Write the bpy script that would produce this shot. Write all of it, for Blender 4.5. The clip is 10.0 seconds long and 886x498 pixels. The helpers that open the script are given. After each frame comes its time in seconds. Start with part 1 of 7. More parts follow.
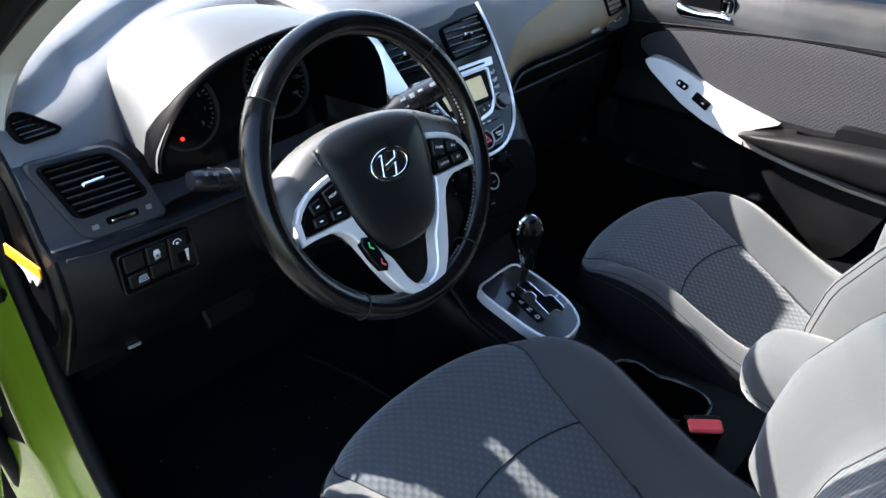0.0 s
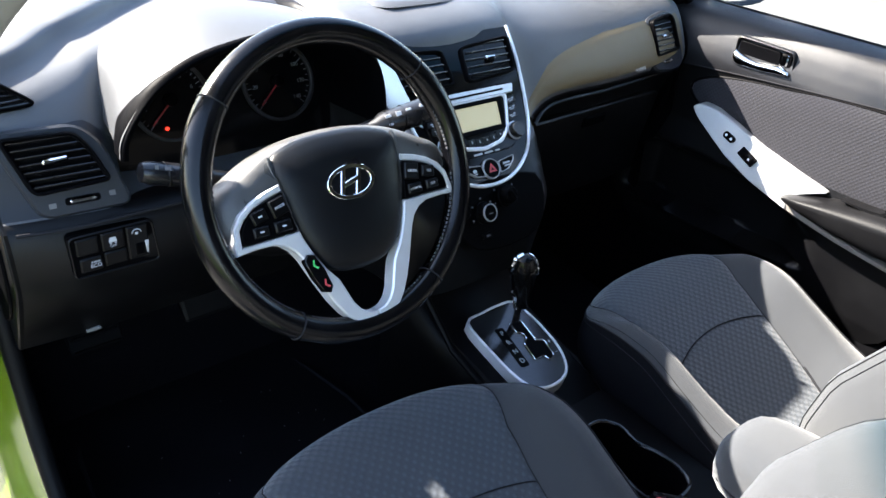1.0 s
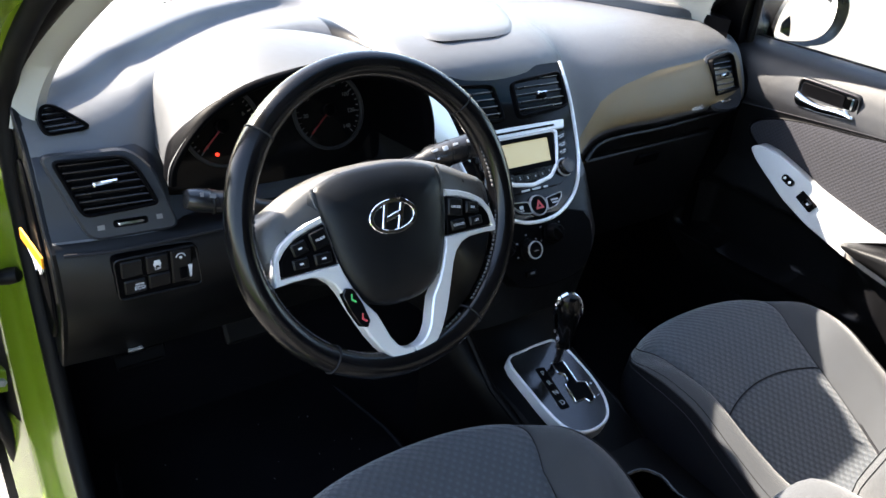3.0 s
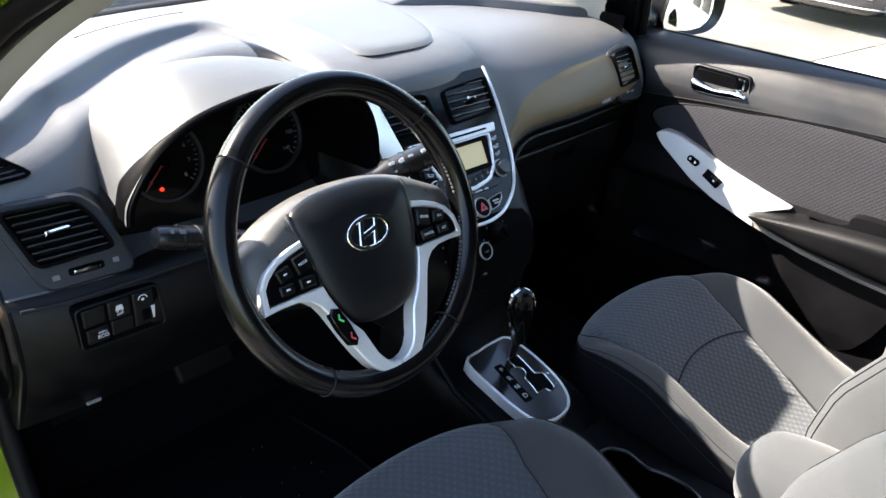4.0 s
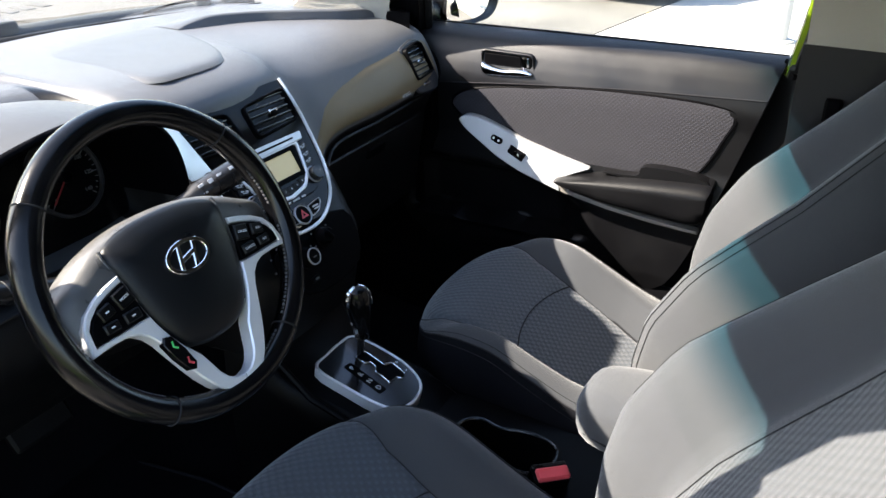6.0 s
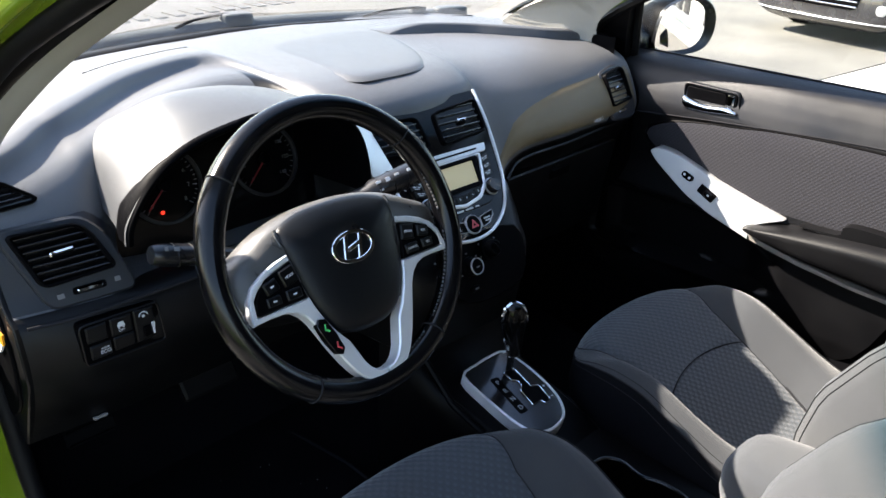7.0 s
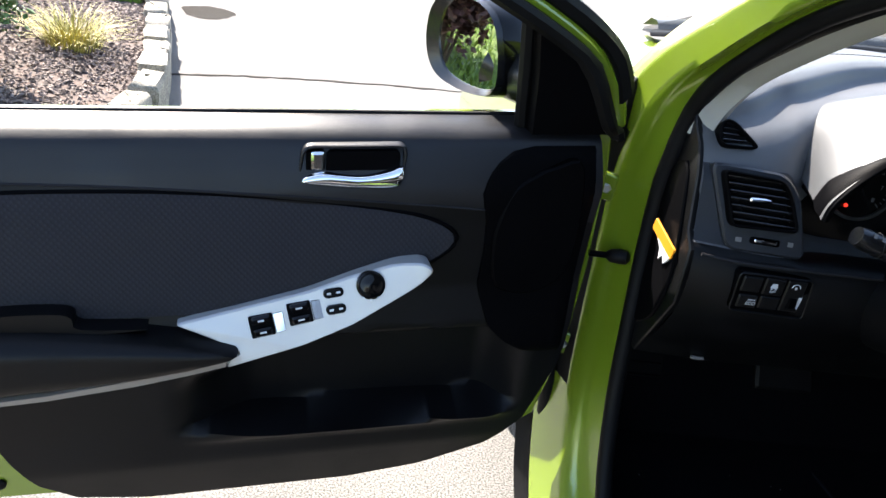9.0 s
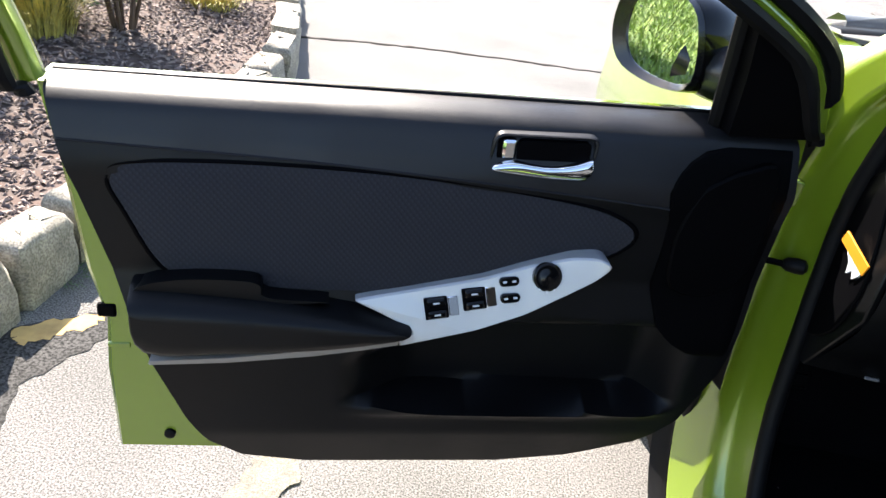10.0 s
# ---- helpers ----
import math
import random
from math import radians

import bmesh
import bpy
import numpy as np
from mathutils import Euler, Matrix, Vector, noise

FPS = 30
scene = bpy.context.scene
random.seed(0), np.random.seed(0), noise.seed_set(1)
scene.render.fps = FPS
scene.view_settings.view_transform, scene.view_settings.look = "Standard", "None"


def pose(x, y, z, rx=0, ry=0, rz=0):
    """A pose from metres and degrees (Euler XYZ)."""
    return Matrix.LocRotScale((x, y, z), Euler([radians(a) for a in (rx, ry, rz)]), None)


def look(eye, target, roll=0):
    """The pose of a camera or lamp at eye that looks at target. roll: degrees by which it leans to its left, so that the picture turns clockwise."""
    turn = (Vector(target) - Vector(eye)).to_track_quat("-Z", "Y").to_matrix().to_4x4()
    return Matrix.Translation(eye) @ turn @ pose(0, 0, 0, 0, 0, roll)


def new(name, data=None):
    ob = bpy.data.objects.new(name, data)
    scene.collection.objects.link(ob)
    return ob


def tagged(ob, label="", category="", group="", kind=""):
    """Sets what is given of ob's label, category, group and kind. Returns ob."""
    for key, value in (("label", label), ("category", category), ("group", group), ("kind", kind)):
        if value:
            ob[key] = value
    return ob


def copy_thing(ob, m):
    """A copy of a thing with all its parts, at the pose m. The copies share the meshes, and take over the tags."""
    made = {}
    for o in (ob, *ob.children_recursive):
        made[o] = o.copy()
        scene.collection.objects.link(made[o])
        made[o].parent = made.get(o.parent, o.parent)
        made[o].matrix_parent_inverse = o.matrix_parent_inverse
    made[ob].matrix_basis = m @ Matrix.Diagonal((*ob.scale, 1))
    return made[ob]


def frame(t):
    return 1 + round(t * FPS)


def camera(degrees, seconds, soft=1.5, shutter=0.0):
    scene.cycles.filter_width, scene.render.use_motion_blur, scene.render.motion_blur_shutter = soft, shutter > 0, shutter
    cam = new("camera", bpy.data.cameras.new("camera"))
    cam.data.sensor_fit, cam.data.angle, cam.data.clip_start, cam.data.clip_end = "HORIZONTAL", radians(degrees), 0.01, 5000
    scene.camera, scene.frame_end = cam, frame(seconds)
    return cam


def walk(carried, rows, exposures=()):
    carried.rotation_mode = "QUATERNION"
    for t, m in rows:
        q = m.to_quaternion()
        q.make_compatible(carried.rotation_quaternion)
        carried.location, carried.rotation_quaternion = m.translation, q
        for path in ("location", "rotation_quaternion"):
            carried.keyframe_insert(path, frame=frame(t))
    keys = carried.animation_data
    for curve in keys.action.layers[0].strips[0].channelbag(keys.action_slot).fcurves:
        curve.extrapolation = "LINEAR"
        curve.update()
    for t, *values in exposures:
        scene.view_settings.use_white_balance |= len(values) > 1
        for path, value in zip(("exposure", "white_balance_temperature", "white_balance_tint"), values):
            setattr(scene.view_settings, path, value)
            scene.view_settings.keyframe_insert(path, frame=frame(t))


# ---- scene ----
# The car's frame: x to its right, y ahead, z up from the road.
cam = camera(59.06, 10.0)
# seconds, eye, yaw, pitch, roll
PATH = [
    (0, -0.957, -0.618, 1.358, -49.38, -31.50, 1.03),
    (0.5, -0.880, -0.638, 1.364, -48.27, -30.92, 4.16),
    (1, -0.817, -0.676, 1.353, -42.78, -30.72, 5.66),
    (1.5, -0.791, -0.671, 1.344, -37.02, -30.42, 6.43),
    (2, -0.785, -0.676, 1.347, -36.18, -29.46, 7.03),
    (3.5, -0.826, -0.644, 1.362, -41.81, -28.84, 4.97),
    (4, -0.884, -0.608, 1.359, -47.90, -27.93, 4.10),
    (4.5, -0.922, -0.595, 1.359, -54.45, -27.34, 2.55),
    (5, -0.919, -0.602, 1.363, -57.92, -27.04, 1.43),
    (5.2, -0.919, -0.620, 1.371, -59.01, -27.06, 0.60),
    (6.3, -0.893, -0.652, 1.361, -60.91, -27.02, -0.45),
    (6.5, -0.888, -0.653, 1.368, -57.33, -26.63, 0.17),
    (7, -0.883, -0.675, 1.363, -45.88, -25.92, 1.86),
    (7.5, -0.899, -0.698, 1.352, -36.60, -25.40, 3.82),
    (8, -0.930, -0.698, 1.343, -27.05, -25.67, 6.08),
    (8.5, -1.016, -0.673, 1.314, -17.35, -26.84, 8.60),
    (9, -1.102, -0.647, 1.297, -7.32, -28.45, 10.08),
    (9.5, -1.152, -0.655, 1.298, -1.41, -30.68, 10.87),
    (10, -1.222, -0.630, 1.294, -0.72, -31.68, 11.39),
]


def aimed(x, y, z, yaw, pitch, roll):
    return Matrix.Translation((x, y, z)) @ pose(0, 0, 0, 0, 0, yaw) @ pose(0, 0, 0, 90 + pitch) @ pose(0, 0, 0, 0, 0, roll)


walk(cam, [(row[0], aimed(*row[1:])) for row in PATH],
     exposures=[(0.0, 3.27, 6500, 10), (0.5, 3.42, 6600, 10.5), (1.0, 3.46, 6650, 10.5), (1.5, 3.52, 6850, 11), (2.0, 3.52, 7000, 11.5), (3.5, 3.42, 7050, 11.5), (4.2, 3.18, 7050, 11.5), (5.0, 3.07, 7050, 11.5),
                (6.5, 2.94, 6950, 11.5), (7.0, 2.88, 6950, 11.5), (8.0, 2.76, 7100, 11.5), (9.0, 2.83, 6750, 12), (9.5, 2.79, 6800, 13), (10.0, 2.69, 6800, 13)])

# ---- world, sun ----
SUN_WAY = Vector((0.55, -1.0, -0.95)).normalized()
world = bpy.data.worlds.new("sky")
scene.world = world
world.use_nodes = True
wn = world.node_tree.nodes
sky = wn.new("ShaderNodeTexSky")
sky.sky_type, sky.sun_disc = "NISHITA", False
sky.sun_elevation = math.asin(-SUN_WAY.z)
sky.sun_rotation = math.atan2(-SUN_WAY.x, -SUN_WAY.y)
world.node_tree.links.new(sky.outputs[0], wn["Background"].inputs[0])
wn["Background"].inputs[1].default_value = 0.105
sun_data = bpy.data.lights.new("sun", "SUN")
sun_data.energy, sun_data.angle, sun_data.color = 4.6, radians(0.53), (1.0, 0.95, 0.87)
sun = new("sun", sun_data)
sun.matrix_world = look((0, 0, 8), Vector((0, 0, 8)) + SUN_WAY)


# ---- materials ----
def material(name, color, rough=0.5, metal=0.0, grain=0.0, grain_size=400.0, blotch=0.12, blotch_size=9.0, coat=0.0, sheen=0.0, spec=0.5, rough_var=0.1, twill=0.0, speckle=0.0, speckle_size=120.0):
    """Principled surface with stains at a large scale and grain at a small one."""
    m = bpy.data.materials.new(name)
    m.use_nodes = True
    nt = m.node_tree
    p = nt.nodes["Principled BSDF"]
    p.inputs["Metallic"].default_value = metal
    p.inputs["Coat Weight"].default_value = coat
    p.inputs["Coat Roughness"].default_value = 0.105
    p.inputs["Sheen Weight"].default_value = sheen
    p.inputs["Specular IOR Level"].default_value = spec
    geo = nt.nodes.new("ShaderNodeNewGeometry")
    big = nt.nodes.new("ShaderNodeTexNoise")
    big.inputs["Scale"].default_value, big.inputs["Detail"].default_value = blotch_size, 6
    nt.links.new(geo.outputs["Position"], big.inputs["Vector"])
    ramp = nt.nodes.new("ShaderNodeMapRange")
    ramp.inputs[1].default_value, ramp.inputs[2].default_value = 0.3, 0.7
    ramp.inputs[3].default_value, ramp.inputs[4].default_value = 1 - blotch, 1 + blotch
    nt.links.new(big.outputs[0], ramp.inputs[0])
    mul = nt.nodes.new("ShaderNodeVectorMath")
    mul.operation = "SCALE"
    mul.inputs[0].default_value = color[:3]
    shade = ramp.outputs[0]
    if speckle:
        # light and dark grit
        grit = nt.nodes.new("ShaderNodeTexNoise")
        grit.inputs["Scale"].default_value, grit.inputs["Detail"].default_value = speckle_size, 2
        nt.links.new(geo.outputs["Position"], grit.inputs["Vector"])
        sp = nt.nodes.new("ShaderNodeMapRange")
        sp.inputs[1].default_value, sp.inputs[2].default_value = 0.36, 0.64
        sp.inputs[3].default_value, sp.inputs[4].default_value = 1 - speckle, 1 + speckle
        nt.links.new(grit.outputs[0], sp.inputs[0])
        prod = nt.nodes.new("ShaderNodeMath")
        prod.operation = "MULTIPLY"
        nt.links.new(ramp.outputs[0], prod.inputs[0])
        nt.links.new(sp.outputs[0], prod.inputs[1])
        shade = prod.outputs[0]
    nt.links.new(shade, mul.inputs["Scale"])
    nt.links.new(mul.outputs[0], p.inputs["Base Color"])
    rr = nt.nodes.new("ShaderNodeMapRange")
    rr.inputs[1].default_value, rr.inputs[2].default_value = 0.3, 0.7
    rr.inputs[3].default_value, rr.inputs[4].default_value = max(0.02, rough - rough_var), min(1, rough + rough_var)
    nt.links.new(big.outputs[0], rr.inputs[0])
    nt.links.new(rr.outputs[0], p.inputs["Roughness"])
    if grain:
        fine = nt.nodes.new("ShaderNodeTexNoise")
        fine.inputs["Scale"].default_value, fine.inputs["Detail"].default_value = grain_size, 3
        nt.links.new(geo.outputs["Position"], fine.inputs["Vector"])
        bump = nt.nodes.new("ShaderNodeBump")
        bump.inputs["Strength"].default_value, bump.inputs["Distance"].default_value = grain, 0.002
        height = fine.outputs[0]
        if twill:
            # fine slanting ribs over the grain
            ribs = nt.nodes.new("ShaderNodeTexWave")
            ribs.bands_direction = "DIAGONAL"
            ribs.inputs["Scale"].default_value = 2 * math.pi / 20 / twill / math.sqrt(3) * 1.7
            ribs.inputs["Distortion"].default_value = 0.4
            nt.links.new(geo.outputs["Position"], ribs.inputs["Vector"])
            both = nt.nodes.new("ShaderNodeMath")
            both.operation = "ADD"
            nt.links.new(fine.outputs[0], both.inputs[0])
            nt.links.new(ribs.outputs["Fac"], both.inputs[1])
            height = both.outputs[0]
        nt.links.new(height, bump.inputs["Height"])
        nt.links.new(bump.outputs[0], p.inputs["Normal"])
    return m


def bsdf(m):
    return m.node_tree.nodes["Principled BSDF"]


def glow(name, color, strength):
    m = bpy.data.materials.new(name)
    m.use_nodes = True
    p = bsdf(m)
    p.inputs["Base Color"].default_value = (*color, 1)
    p.inputs["Emission Color"].default_value = (*color, 1)
    p.inputs["Emission Strength"].default_value = strength
    return m


def dotted_cloth(name, color, pitch=0.0150, depth=0.34, across=(0, 1), level=False, lift=0.24, sheen=0.25):
    """Seat cloth with rows of small embossed lozenges and a fine weave."""
    m = material(name, color, 0.9, blotch=0.10, sheen=sheen, spec=0.25)
    nt = m.node_tree
    geo = nt.nodes.new("ShaderNodeNewGeometry")
    sep = nt.nodes.new("ShaderNodeSeparateXYZ")
    nt.links.new(geo.outputs["Position"], sep.inputs[0])
    first = sep.outputs[across[0]]
    if level:
        # run along the level way, whichever way the panel faces
        run = nt.nodes.new("ShaderNodeMath")
        run.operation = "ADD"
        nt.links.new(sep.outputs[0], run.inputs[0])
        nt.links.new(sep.outputs[1], run.inputs[1])
        first = run.outputs[0]
    waves = []
    for source in (first, sep.outputs[across[1]]):
        turn = nt.nodes.new("ShaderNodeMath")
        turn.operation = "MULTIPLY"
        turn.inputs[1].default_value = 2 * math.pi / pitch
        nt.links.new(source, turn.inputs[0])
        w = nt.nodes.new("ShaderNodeMath")
        w.operation = "SINE"
        nt.links.new(turn.outputs[0], w.inputs[0])
        waves.append(w)
    prod = nt.nodes.new("ShaderNodeMath")
    prod.operation = "MULTIPLY"
    nt.links.new(waves[0].outputs[0], prod.inputs[0])
    nt.links.new(waves[1].outputs[0], prod.inputs[1])
    weave = nt.nodes.new("ShaderNodeTexNoise")
    weave.inputs["Scale"].default_value = 900
    nt.links.new(geo.outputs["Position"], weave.inputs["Vector"])
    add = nt.nodes.new("ShaderNodeMath")
    add.operation = "ADD"
    nt.links.new(prod.outputs[0], add.inputs[0])
    nt.links.new(weave.outputs[0], add.inputs[1])
    bump = nt.nodes.new("ShaderNodeBump")
    bump.inputs["Strength"].default_value, bump.inputs["Distance"].default_value = depth, 0.0016
    nt.links.new(add.outputs[0], bump.inputs["Height"])
    nt.links.new(bump.outputs[0], bsdf(m).inputs["Normal"])
    # the lozenges also read a little lighter than the ground weave
    tone = nt.nodes.new("ShaderNodeMapRange")
    tone.inputs[1].default_value, tone.inputs[2].default_value = 0.15, 0.8
    tone.inputs[3].default_value, tone.inputs[4].default_value = 1 - 0.3 * lift, 1 + lift
    nt.links.new(prod.outputs[0], tone.inputs[0])
    dye = nt.nodes.new("ShaderNodeVectorMath")
    dye.operation = "SCALE"
    nt.links.new(bsdf(m).inputs["Base Color"].links[0].from_socket, dye.inputs[0])
    nt.links.new(tone.outputs[0], dye.inputs["Scale"])
    nt.links.new(dye.outputs[0], bsdf(m).inputs["Base Color"])
    return m


DASH = material("dash plastic", (0.068, 0.070, 0.075), 0.43, grain=0.22, grain_size=900, blotch=0.07, spec=0.40, twill=0.0014, rough_var=0.03)
DASH_SMOOTH = material("smooth dash plastic", (0.052, 0.054, 0.058), 0.45, grain=0.18, grain_size=900, blotch=0.07, spec=0.34, rough_var=0.03)
AIRBAG_FACE = material("taupe dash plastic", (0.140, 0.104, 0.058), 0.45, grain=0.22, grain_size=900, blotch=0.08, spec=0.20, rough_var=0.03)
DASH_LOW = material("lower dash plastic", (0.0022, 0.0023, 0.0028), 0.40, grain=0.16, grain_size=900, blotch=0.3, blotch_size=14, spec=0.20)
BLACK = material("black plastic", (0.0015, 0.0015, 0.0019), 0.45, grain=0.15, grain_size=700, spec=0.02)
PIANO = material("gloss black plastic", (0.0028, 0.0028, 0.0032), 0.10, coat=0.04, spec=0.18, blotch=0.05, rough_var=0.04)
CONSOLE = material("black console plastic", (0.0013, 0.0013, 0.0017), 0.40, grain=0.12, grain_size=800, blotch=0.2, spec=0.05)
SILVER = material("silver paint", (0.68, 0.69, 0.71), 0.34, metal=0.42, blotch=0.04, rough_var=0.05)
# the silver paint darkened, to put the door blade's shade into its colour
SHADED_SILVER = material("satin silver door trim with shade in its tone", (0.37, 0.375, 0.385), 0.38, metal=0.45, blotch=0.04, rough_var=0.05)
DULL_SILVER = material("dull silver paint", (0.34, 0.345, 0.36), 0.34, metal=0.4, blotch=0.05, rough_var=0.05)
WARM_SILVER = material("dull warm silver", (0.22, 0.20, 0.18), 0.42, metal=0.3, blotch=0.05)
CHROME = material("chrome", (0.75, 0.76, 0.78), 0.08, metal=1.0, blotch=0.02, rough_var=0.03)
LEATHER = material("worn black leather", (0.0024, 0.0024, 0.0030), 0.19, grain=0.05, grain_size=420, blotch=0.35, blotch_size=22, rough_var=0.08, spec=0.27)
PAD = material("airbag cover", (0.0040, 0.0045, 0.0056), 0.34, grain=0.16, grain_size=1000, blotch=0.15, spec=0.20)
# base colour paled to carry the sheen of sun and sky on the spokes
SHEEN_SPOKE = material("worn spoke cover with painted sheen", (0.055, 0.054, 0.053), 0.33, grain=0.25, grain_size=900, blotch=0.25, blotch_size=25, spec=0.6)
BOLSTER = material("grey seat cloth", (0.0250, 0.0272, 0.0310), 0.85, grain=0.35, grain_size=1100, blotch=0.1, sheen=0.2, spec=0.3)
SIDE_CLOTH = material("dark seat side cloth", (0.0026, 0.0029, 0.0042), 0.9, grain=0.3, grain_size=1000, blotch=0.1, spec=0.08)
STALK = material("semi-gloss black plastic", (0.0060, 0.0060, 0.0070), 0.24, grain=0.08, grain_size=900, blotch=0.1, spec=0.42)
GATE = material("brushed dark plate", (0.052, 0.052, 0.055), 0.14, metal=0.85, blotch=0.05, rough_var=0.05, spec=0.30)
INSERT = dotted_cloth("embossed seat cloth", (0.037, 0.044, 0.053))
INSERT_BACK = dotted_cloth("embossed backrest cloth", (0.027, 0.030, 0.034), across=(0, 2))
DOOR_CLOTH = dotted_cloth("woven door cloth", (0.0145, 0.0145, 0.0190), pitch=0.0090, depth=0.20, across=(1, 2), level=True, lift=0.26, sheen=0.06)
DOOR_PLASTIC = material("door plastic", (0.0072, 0.0074, 0.0090), 0.40, spec=0.27, grain=0.14, grain_size=800, blotch=0.12)
DOOR_LOW = material("black door plastic", (0.0026, 0.0026, 0.0031), 0.42, spec=0.16, grain=0.14, grain_size=800, blotch=0.15)
THREAD = material("seam thread", (0.016, 0.016, 0.018), 0.9, spec=0.05)
BACK_SEAM = material("backrest thread", (0.014, 0.015, 0.017), 0.9, spec=0.1)
PALE_THREAD = material("grey thread", (0.045, 0.045, 0.05), 0.8)
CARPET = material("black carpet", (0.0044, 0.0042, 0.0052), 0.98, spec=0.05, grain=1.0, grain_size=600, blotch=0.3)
MAT_EDGE = material("bound mat edge", (0.0085, 0.0082, 0.0095), 0.9, spec=0.1, grain=0.6, grain_size=500)
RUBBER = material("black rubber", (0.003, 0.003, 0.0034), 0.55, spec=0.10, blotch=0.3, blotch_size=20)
GREEN = material("green car paint", (0.138, 0.204, 0.012), 0.24, metal=0.2, coat=1.0, blotch=0.03, rough_var=0.03)
TRIM_GREY = material("grey pillar trim", (0.26, 0.25, 0.225), 0.75, grain=0.3, grain_size=900, blotch=0.05)
LIGHT_GREY = material("white print", (0.50, 0.51, 0.53), 0.6)
DIM_PRINT = material("dim grey print", (0.10, 0.10, 0.105), 0.6)
ORANGE = material("orange sticker", (0.62, 0.24, 0.012), 0.5)
RED = material("red plastic", (0.48, 0.050, 0.060), 0.4)
GREEN_PRINT = material("green print", (0.05, 0.45, 0.12), 0.5)
DIAL_RING = material("dim dial ring", (0.022, 0.022, 0.024), 0.5, spec=0.2)
DARK_RED = material("dim red plastic", (0.22, 0.012, 0.014), 0.5)
LCD = glow("lit display", (0.40, 0.355, 0.21), 0.06)
RED_LED = glow("red lamp", (1.0, 0.04, 0.02), 0.22)
MIRROR = material("mirror glass", (0.9, 0.9, 0.9), 0.01, metal=1.0, blotch=0.0, rough_var=0.0)


def clear_glass(name, tint=(0.97, 0.985, 0.975)):
    """Thin clear glass: passes light straight on, with a faint gloss."""
    m = bpy.data.materials.new(name)
    m.use_nodes = True
    nt = m.node_tree
    clear = nt.nodes.new("ShaderNodeBsdfTransparent")
    clear.inputs[0].default_value = (*tint, 1)
    gloss = nt.nodes.new("ShaderNodeBsdfGlossy")
    gloss.inputs["Roughness"].default_value = 0.02
    slant = nt.nodes.new("ShaderNodeLayerWeight")
    slant.inputs[0].default_value = 0.5
    steep = nt.nodes.new("ShaderNodeMath")
    steep.operation = "POWER"
    steep.inputs[1].default_value = 5
    nt.links.new(slant.outputs["Facing"], steep.inputs[0])
    fres = nt.nodes.new("ShaderNodeMath")
    fres.operation = "MULTIPLY_ADD"
    fres.inputs[1].default_value, fres.inputs[2].default_value = 0.9, 0.04
    nt.links.new(steep.outputs[0], fres.inputs[0])
    mix = nt.nodes.new("ShaderNodeMixShader")
    nt.links.new(fres.outputs[0], mix.inputs[0])
    nt.links.new(clear.outputs[0], mix.inputs[1])
    nt.links.new(gloss.outputs[0], mix.inputs[2])
    nt.links.new(mix.outputs[0], nt.nodes["Material Output"].inputs[0])
    return m


GLASS = clear_glass("window glass")
TINT = clear_glass("tinted glass", (0.05, 0.18, 0.24))
# the tint deepens from the clear screen up to the header
tint_nt = TINT.node_tree
where = tint_nt.nodes.new("ShaderNodeNewGeometry")
split = tint_nt.nodes.new("ShaderNodeSeparateXYZ")
depth = tint_nt.nodes.new("ShaderNodeMapRange")
depth.interpolation_type = "SMOOTHSTEP"
depth.inputs[1].default_value, depth.inputs[2].default_value = 1.316, 1.348
blend = tint_nt.nodes.new("ShaderNodeMixRGB")
blend.inputs[1].default_value, blend.inputs[2].default_value = (0.97, 0.985, 0.975, 1), (0.06, 0.27, 0.34, 1)
tint_nt.links.new(where.outputs["Position"], split.inputs[0])
tint_nt.links.new(split.outputs["Z"], depth.inputs[0])
tint_nt.links.new(depth.outputs[0], blend.inputs[0])
tint_nt.links.new(blend.outputs[0], [n for n in tint_nt.nodes if n.type == "BSDF_TRANSPARENT"][0].inputs[0])


# ---- mesh helpers ----
def thing(name, at, label, category, group="", kind=""):
    e = new(name)
    e.empty_display_size = 0.05
    e.location = at
    return tagged(e, label, category, group, kind)


def finish(bm, mat, name, sharp=38):
    bmesh.ops.recalc_face_normals(bm, faces=bm.faces)
    for f in bm.faces:
        f.smooth = True
    lim = radians(sharp)
    for e in bm.edges:
        e.smooth = not (len(e.link_faces) == 2 and e.calc_face_angle(0) > lim)
    me = bpy.data.meshes.new(name)
    bm.to_mesh(me)
    bm.free()
    me.materials.append(mat)
    return me


def part(name, bm, mat, parent, label="", sharp=38):
    """One bmesh, in world coordinates, as a mesh object under a thing or a part."""
    ob = new(name, finish(bm, mat, name, sharp))
    ob.parent = parent
    if parent.data is None:
        ob.matrix_parent_inverse = Matrix.Translation(parent.location).inverted()
    return tagged(ob, label)


def whole(name, bm, mat, label, category, group="", kind="", sharp=38):
    return tagged(new(name, finish(bm, mat, name, sharp)), label, category, group, kind)


def spline(pts, n, closed=False):
    """Catmull-Rom through the points, n steps to a span."""
    pts = [Vector(p) for p in pts]
    out, k = [], len(pts)
    for i in range(k if closed else k - 1):
        if closed:
            a, b, c, d = (pts[(i + j) % k] for j in (-1, 0, 1, 2))
        else:
            a, b, c, d = pts[max(i - 1, 0)], pts[i], pts[i + 1], pts[min(i + 2, k - 1)]
        for j in range(n):
            t = j / n
            out.append(0.5 * (2 * b + (c - a) * t + (2 * a - 5 * b + 4 * c - d) * t * t + (3 * b - a - 3 * c + d) * t ** 3))
    if not closed:
        out.append(pts[-1].copy())
    return out


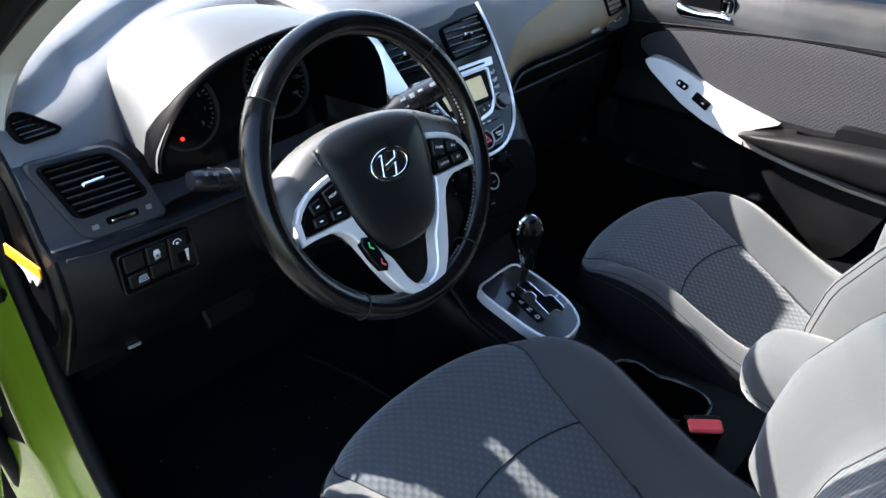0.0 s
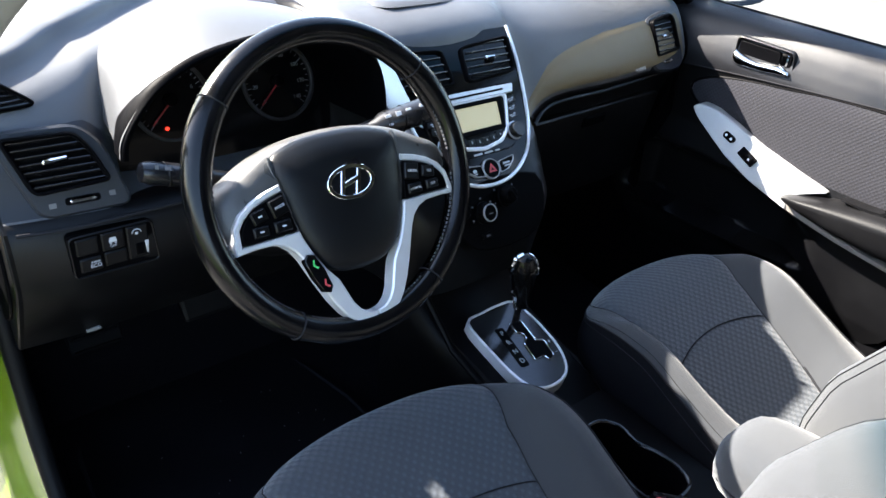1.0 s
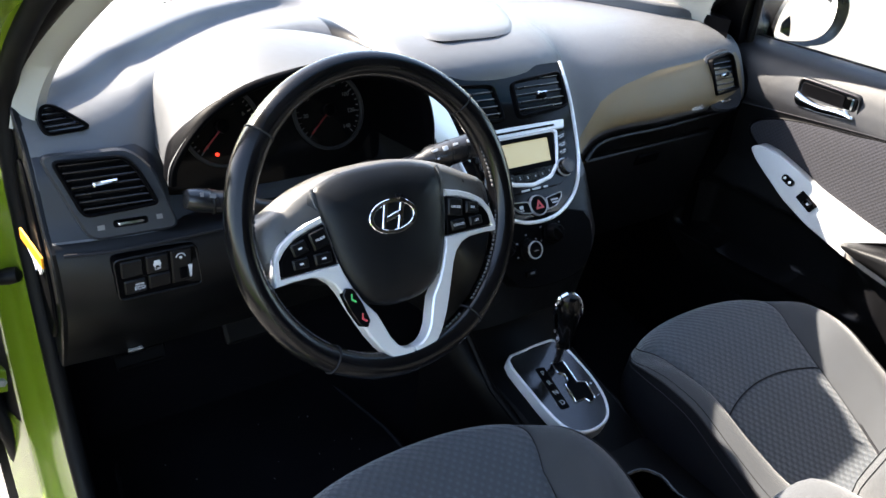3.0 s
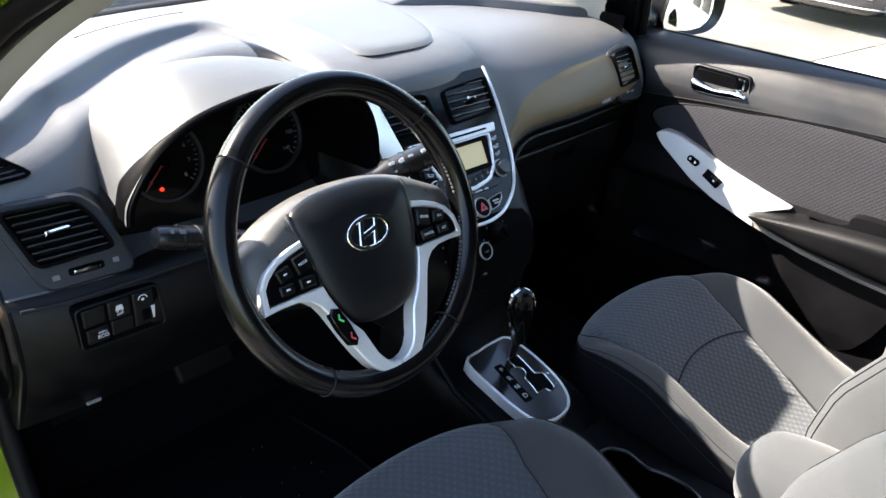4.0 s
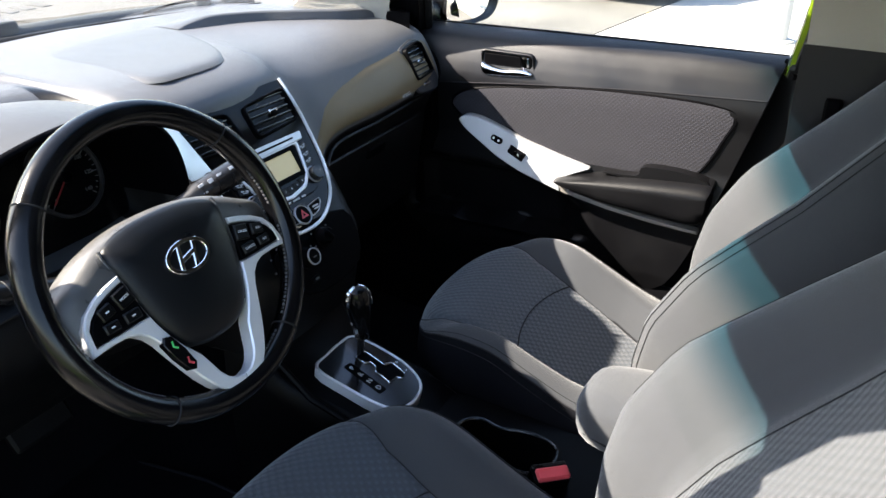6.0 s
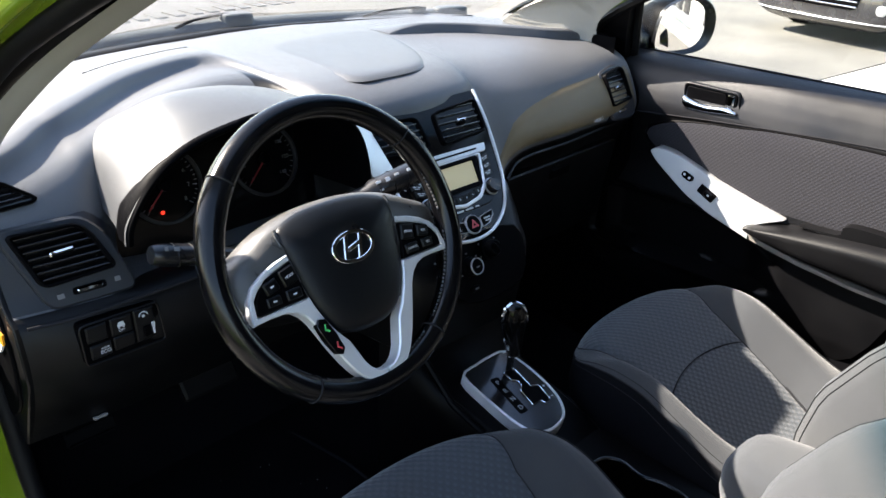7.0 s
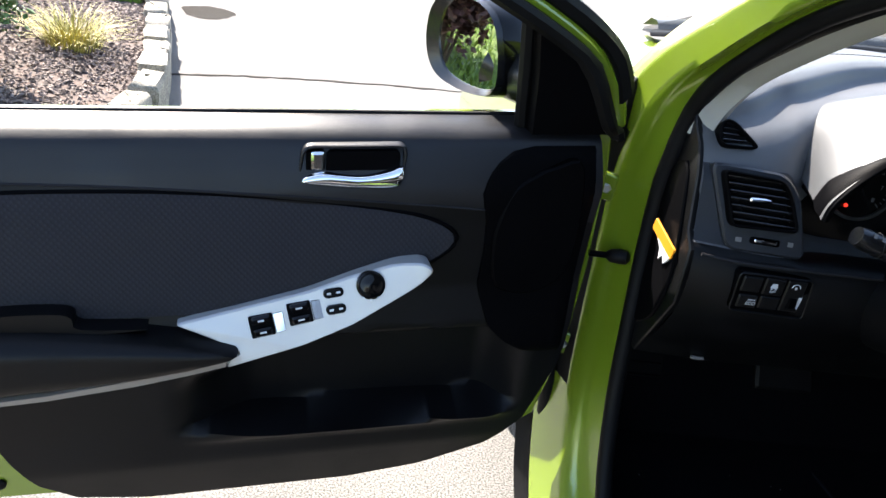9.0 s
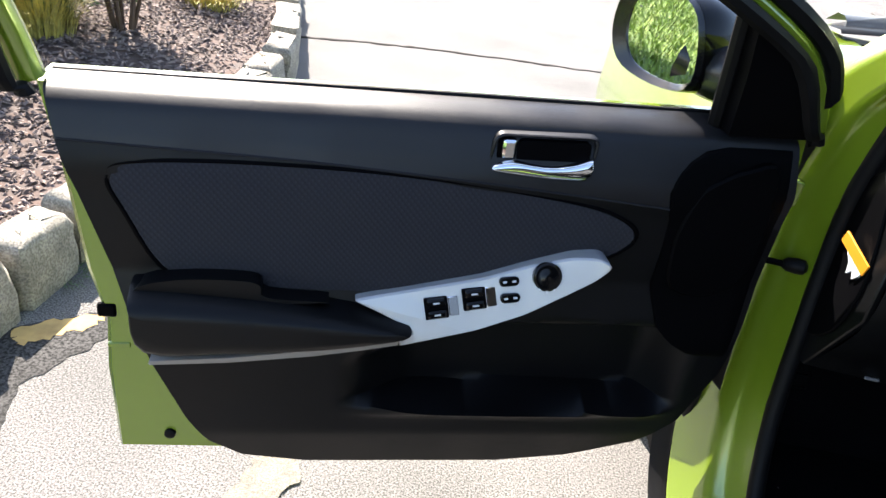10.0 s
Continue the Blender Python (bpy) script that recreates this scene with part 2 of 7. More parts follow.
def even_spline(pts, n):
    """A curve through points that does not overshoot where they lie close."""
    ps = [Vector(p) for p in pts]
    ps = [ps[0] * 2 - ps[1]] + ps + [ps[-1] * 2 - ps[-2]]
    out = []
    for i in range(1, len(ps) - 2):
        a, b, c, d = ps[i - 1:i + 3]
        t0 = 0.0
        t1 = t0 + max(1e-4, (b - a).length) ** 0.5
        t2 = t1 + max(1e-4, (c - b).length) ** 0.5
        t3 = t2 + max(1e-4, (d - c).length) ** 0.5
        for j in range(n):
            t = t1 + (t2 - t1) * j / n
            a1 = a.lerp(b, (t - t0) / (t1 - t0))
            a2 = b.lerp(c, (t - t1) / (t2 - t1))
            a3 = c.lerp(d, (t - t2) / (t3 - t2))
            b1 = a1.lerp(a2, (t - t0) / (t2 - t0))
            b2 = a2.lerp(a3, (t - t1) / (t3 - t1))
            out.append(b1.lerp(b2, (t - t1) / (t2 - t1)))
    return out + [ps[-2]]


def interp(v, table):
    for (a, p), (b, q) in zip(table, table[1:]):
        if v <= b:
            return p + (q - p) * max(0.0, (v - a) / (b - a))
    return table[-1][1]


def sheet(rows, close_u=False, close_v=False, bm=None, flip=False):
    """A quad surface through equal rows of points."""
    bm = bm or bmesh.new()
    vs = [[bm.verts.new(p) for p in r] for r in rows]
    n, k = len(rows), len(rows[0])
    for i in range(n if close_v else n - 1):
        for j in range(k if close_u else k - 1):
            q = [vs[i][j], vs[i][(j + 1) % k], vs[(i + 1) % n][(j + 1) % k], vs[(i + 1) % n][j]]
            try:
                bm.faces.new(q)
            except ValueError:
                pass
    return bm


def loft(rings, caps=True, bm=None):
    """A closed skin through rings of equal length."""
    bm = bm or bmesh.new()
    vs = [[bm.verts.new(p) for p in r] for r in rings]
    k = len(rings[0])
    for a, b in zip(vs, vs[1:]):
        for j in range(k):
            bm.faces.new([a[j], a[(j + 1) % k], b[(j + 1) % k], b[j]])
    if caps:
        bm.faces.new(vs[0])
        bm.faces.new(vs[-1])
    return bm


def tube(path, r, seg=10, closed=False, bm=None, taper=None, flat=1.0):
    """A round bar along a path; flat squeezes it."""
    path = [Vector(p) for p in path]
    n = len(path)
    rings, up = [], Vector((0.13, 0.21, 0.97))
    for i, p in enumerate(path):
        a = path[(i - 1) % n] if closed or i else p
        b = path[(i + 1) % n] if closed or i < n - 1 else p
        t = (b - a).normalized()
        s = t.cross(up).normalized()
        u = s.cross(t)
        rad = r if taper is None else r * taper[i]
        rings.append([p + rad * (math.cos(w) * s + flat * math.sin(w) * u) for w in (2 * math.pi * j / seg for j in range(seg))])
    if closed:
        rings.append(rings[0])
        bm = loft(rings, False, bm)
        bmesh.ops.remove_doubles(bm, verts=bm.verts, dist=1e-6)
        return bm
    return loft(rings, True, bm)


def axes(at, xa, ya):
    """A frame at a place from its x way and roughly its y way."""
    xa = Vector(xa).normalized()
    ya = Vector(ya)
    ya = (ya - xa * xa.dot(ya)).normalized()
    za = xa.cross(ya)
    m = Matrix((xa, ya, za)).transposed().to_4x4()
    m.translation = at
    return m


def round_rect(w, h, r, n=4):
    out = []
    for cx, cy, a0 in ((w / 2 - r, h / 2 - r, 0), (-w / 2 + r, h / 2 - r, 90), (-w / 2 + r, -h / 2 + r, 180), (w / 2 - r, -h / 2 + r, 270)):
        for i in range(n + 1):
            a = radians(a0 + 90 * i / n)
            out.append((cx + r * math.cos(a), cy + r * math.sin(a)))
    return out


def oval(a, b, n=28):
    return [(a * math.cos(2 * math.pi * i / n), b * math.sin(2 * math.pi * i / n)) for i in range(n)]


def rounded(pts, n=4):
    return [(p.x, p.y) for p in spline([(x, y, 0) for x, y in pts], n, True)]


def soft(pts, r, n=4):
    """An outline with its corners rounded by about r."""
    out, k = [], len(pts)
    for i in range(k):
        a, b, c = Vector(pts[i - 1]), Vector(pts[i]), Vector(pts[(i + 1) % k])
        p = b + (a - b).normalized() * min(r, (a - b).length * 0.45)
        q = b + (c - b).normalized() * min(r, (c - b).length * 0.45)
        for j in range(n + 1):
            t = j / n
            out.append(tuple(p * (1 - t) ** 2 + b * 2 * t * (1 - t) + q * t * t))
    return out


def shrink(pts, d):
    """The outline moved inwards by about d."""
    k = len(pts)
    area = sum(pts[i][0] * pts[(i + 1) % k][1] - pts[(i + 1) % k][0] * pts[i][1] for i in range(k))
    s = 1 if area > 0 else -1
    out = []
    for i in range(k):
        a, b, c = Vector(pts[i - 1]), Vector(pts[i]), Vector(pts[(i + 1) % k])
        t1, t2 = (b - a), (c - b)
        t = (t1.normalized() if t1.length > 1e-9 else t2.normalized()) + (t2.normalized() if t2.length > 1e-9 else t1.normalized())
        t = t.normalized() if t.length > 1e-9 else Vector((1, 0))
        nrm = Vector((-t.y, t.x)) * s
        out.append(tuple(b + nrm * d))
    return out


def plate(pts, m, top=0.002, bottom=-0.004, edge=0.001, bm=None):
    """A flat piece with an eased rim from an outline in the frame m, whose z points at the viewer."""
    inner = shrink(pts, edge)
    put = lambda ps, z: [m @ Vector((x, y, z)) for x, y in ps]
    return loft([put(pts, bottom), put(pts, top - edge), put(inner, top)], True, bm)


def ring_plate(outer, inner, m, top=0.003, bottom=-0.004, edge=0.001, bm=None):
    """A frame between two outlines with the same number of points."""
    put = lambda ps, z: [m @ Vector((x, y, z)) for x, y in ps]
    rows = [put(outer, bottom), put(outer, top - edge), put(shrink(outer, edge), top), put(shrink(inner, -edge), top), put(inner, top - edge), put(inner, bottom)]
    return sheet([*rows], close_u=True, close_v=True, bm=bm)


def box(size, m, bevel=0.002, bm=None):
    x, y, z = size
    r = min(bevel, x / 2.1, y / 2.1)
    return plate(round_rect(x, y, r, 2), m, z / 2, -z / 2, min(bevel, z / 3), bm)


def lathe(profile, m, seg=24, bm=None):
    """Turned shape: (radius, height) pairs about the z of m."""
    return loft([[m @ Vector((r * math.cos(a), r * math.sin(a), z)) for a in (2 * math.pi * j / seg for j in range(seg))] for r, z in profile], True, bm)


def text_on(words, m, size, mat, parent, name="lettering", lift=0.0006, spread=1.0):
    cu = bpy.data.curves.new(name, "FONT")
    cu.body, cu.size, cu.align_x, cu.align_y, cu.extrude, cu.space_character = words, size, "CENTER", "CENTER", 0.0002, spread
    tmp = bpy.data.objects.new(name, cu)
    scene.collection.objects.link(tmp)
    me = bpy.data.meshes.new_from_object(tmp.evaluated_get(bpy.context.evaluated_depsgraph_get()))
    bpy.data.objects.remove(tmp)
    bpy.data.curves.remove(cu)
    me.transform(m @ Matrix.Translation((0, 0, lift)))
    me.materials.clear()
    me.materials.append(mat)
    ob = new(name, me)
    ob.parent = parent
    if parent.data is None:
        ob.matrix_parent_inverse = Matrix.Translation(parent.location).inverted()
    return ob


def bars_on(m, spots, mat, parent, name="marking"):
    """Unreadable print: small flat bars (x, y, w, h) in the frame m."""
    for x, y, w, h in spots:
        part(name, box((w, h, 0.0006), m @ Matrix.Translation((x, y, 0.0004)), 0.0002), mat, parent)

# ---- dashboard ----
dash = thing("dashboard", (0, 0.45, 0.66), "dark grey grained plastic dashboard with gloss and silver trim", "dashboard")
# profiles (y, z) from the windscreen over the top and down the face, by place across the car
DASH_PROFILE = {
    -0.672: ((0.60, 1.000), (0.46, 1.018), (0.330, 1.025), (0.313, 1.002), (0.284, 0.984), (0.262, 0.952), (0.236, 0.885), (0.212, 0.868), (0.205, 0.79), (0.278, 0.66)),
    -0.600: ((0.66, 1.015), (0.54, 1.032), (0.350, 1.038), (0.332, 1.017), (0.292, 0.997), (0.256, 0.955), (0.228, 0.884), (0.202, 0.866), (0.190, 0.79), (0.272, 0.66)),
    -0.545: ((0.70, 1.020), (0.58, 1.040), (0.394, 1.049), (0.375, 1.029), (0.314, 1.010), (0.268, 0.958), (0.230, 0.884), (0.198, 0.866), (0.187, 0.79), (0.270, 0.66)),
    -0.500: ((0.73, 1.024), (0.58, 1.044), (0.418, 1.056), (0.399, 1.036), (0.338, 1.021), (0.300, 0.955), (0.300, 0.880), (0.196, 0.868), (0.186, 0.79), (0.270, 0.66)),
    -0.360: ((0.80, 1.030), (0.66, 1.050), (0.516, 1.065), (0.497, 1.046), (0.410, 1.046), (0.355, 0.985), (0.300, 0.880), (0.196, 0.868), (0.186, 0.79), (0.270, 0.66)),
    -0.205: ((0.85, 1.030), (0.70, 1.052), (0.570, 1.065), (0.538, 1.052), (0.430, 1.047), (0.370, 0.985), (0.290, 0.880), (0.196, 0.860), (0.186, 0.79), (0.260, 0.66)),
    -0.165: ((0.86, 1.030), (0.72, 1.048), (0.52, 1.053), (0.350, 1.043), (0.272, 1.012), (0.244, 0.955), (0.205, 0.880), (0.178, 0.835), (0.160, 0.78), (0.200, 0.65)),
    -0.130: ((0.865, 1.03), (0.72, 1.048), (0.48, 1.055), (0.308, 1.044), (0.250, 1.012), (0.238, 0.962), (0.178, 0.880), (0.130, 0.820), (0.095, 0.77), (0.110, 0.64)),
    0.000: ((0.885, 1.03), (0.74, 1.050), (0.48, 1.057), (0.300, 1.047), (0.242, 1.014), (0.230, 0.962), (0.170, 0.880), (0.120, 0.816), (0.086, 0.765), (0.095, 0.64)),
    0.130: ((0.885, 1.03), (0.74, 1.050), (0.48, 1.055), (0.310, 1.044), (0.254, 1.010), (0.242, 0.962), (0.182, 0.880), (0.134, 0.820), (0.100, 0.765), (0.115, 0.64)),
    0.172: ((0.88, 1.030), (0.74, 1.048), (0.50, 1.050), (0.345, 1.038), (0.286, 1.004), (0.248, 0.952), (0.212, 0.885), (0.196, 0.845), (0.250, 0.79), (0.290, 0.62)),
    0.250: ((0.87, 1.030), (0.72, 1.045), (0.50, 1.044), (0.350, 1.030), (0.280, 0.996), (0.238, 0.950), (0.214, 0.900), (0.226, 0.865), (0.270, 0.80), (0.300, 0.60)),
    0.400: ((0.86, 1.030), (0.70, 1.040), (0.50, 1.038), (0.350, 1.026), (0.280, 0.995), (0.236, 0.950), (0.212, 0.900), (0.226, 0.868), (0.262, 0.80), (0.300, 0.60)),
    0.550: ((0.82, 1.030), (0.66, 1.036), (0.50, 1.034), (0.365, 1.022), (0.285, 0.996), (0.243, 0.950), (0.222, 0.896), (0.238, 0.868), (0.270, 0.80), (0.300, 0.60)),
    0.680: ((0.76, 1.020), (0.60, 1.028), (0.46, 1.026), (0.355, 1.014), (0.290, 0.990), (0.256, 0.940), (0.240, 0.890), (0.252, 0.865), (0.280, 0.80), (0.310, 0.60)),
}
xs = sorted(DASH_PROFILE)
columns = [spline([(x, *DASH_PROFILE[x][k]) for x in xs], 5) for k in range(10)]
rows = [even_spline([c[i] for c in columns], 5) for i in range(len(columns[0]))]
strip_at = [i for i, r in enumerate(rows) if -0.212 <= r[0].x <= -0.158]
bm = sheet([r[:34] for r in rows[:strip_at[0] + 1]])
sheet([r[:19] for r in rows[strip_at[0]:strip_at[-1] + 1]], bm=bm)
sheet([r[:34] for r in rows[strip_at[-1]:]], bm=bm)
bmesh.ops.remove_doubles(bm, verts=bm.verts, dist=1e-5)
part("shell", bm, DASH, dash, sharp=60)
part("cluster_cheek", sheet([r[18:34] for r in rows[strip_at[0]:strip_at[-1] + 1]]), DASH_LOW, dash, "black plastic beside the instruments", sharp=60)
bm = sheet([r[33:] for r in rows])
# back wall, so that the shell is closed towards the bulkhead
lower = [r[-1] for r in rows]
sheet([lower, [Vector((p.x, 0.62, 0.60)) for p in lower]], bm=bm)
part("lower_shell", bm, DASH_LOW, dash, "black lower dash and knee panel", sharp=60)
# taupe airbag face below a curved crease
face_rows = []
for r in rows:
    if not 0.150 <= r[0].x <= 0.665:
        continue
    zc = interp(r[0].x, ((0.15, 0.870), (0.18, 0.888), (0.20, 0.908), (0.225, 0.934), (0.26, 0.949), (0.30, 0.958), (0.40, 0.972), (0.55, 0.978), (0.68, 0.978)))
    low = r[33].z + 0.004
    ups = [p for p in r[12:34]]
    col = []
    for i in range(9):
        z = zc + (low - zc) * i / 8
        for a, b in zip(ups, ups[1:]):
            if a.z >= z >= b.z:
                col.append(a.lerp(b, (a.z - z) / max(1e-6, a.z - b.z)) + Vector((0, -0.0035 if 0 < i < 8 else 0.002, 0.0012)))
                break
    if len(col) == 9:
        face_rows.append(col)
part("airbag_face", sheet(face_rows), AIRBAG_FACE, dash, "taupe airbag face in front of the passenger", sharp=60)
# end cap towards the driver's door
cap = [(y, z) for y, z in DASH_PROFILE[-0.672]] + [(0.45, 0.62), (0.60, 0.80)]
mcap = axes((-0.674, 0, 0), (0, -1, 0), (0, 0, 1))
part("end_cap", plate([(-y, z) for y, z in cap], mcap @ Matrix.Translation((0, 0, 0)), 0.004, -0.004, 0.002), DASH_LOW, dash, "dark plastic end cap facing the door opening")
cover = rounded([(-0.30, 0.955), (-0.262, 0.90), (-0.235, 0.82), (-0.25, 0.74), (-0.31, 0.70), (-0.36, 0.78), (-0.355, 0.90)], 3)
fuse_cover = part("fuse_cover", plate(cover, mcap @ Matrix.Translation((0, 0, 0.004)), 0.004, -0.004, 0.002), BLACK, dash, "glossy fuse cover")
msk = axes((-0.6885, 0.2755, 0.845), (0.010, -0.063, -0.014), (0, -0.22, 0.97))
part("sticker", plate(round_rect(0.066, 0.017, 0.001), msk @ Matrix.Translation((0, 0.004, 0)), 0.0008, -0.002, 0.0003), ORANGE, fuse_cover, "orange warning sticker")
part("sticker", plate([(-0.012, -0.005), (0.030, -0.005), (0.028, -0.012), (0.022, -0.022), (0.014, -0.014), (0.008, -0.026), (0.001, -0.012)], msk, 0.0008, -0.002, 0.0003), LIGHT_GREY, fuse_cover, "torn white paper sticker")

# instrument hood
HOOD = {
    0.180: ((-0.546, 0.945), (-0.541, 0.970), (-0.517, 1.006), (-0.485, 1.034), (-0.433, 1.057), (-0.350, 1.071), (-0.280, 1.070), (-0.225, 1.052), (-0.188, 1.020), (-0.170, 0.975), (-0.165, 0.92)),
    0.235: ((-0.534, 0.952), (-0.526, 0.985), (-0.506, 1.020), (-0.474, 1.050), (-0.425, 1.074), (-0.345, 1.081), (-0.275, 1.073), (-0.222, 1.054), (-0.186, 1.026), (-0.168, 0.985), (-0.163, 0.94)),
    0.300: ((-0.526, 0.958), (-0.518, 0.998), (-0.502, 1.032), (-0.466, 1.061), (-0.417, 1.082), (-0.340, 1.083), (-0.270, 1.071), (-0.220, 1.053), (-0.184, 1.032), (-0.168, 0.995), (-0.163, 0.95)),
    0.360: ((-0.522, 0.966), (-0.514, 0.998), (-0.499, 1.024), (-0.462, 1.047), (-0.412, 1.062), (-0.338, 1.064), (-0.270, 1.054), (-0.220, 1.042), (-0.185, 1.028), (-0.168, 1.000), (-0.163, 0.97)),
    0.430: ((-0.520, 0.965), (-0.510, 0.990), (-0.495, 1.010), (-0.460, 1.022), (-0.405, 1.028), (-0.335, 1.030), (-0.270, 1.028), (-0.220, 1.022), (-0.188, 1.012), (-0.172, 0.990), (-0.166, 0.96)),
}
hrows = [spline([(x, y, z) for x, z in HOOD[y]], 5) for y in sorted(HOOD)]
hcols = [spline([r[j] for r in hrows], 4) for j in range(len(hrows[0]))]
top = [[c[i] for c in hcols] for i in range(len(hcols[0]))]
lip_mid = Vector((-0.36, 0.18, 0.93))
lip = [top[0], [p + (lip_mid - p) * 0.02 + Vector((0, -0.004, 0)) for p in top[0]], [p + (lip_mid - p) * 0.05 + Vector((0, -0.002, 0)) for p in top[0]],
       [p + (lip_mid - p) * 0.07 + Vector((0, 0.008, 0)) for p in top[0]], [p + (lip_mid - p) * 0.16 + Vector((0, 0.13, 0)) for p in top[0]]]
part("instrument_hood", sheet(top), DASH_SMOOTH, dash, sharp=50)
# black rim, broad at the lower left to paint the hood side's shade
rim_in, rim_out, rim_top = [], [], []
for j, p in enumerate(top[0]):
    w = interp(j / (len(top[0]) - 1), ((0.0, 0.054), (0.10, 0.048), (0.15, 0.036), (0.22, 0.021), (0.32, 0.010), (0.45, 0.0045), (1.0, 0.0035)))
    q = p.lerp(top[4][j], min(1.0, w / (top[4][j] - p).length))
    away = Vector((p.x + 0.36, 0, p.z - 0.96)).normalized()
    rim_in.append(p + Vector((0, -0.004, 0)) - away * 0.002)
    rim_top.append(p.lerp(q, 0.4) + away * 0.0030)
    rim_out.append(q - away * 0.0008)
part("hood_rim", sheet([rim_in, [a.lerp(b, 0.5) + Vector((0, -0.002, 0)) for a, b in zip(rim_in, rim_top)], rim_top, rim_out]), BLACK, dash, "black rim round the instruments, widened for the hood's shade", sharp=80)
part("hood_lining", sheet(lip), BLACK, dash, "black lining inside the hood", sharp=50)

# instruments
mclu = axes((-0.36, 0.312, 0.955), (1, 0, 0), (0, 0.36, 0.93))
panel = part("instrument_panel", plate(rounded([(-0.19, -0.075), (-0.185, 0.02), (-0.12, 0.085), (0.0, 0.10), (0.12, 0.085), (0.185, 0.03), (0.19, -0.075)], 4), mclu, 0.0, -0.01), PIANO, dash, "black instrument panel")
for cx, cy, r, name, first, last, n in ((-0.068, 0.0, 0.056, "rev_counter", 0, 8, 9), (0.095, 0.002, 0.058, "speedometer", 0, 140, 8)):
    md = mclu @ Matrix.Translation((cx, cy, 0))
    dial = part(name, ring_plate(oval(r, r, 40), oval(r - 0.005, r - 0.005, 40), md, 0.006, -0.002), DIAL_RING, panel)
    ticks = bmesh.new()
    for i in range((n - 1) * 4 + 1):
        a = radians(225 - 270 * i / ((n - 1) * 4))
        long = 0.007 if i % 4 == 0 else 0.004
        box((long, 0.0011, 0.001), md @ Matrix.Rotation(a, 4, "Z") @ Matrix.Translation((r - 0.007 - long / 2, 0, 0.001)), 0.0003, ticks)
    tagged(part("scale", ticks, DIM_PRINT, dial), kind="stuff")
    for i in range(n):
        a = radians(225 - 270 * i / (n - 1))
        text_on(str(round(first + (last - first) * i / (n - 1))), md @ Matrix.Translation(((r - 0.0205) * math.cos(a), (r - 0.0205) * math.sin(a), 0.0006)), 0.0085, DIM_PRINT, dial, "numeral")
    a = radians(222)
    needle = box((r - 0.012, 0.0022, 0.0015), md @ Matrix.Rotation(a, 4, "Z") @ Matrix.Translation(((r - 0.012) / 2, 0, 0.006)), 0.0006)
    part("needle", needle, DARK_RED, dial, "red needle")
    part("hub", lathe(((0.009, 0), (0.009, 0.008), (0.007, 0.010)), md, 16), BLACK, dial)
part("warning_lamp", lathe(((0.0027, 0), (0.0027, 0.002), (0.0017, 0.003)), axes((-0.4420, 0.297, 0.922), (1, 0, 0), (0, 0.36, 0.93)), 10), RED_LED, dash, "lit red warning lamp")
part("trip_button", lathe(((0.006, 0), (0.006, 0.010), (0.0045, 0.012)), axes((-0.172, 0.226, 0.935), (1, 0, 0), (0, 0.4, 0.9)), 14), BLACK, dash)

# silver blade between the instruments and the middle vents
blade_o = [(-0.197, 0.202, 1.030), (-0.146, 0.202, 1.006), (-0.114, 0.184, 0.940), (-0.094, 0.155, 0.884), (-0.146, 0.156, 0.886), (-0.153, 0.184, 0.930)]
blade_c = Vector((-0.142, 0.18, 0.945))
part("trim_blade", loft([[Vector(p) + Vector((0, 0.03, 0.02)) for p in blade_o], [Vector(p) + Vector((0, 0.002, 0.001)) for p in blade_o], [Vector(p).lerp(blade_c, 0.05) for p in blade_o]]), SILVER, dash, "silver painted trim blade")


VENT_GREY = material("slate vent plastic", (0.0125, 0.0142, 0.0185), 0.45, grain=0.2, grain_size=900, spec=0.30)


def smooth01(v):
    v = max(0.0, min(1.0, v))
    return v * v * (3 - 2 * v)


def vent(name, m, outline, n, tab, lean=0.0, frame_w=0.004, label="", slat=STALK, depth=0.03):
    """An air vent: frame, dark duct, each slat and a small bright tab."""
    out = soft(outline, 0.010)
    frame_ob = part(name, ring_plate(out, shrink(out, frame_w), m, 0.004, -depth, 0.0015), BLACK, dash, label or "black air vent")
    part("duct", plate(shrink(out, frame_w * 0.6), m, -depth + 0.002, -depth), BLACK, frame_ob)
    ys = [y for _, y in outline]
    lo, hi = min(ys) + frame_w, max(ys) - frame_w
    shape = shrink(out, frame_w)
    for i in range(n):
        y = lo + (hi - lo) * (i + 0.5) / n
        cross = []
        for (ax, ay), (bx, by) in zip(shape, shape[1:] + shape[:1]):
            if (ay - y) * (by - y) < 0:
                cross.append(ax + (bx - ax) * (y - ay) / (by - ay))
        if len(cross) < 2:
            continue
        a, b = min(cross), max(cross)
        mm = m @ Matrix.Translation(((a + b) / 2, y, -min(0.006, depth * 0.35))) @ Matrix.Rotation(radians(-28), 4, "X")
        part("slat", box((b - a - 0.001, 0.0024, min(0.016, depth * 0.8)), mm, 0.0006), slat, frame_ob)
    if tab:
        x, y, w, h = tab
        part("tab", box((w, h, 0.006), m @ Matrix.Translation((x, y, 0.003)) @ Matrix.Rotation(lean, 4, "Z"), 0.002), CHROME, frame_ob, "bright vent tab")
    return frame_ob


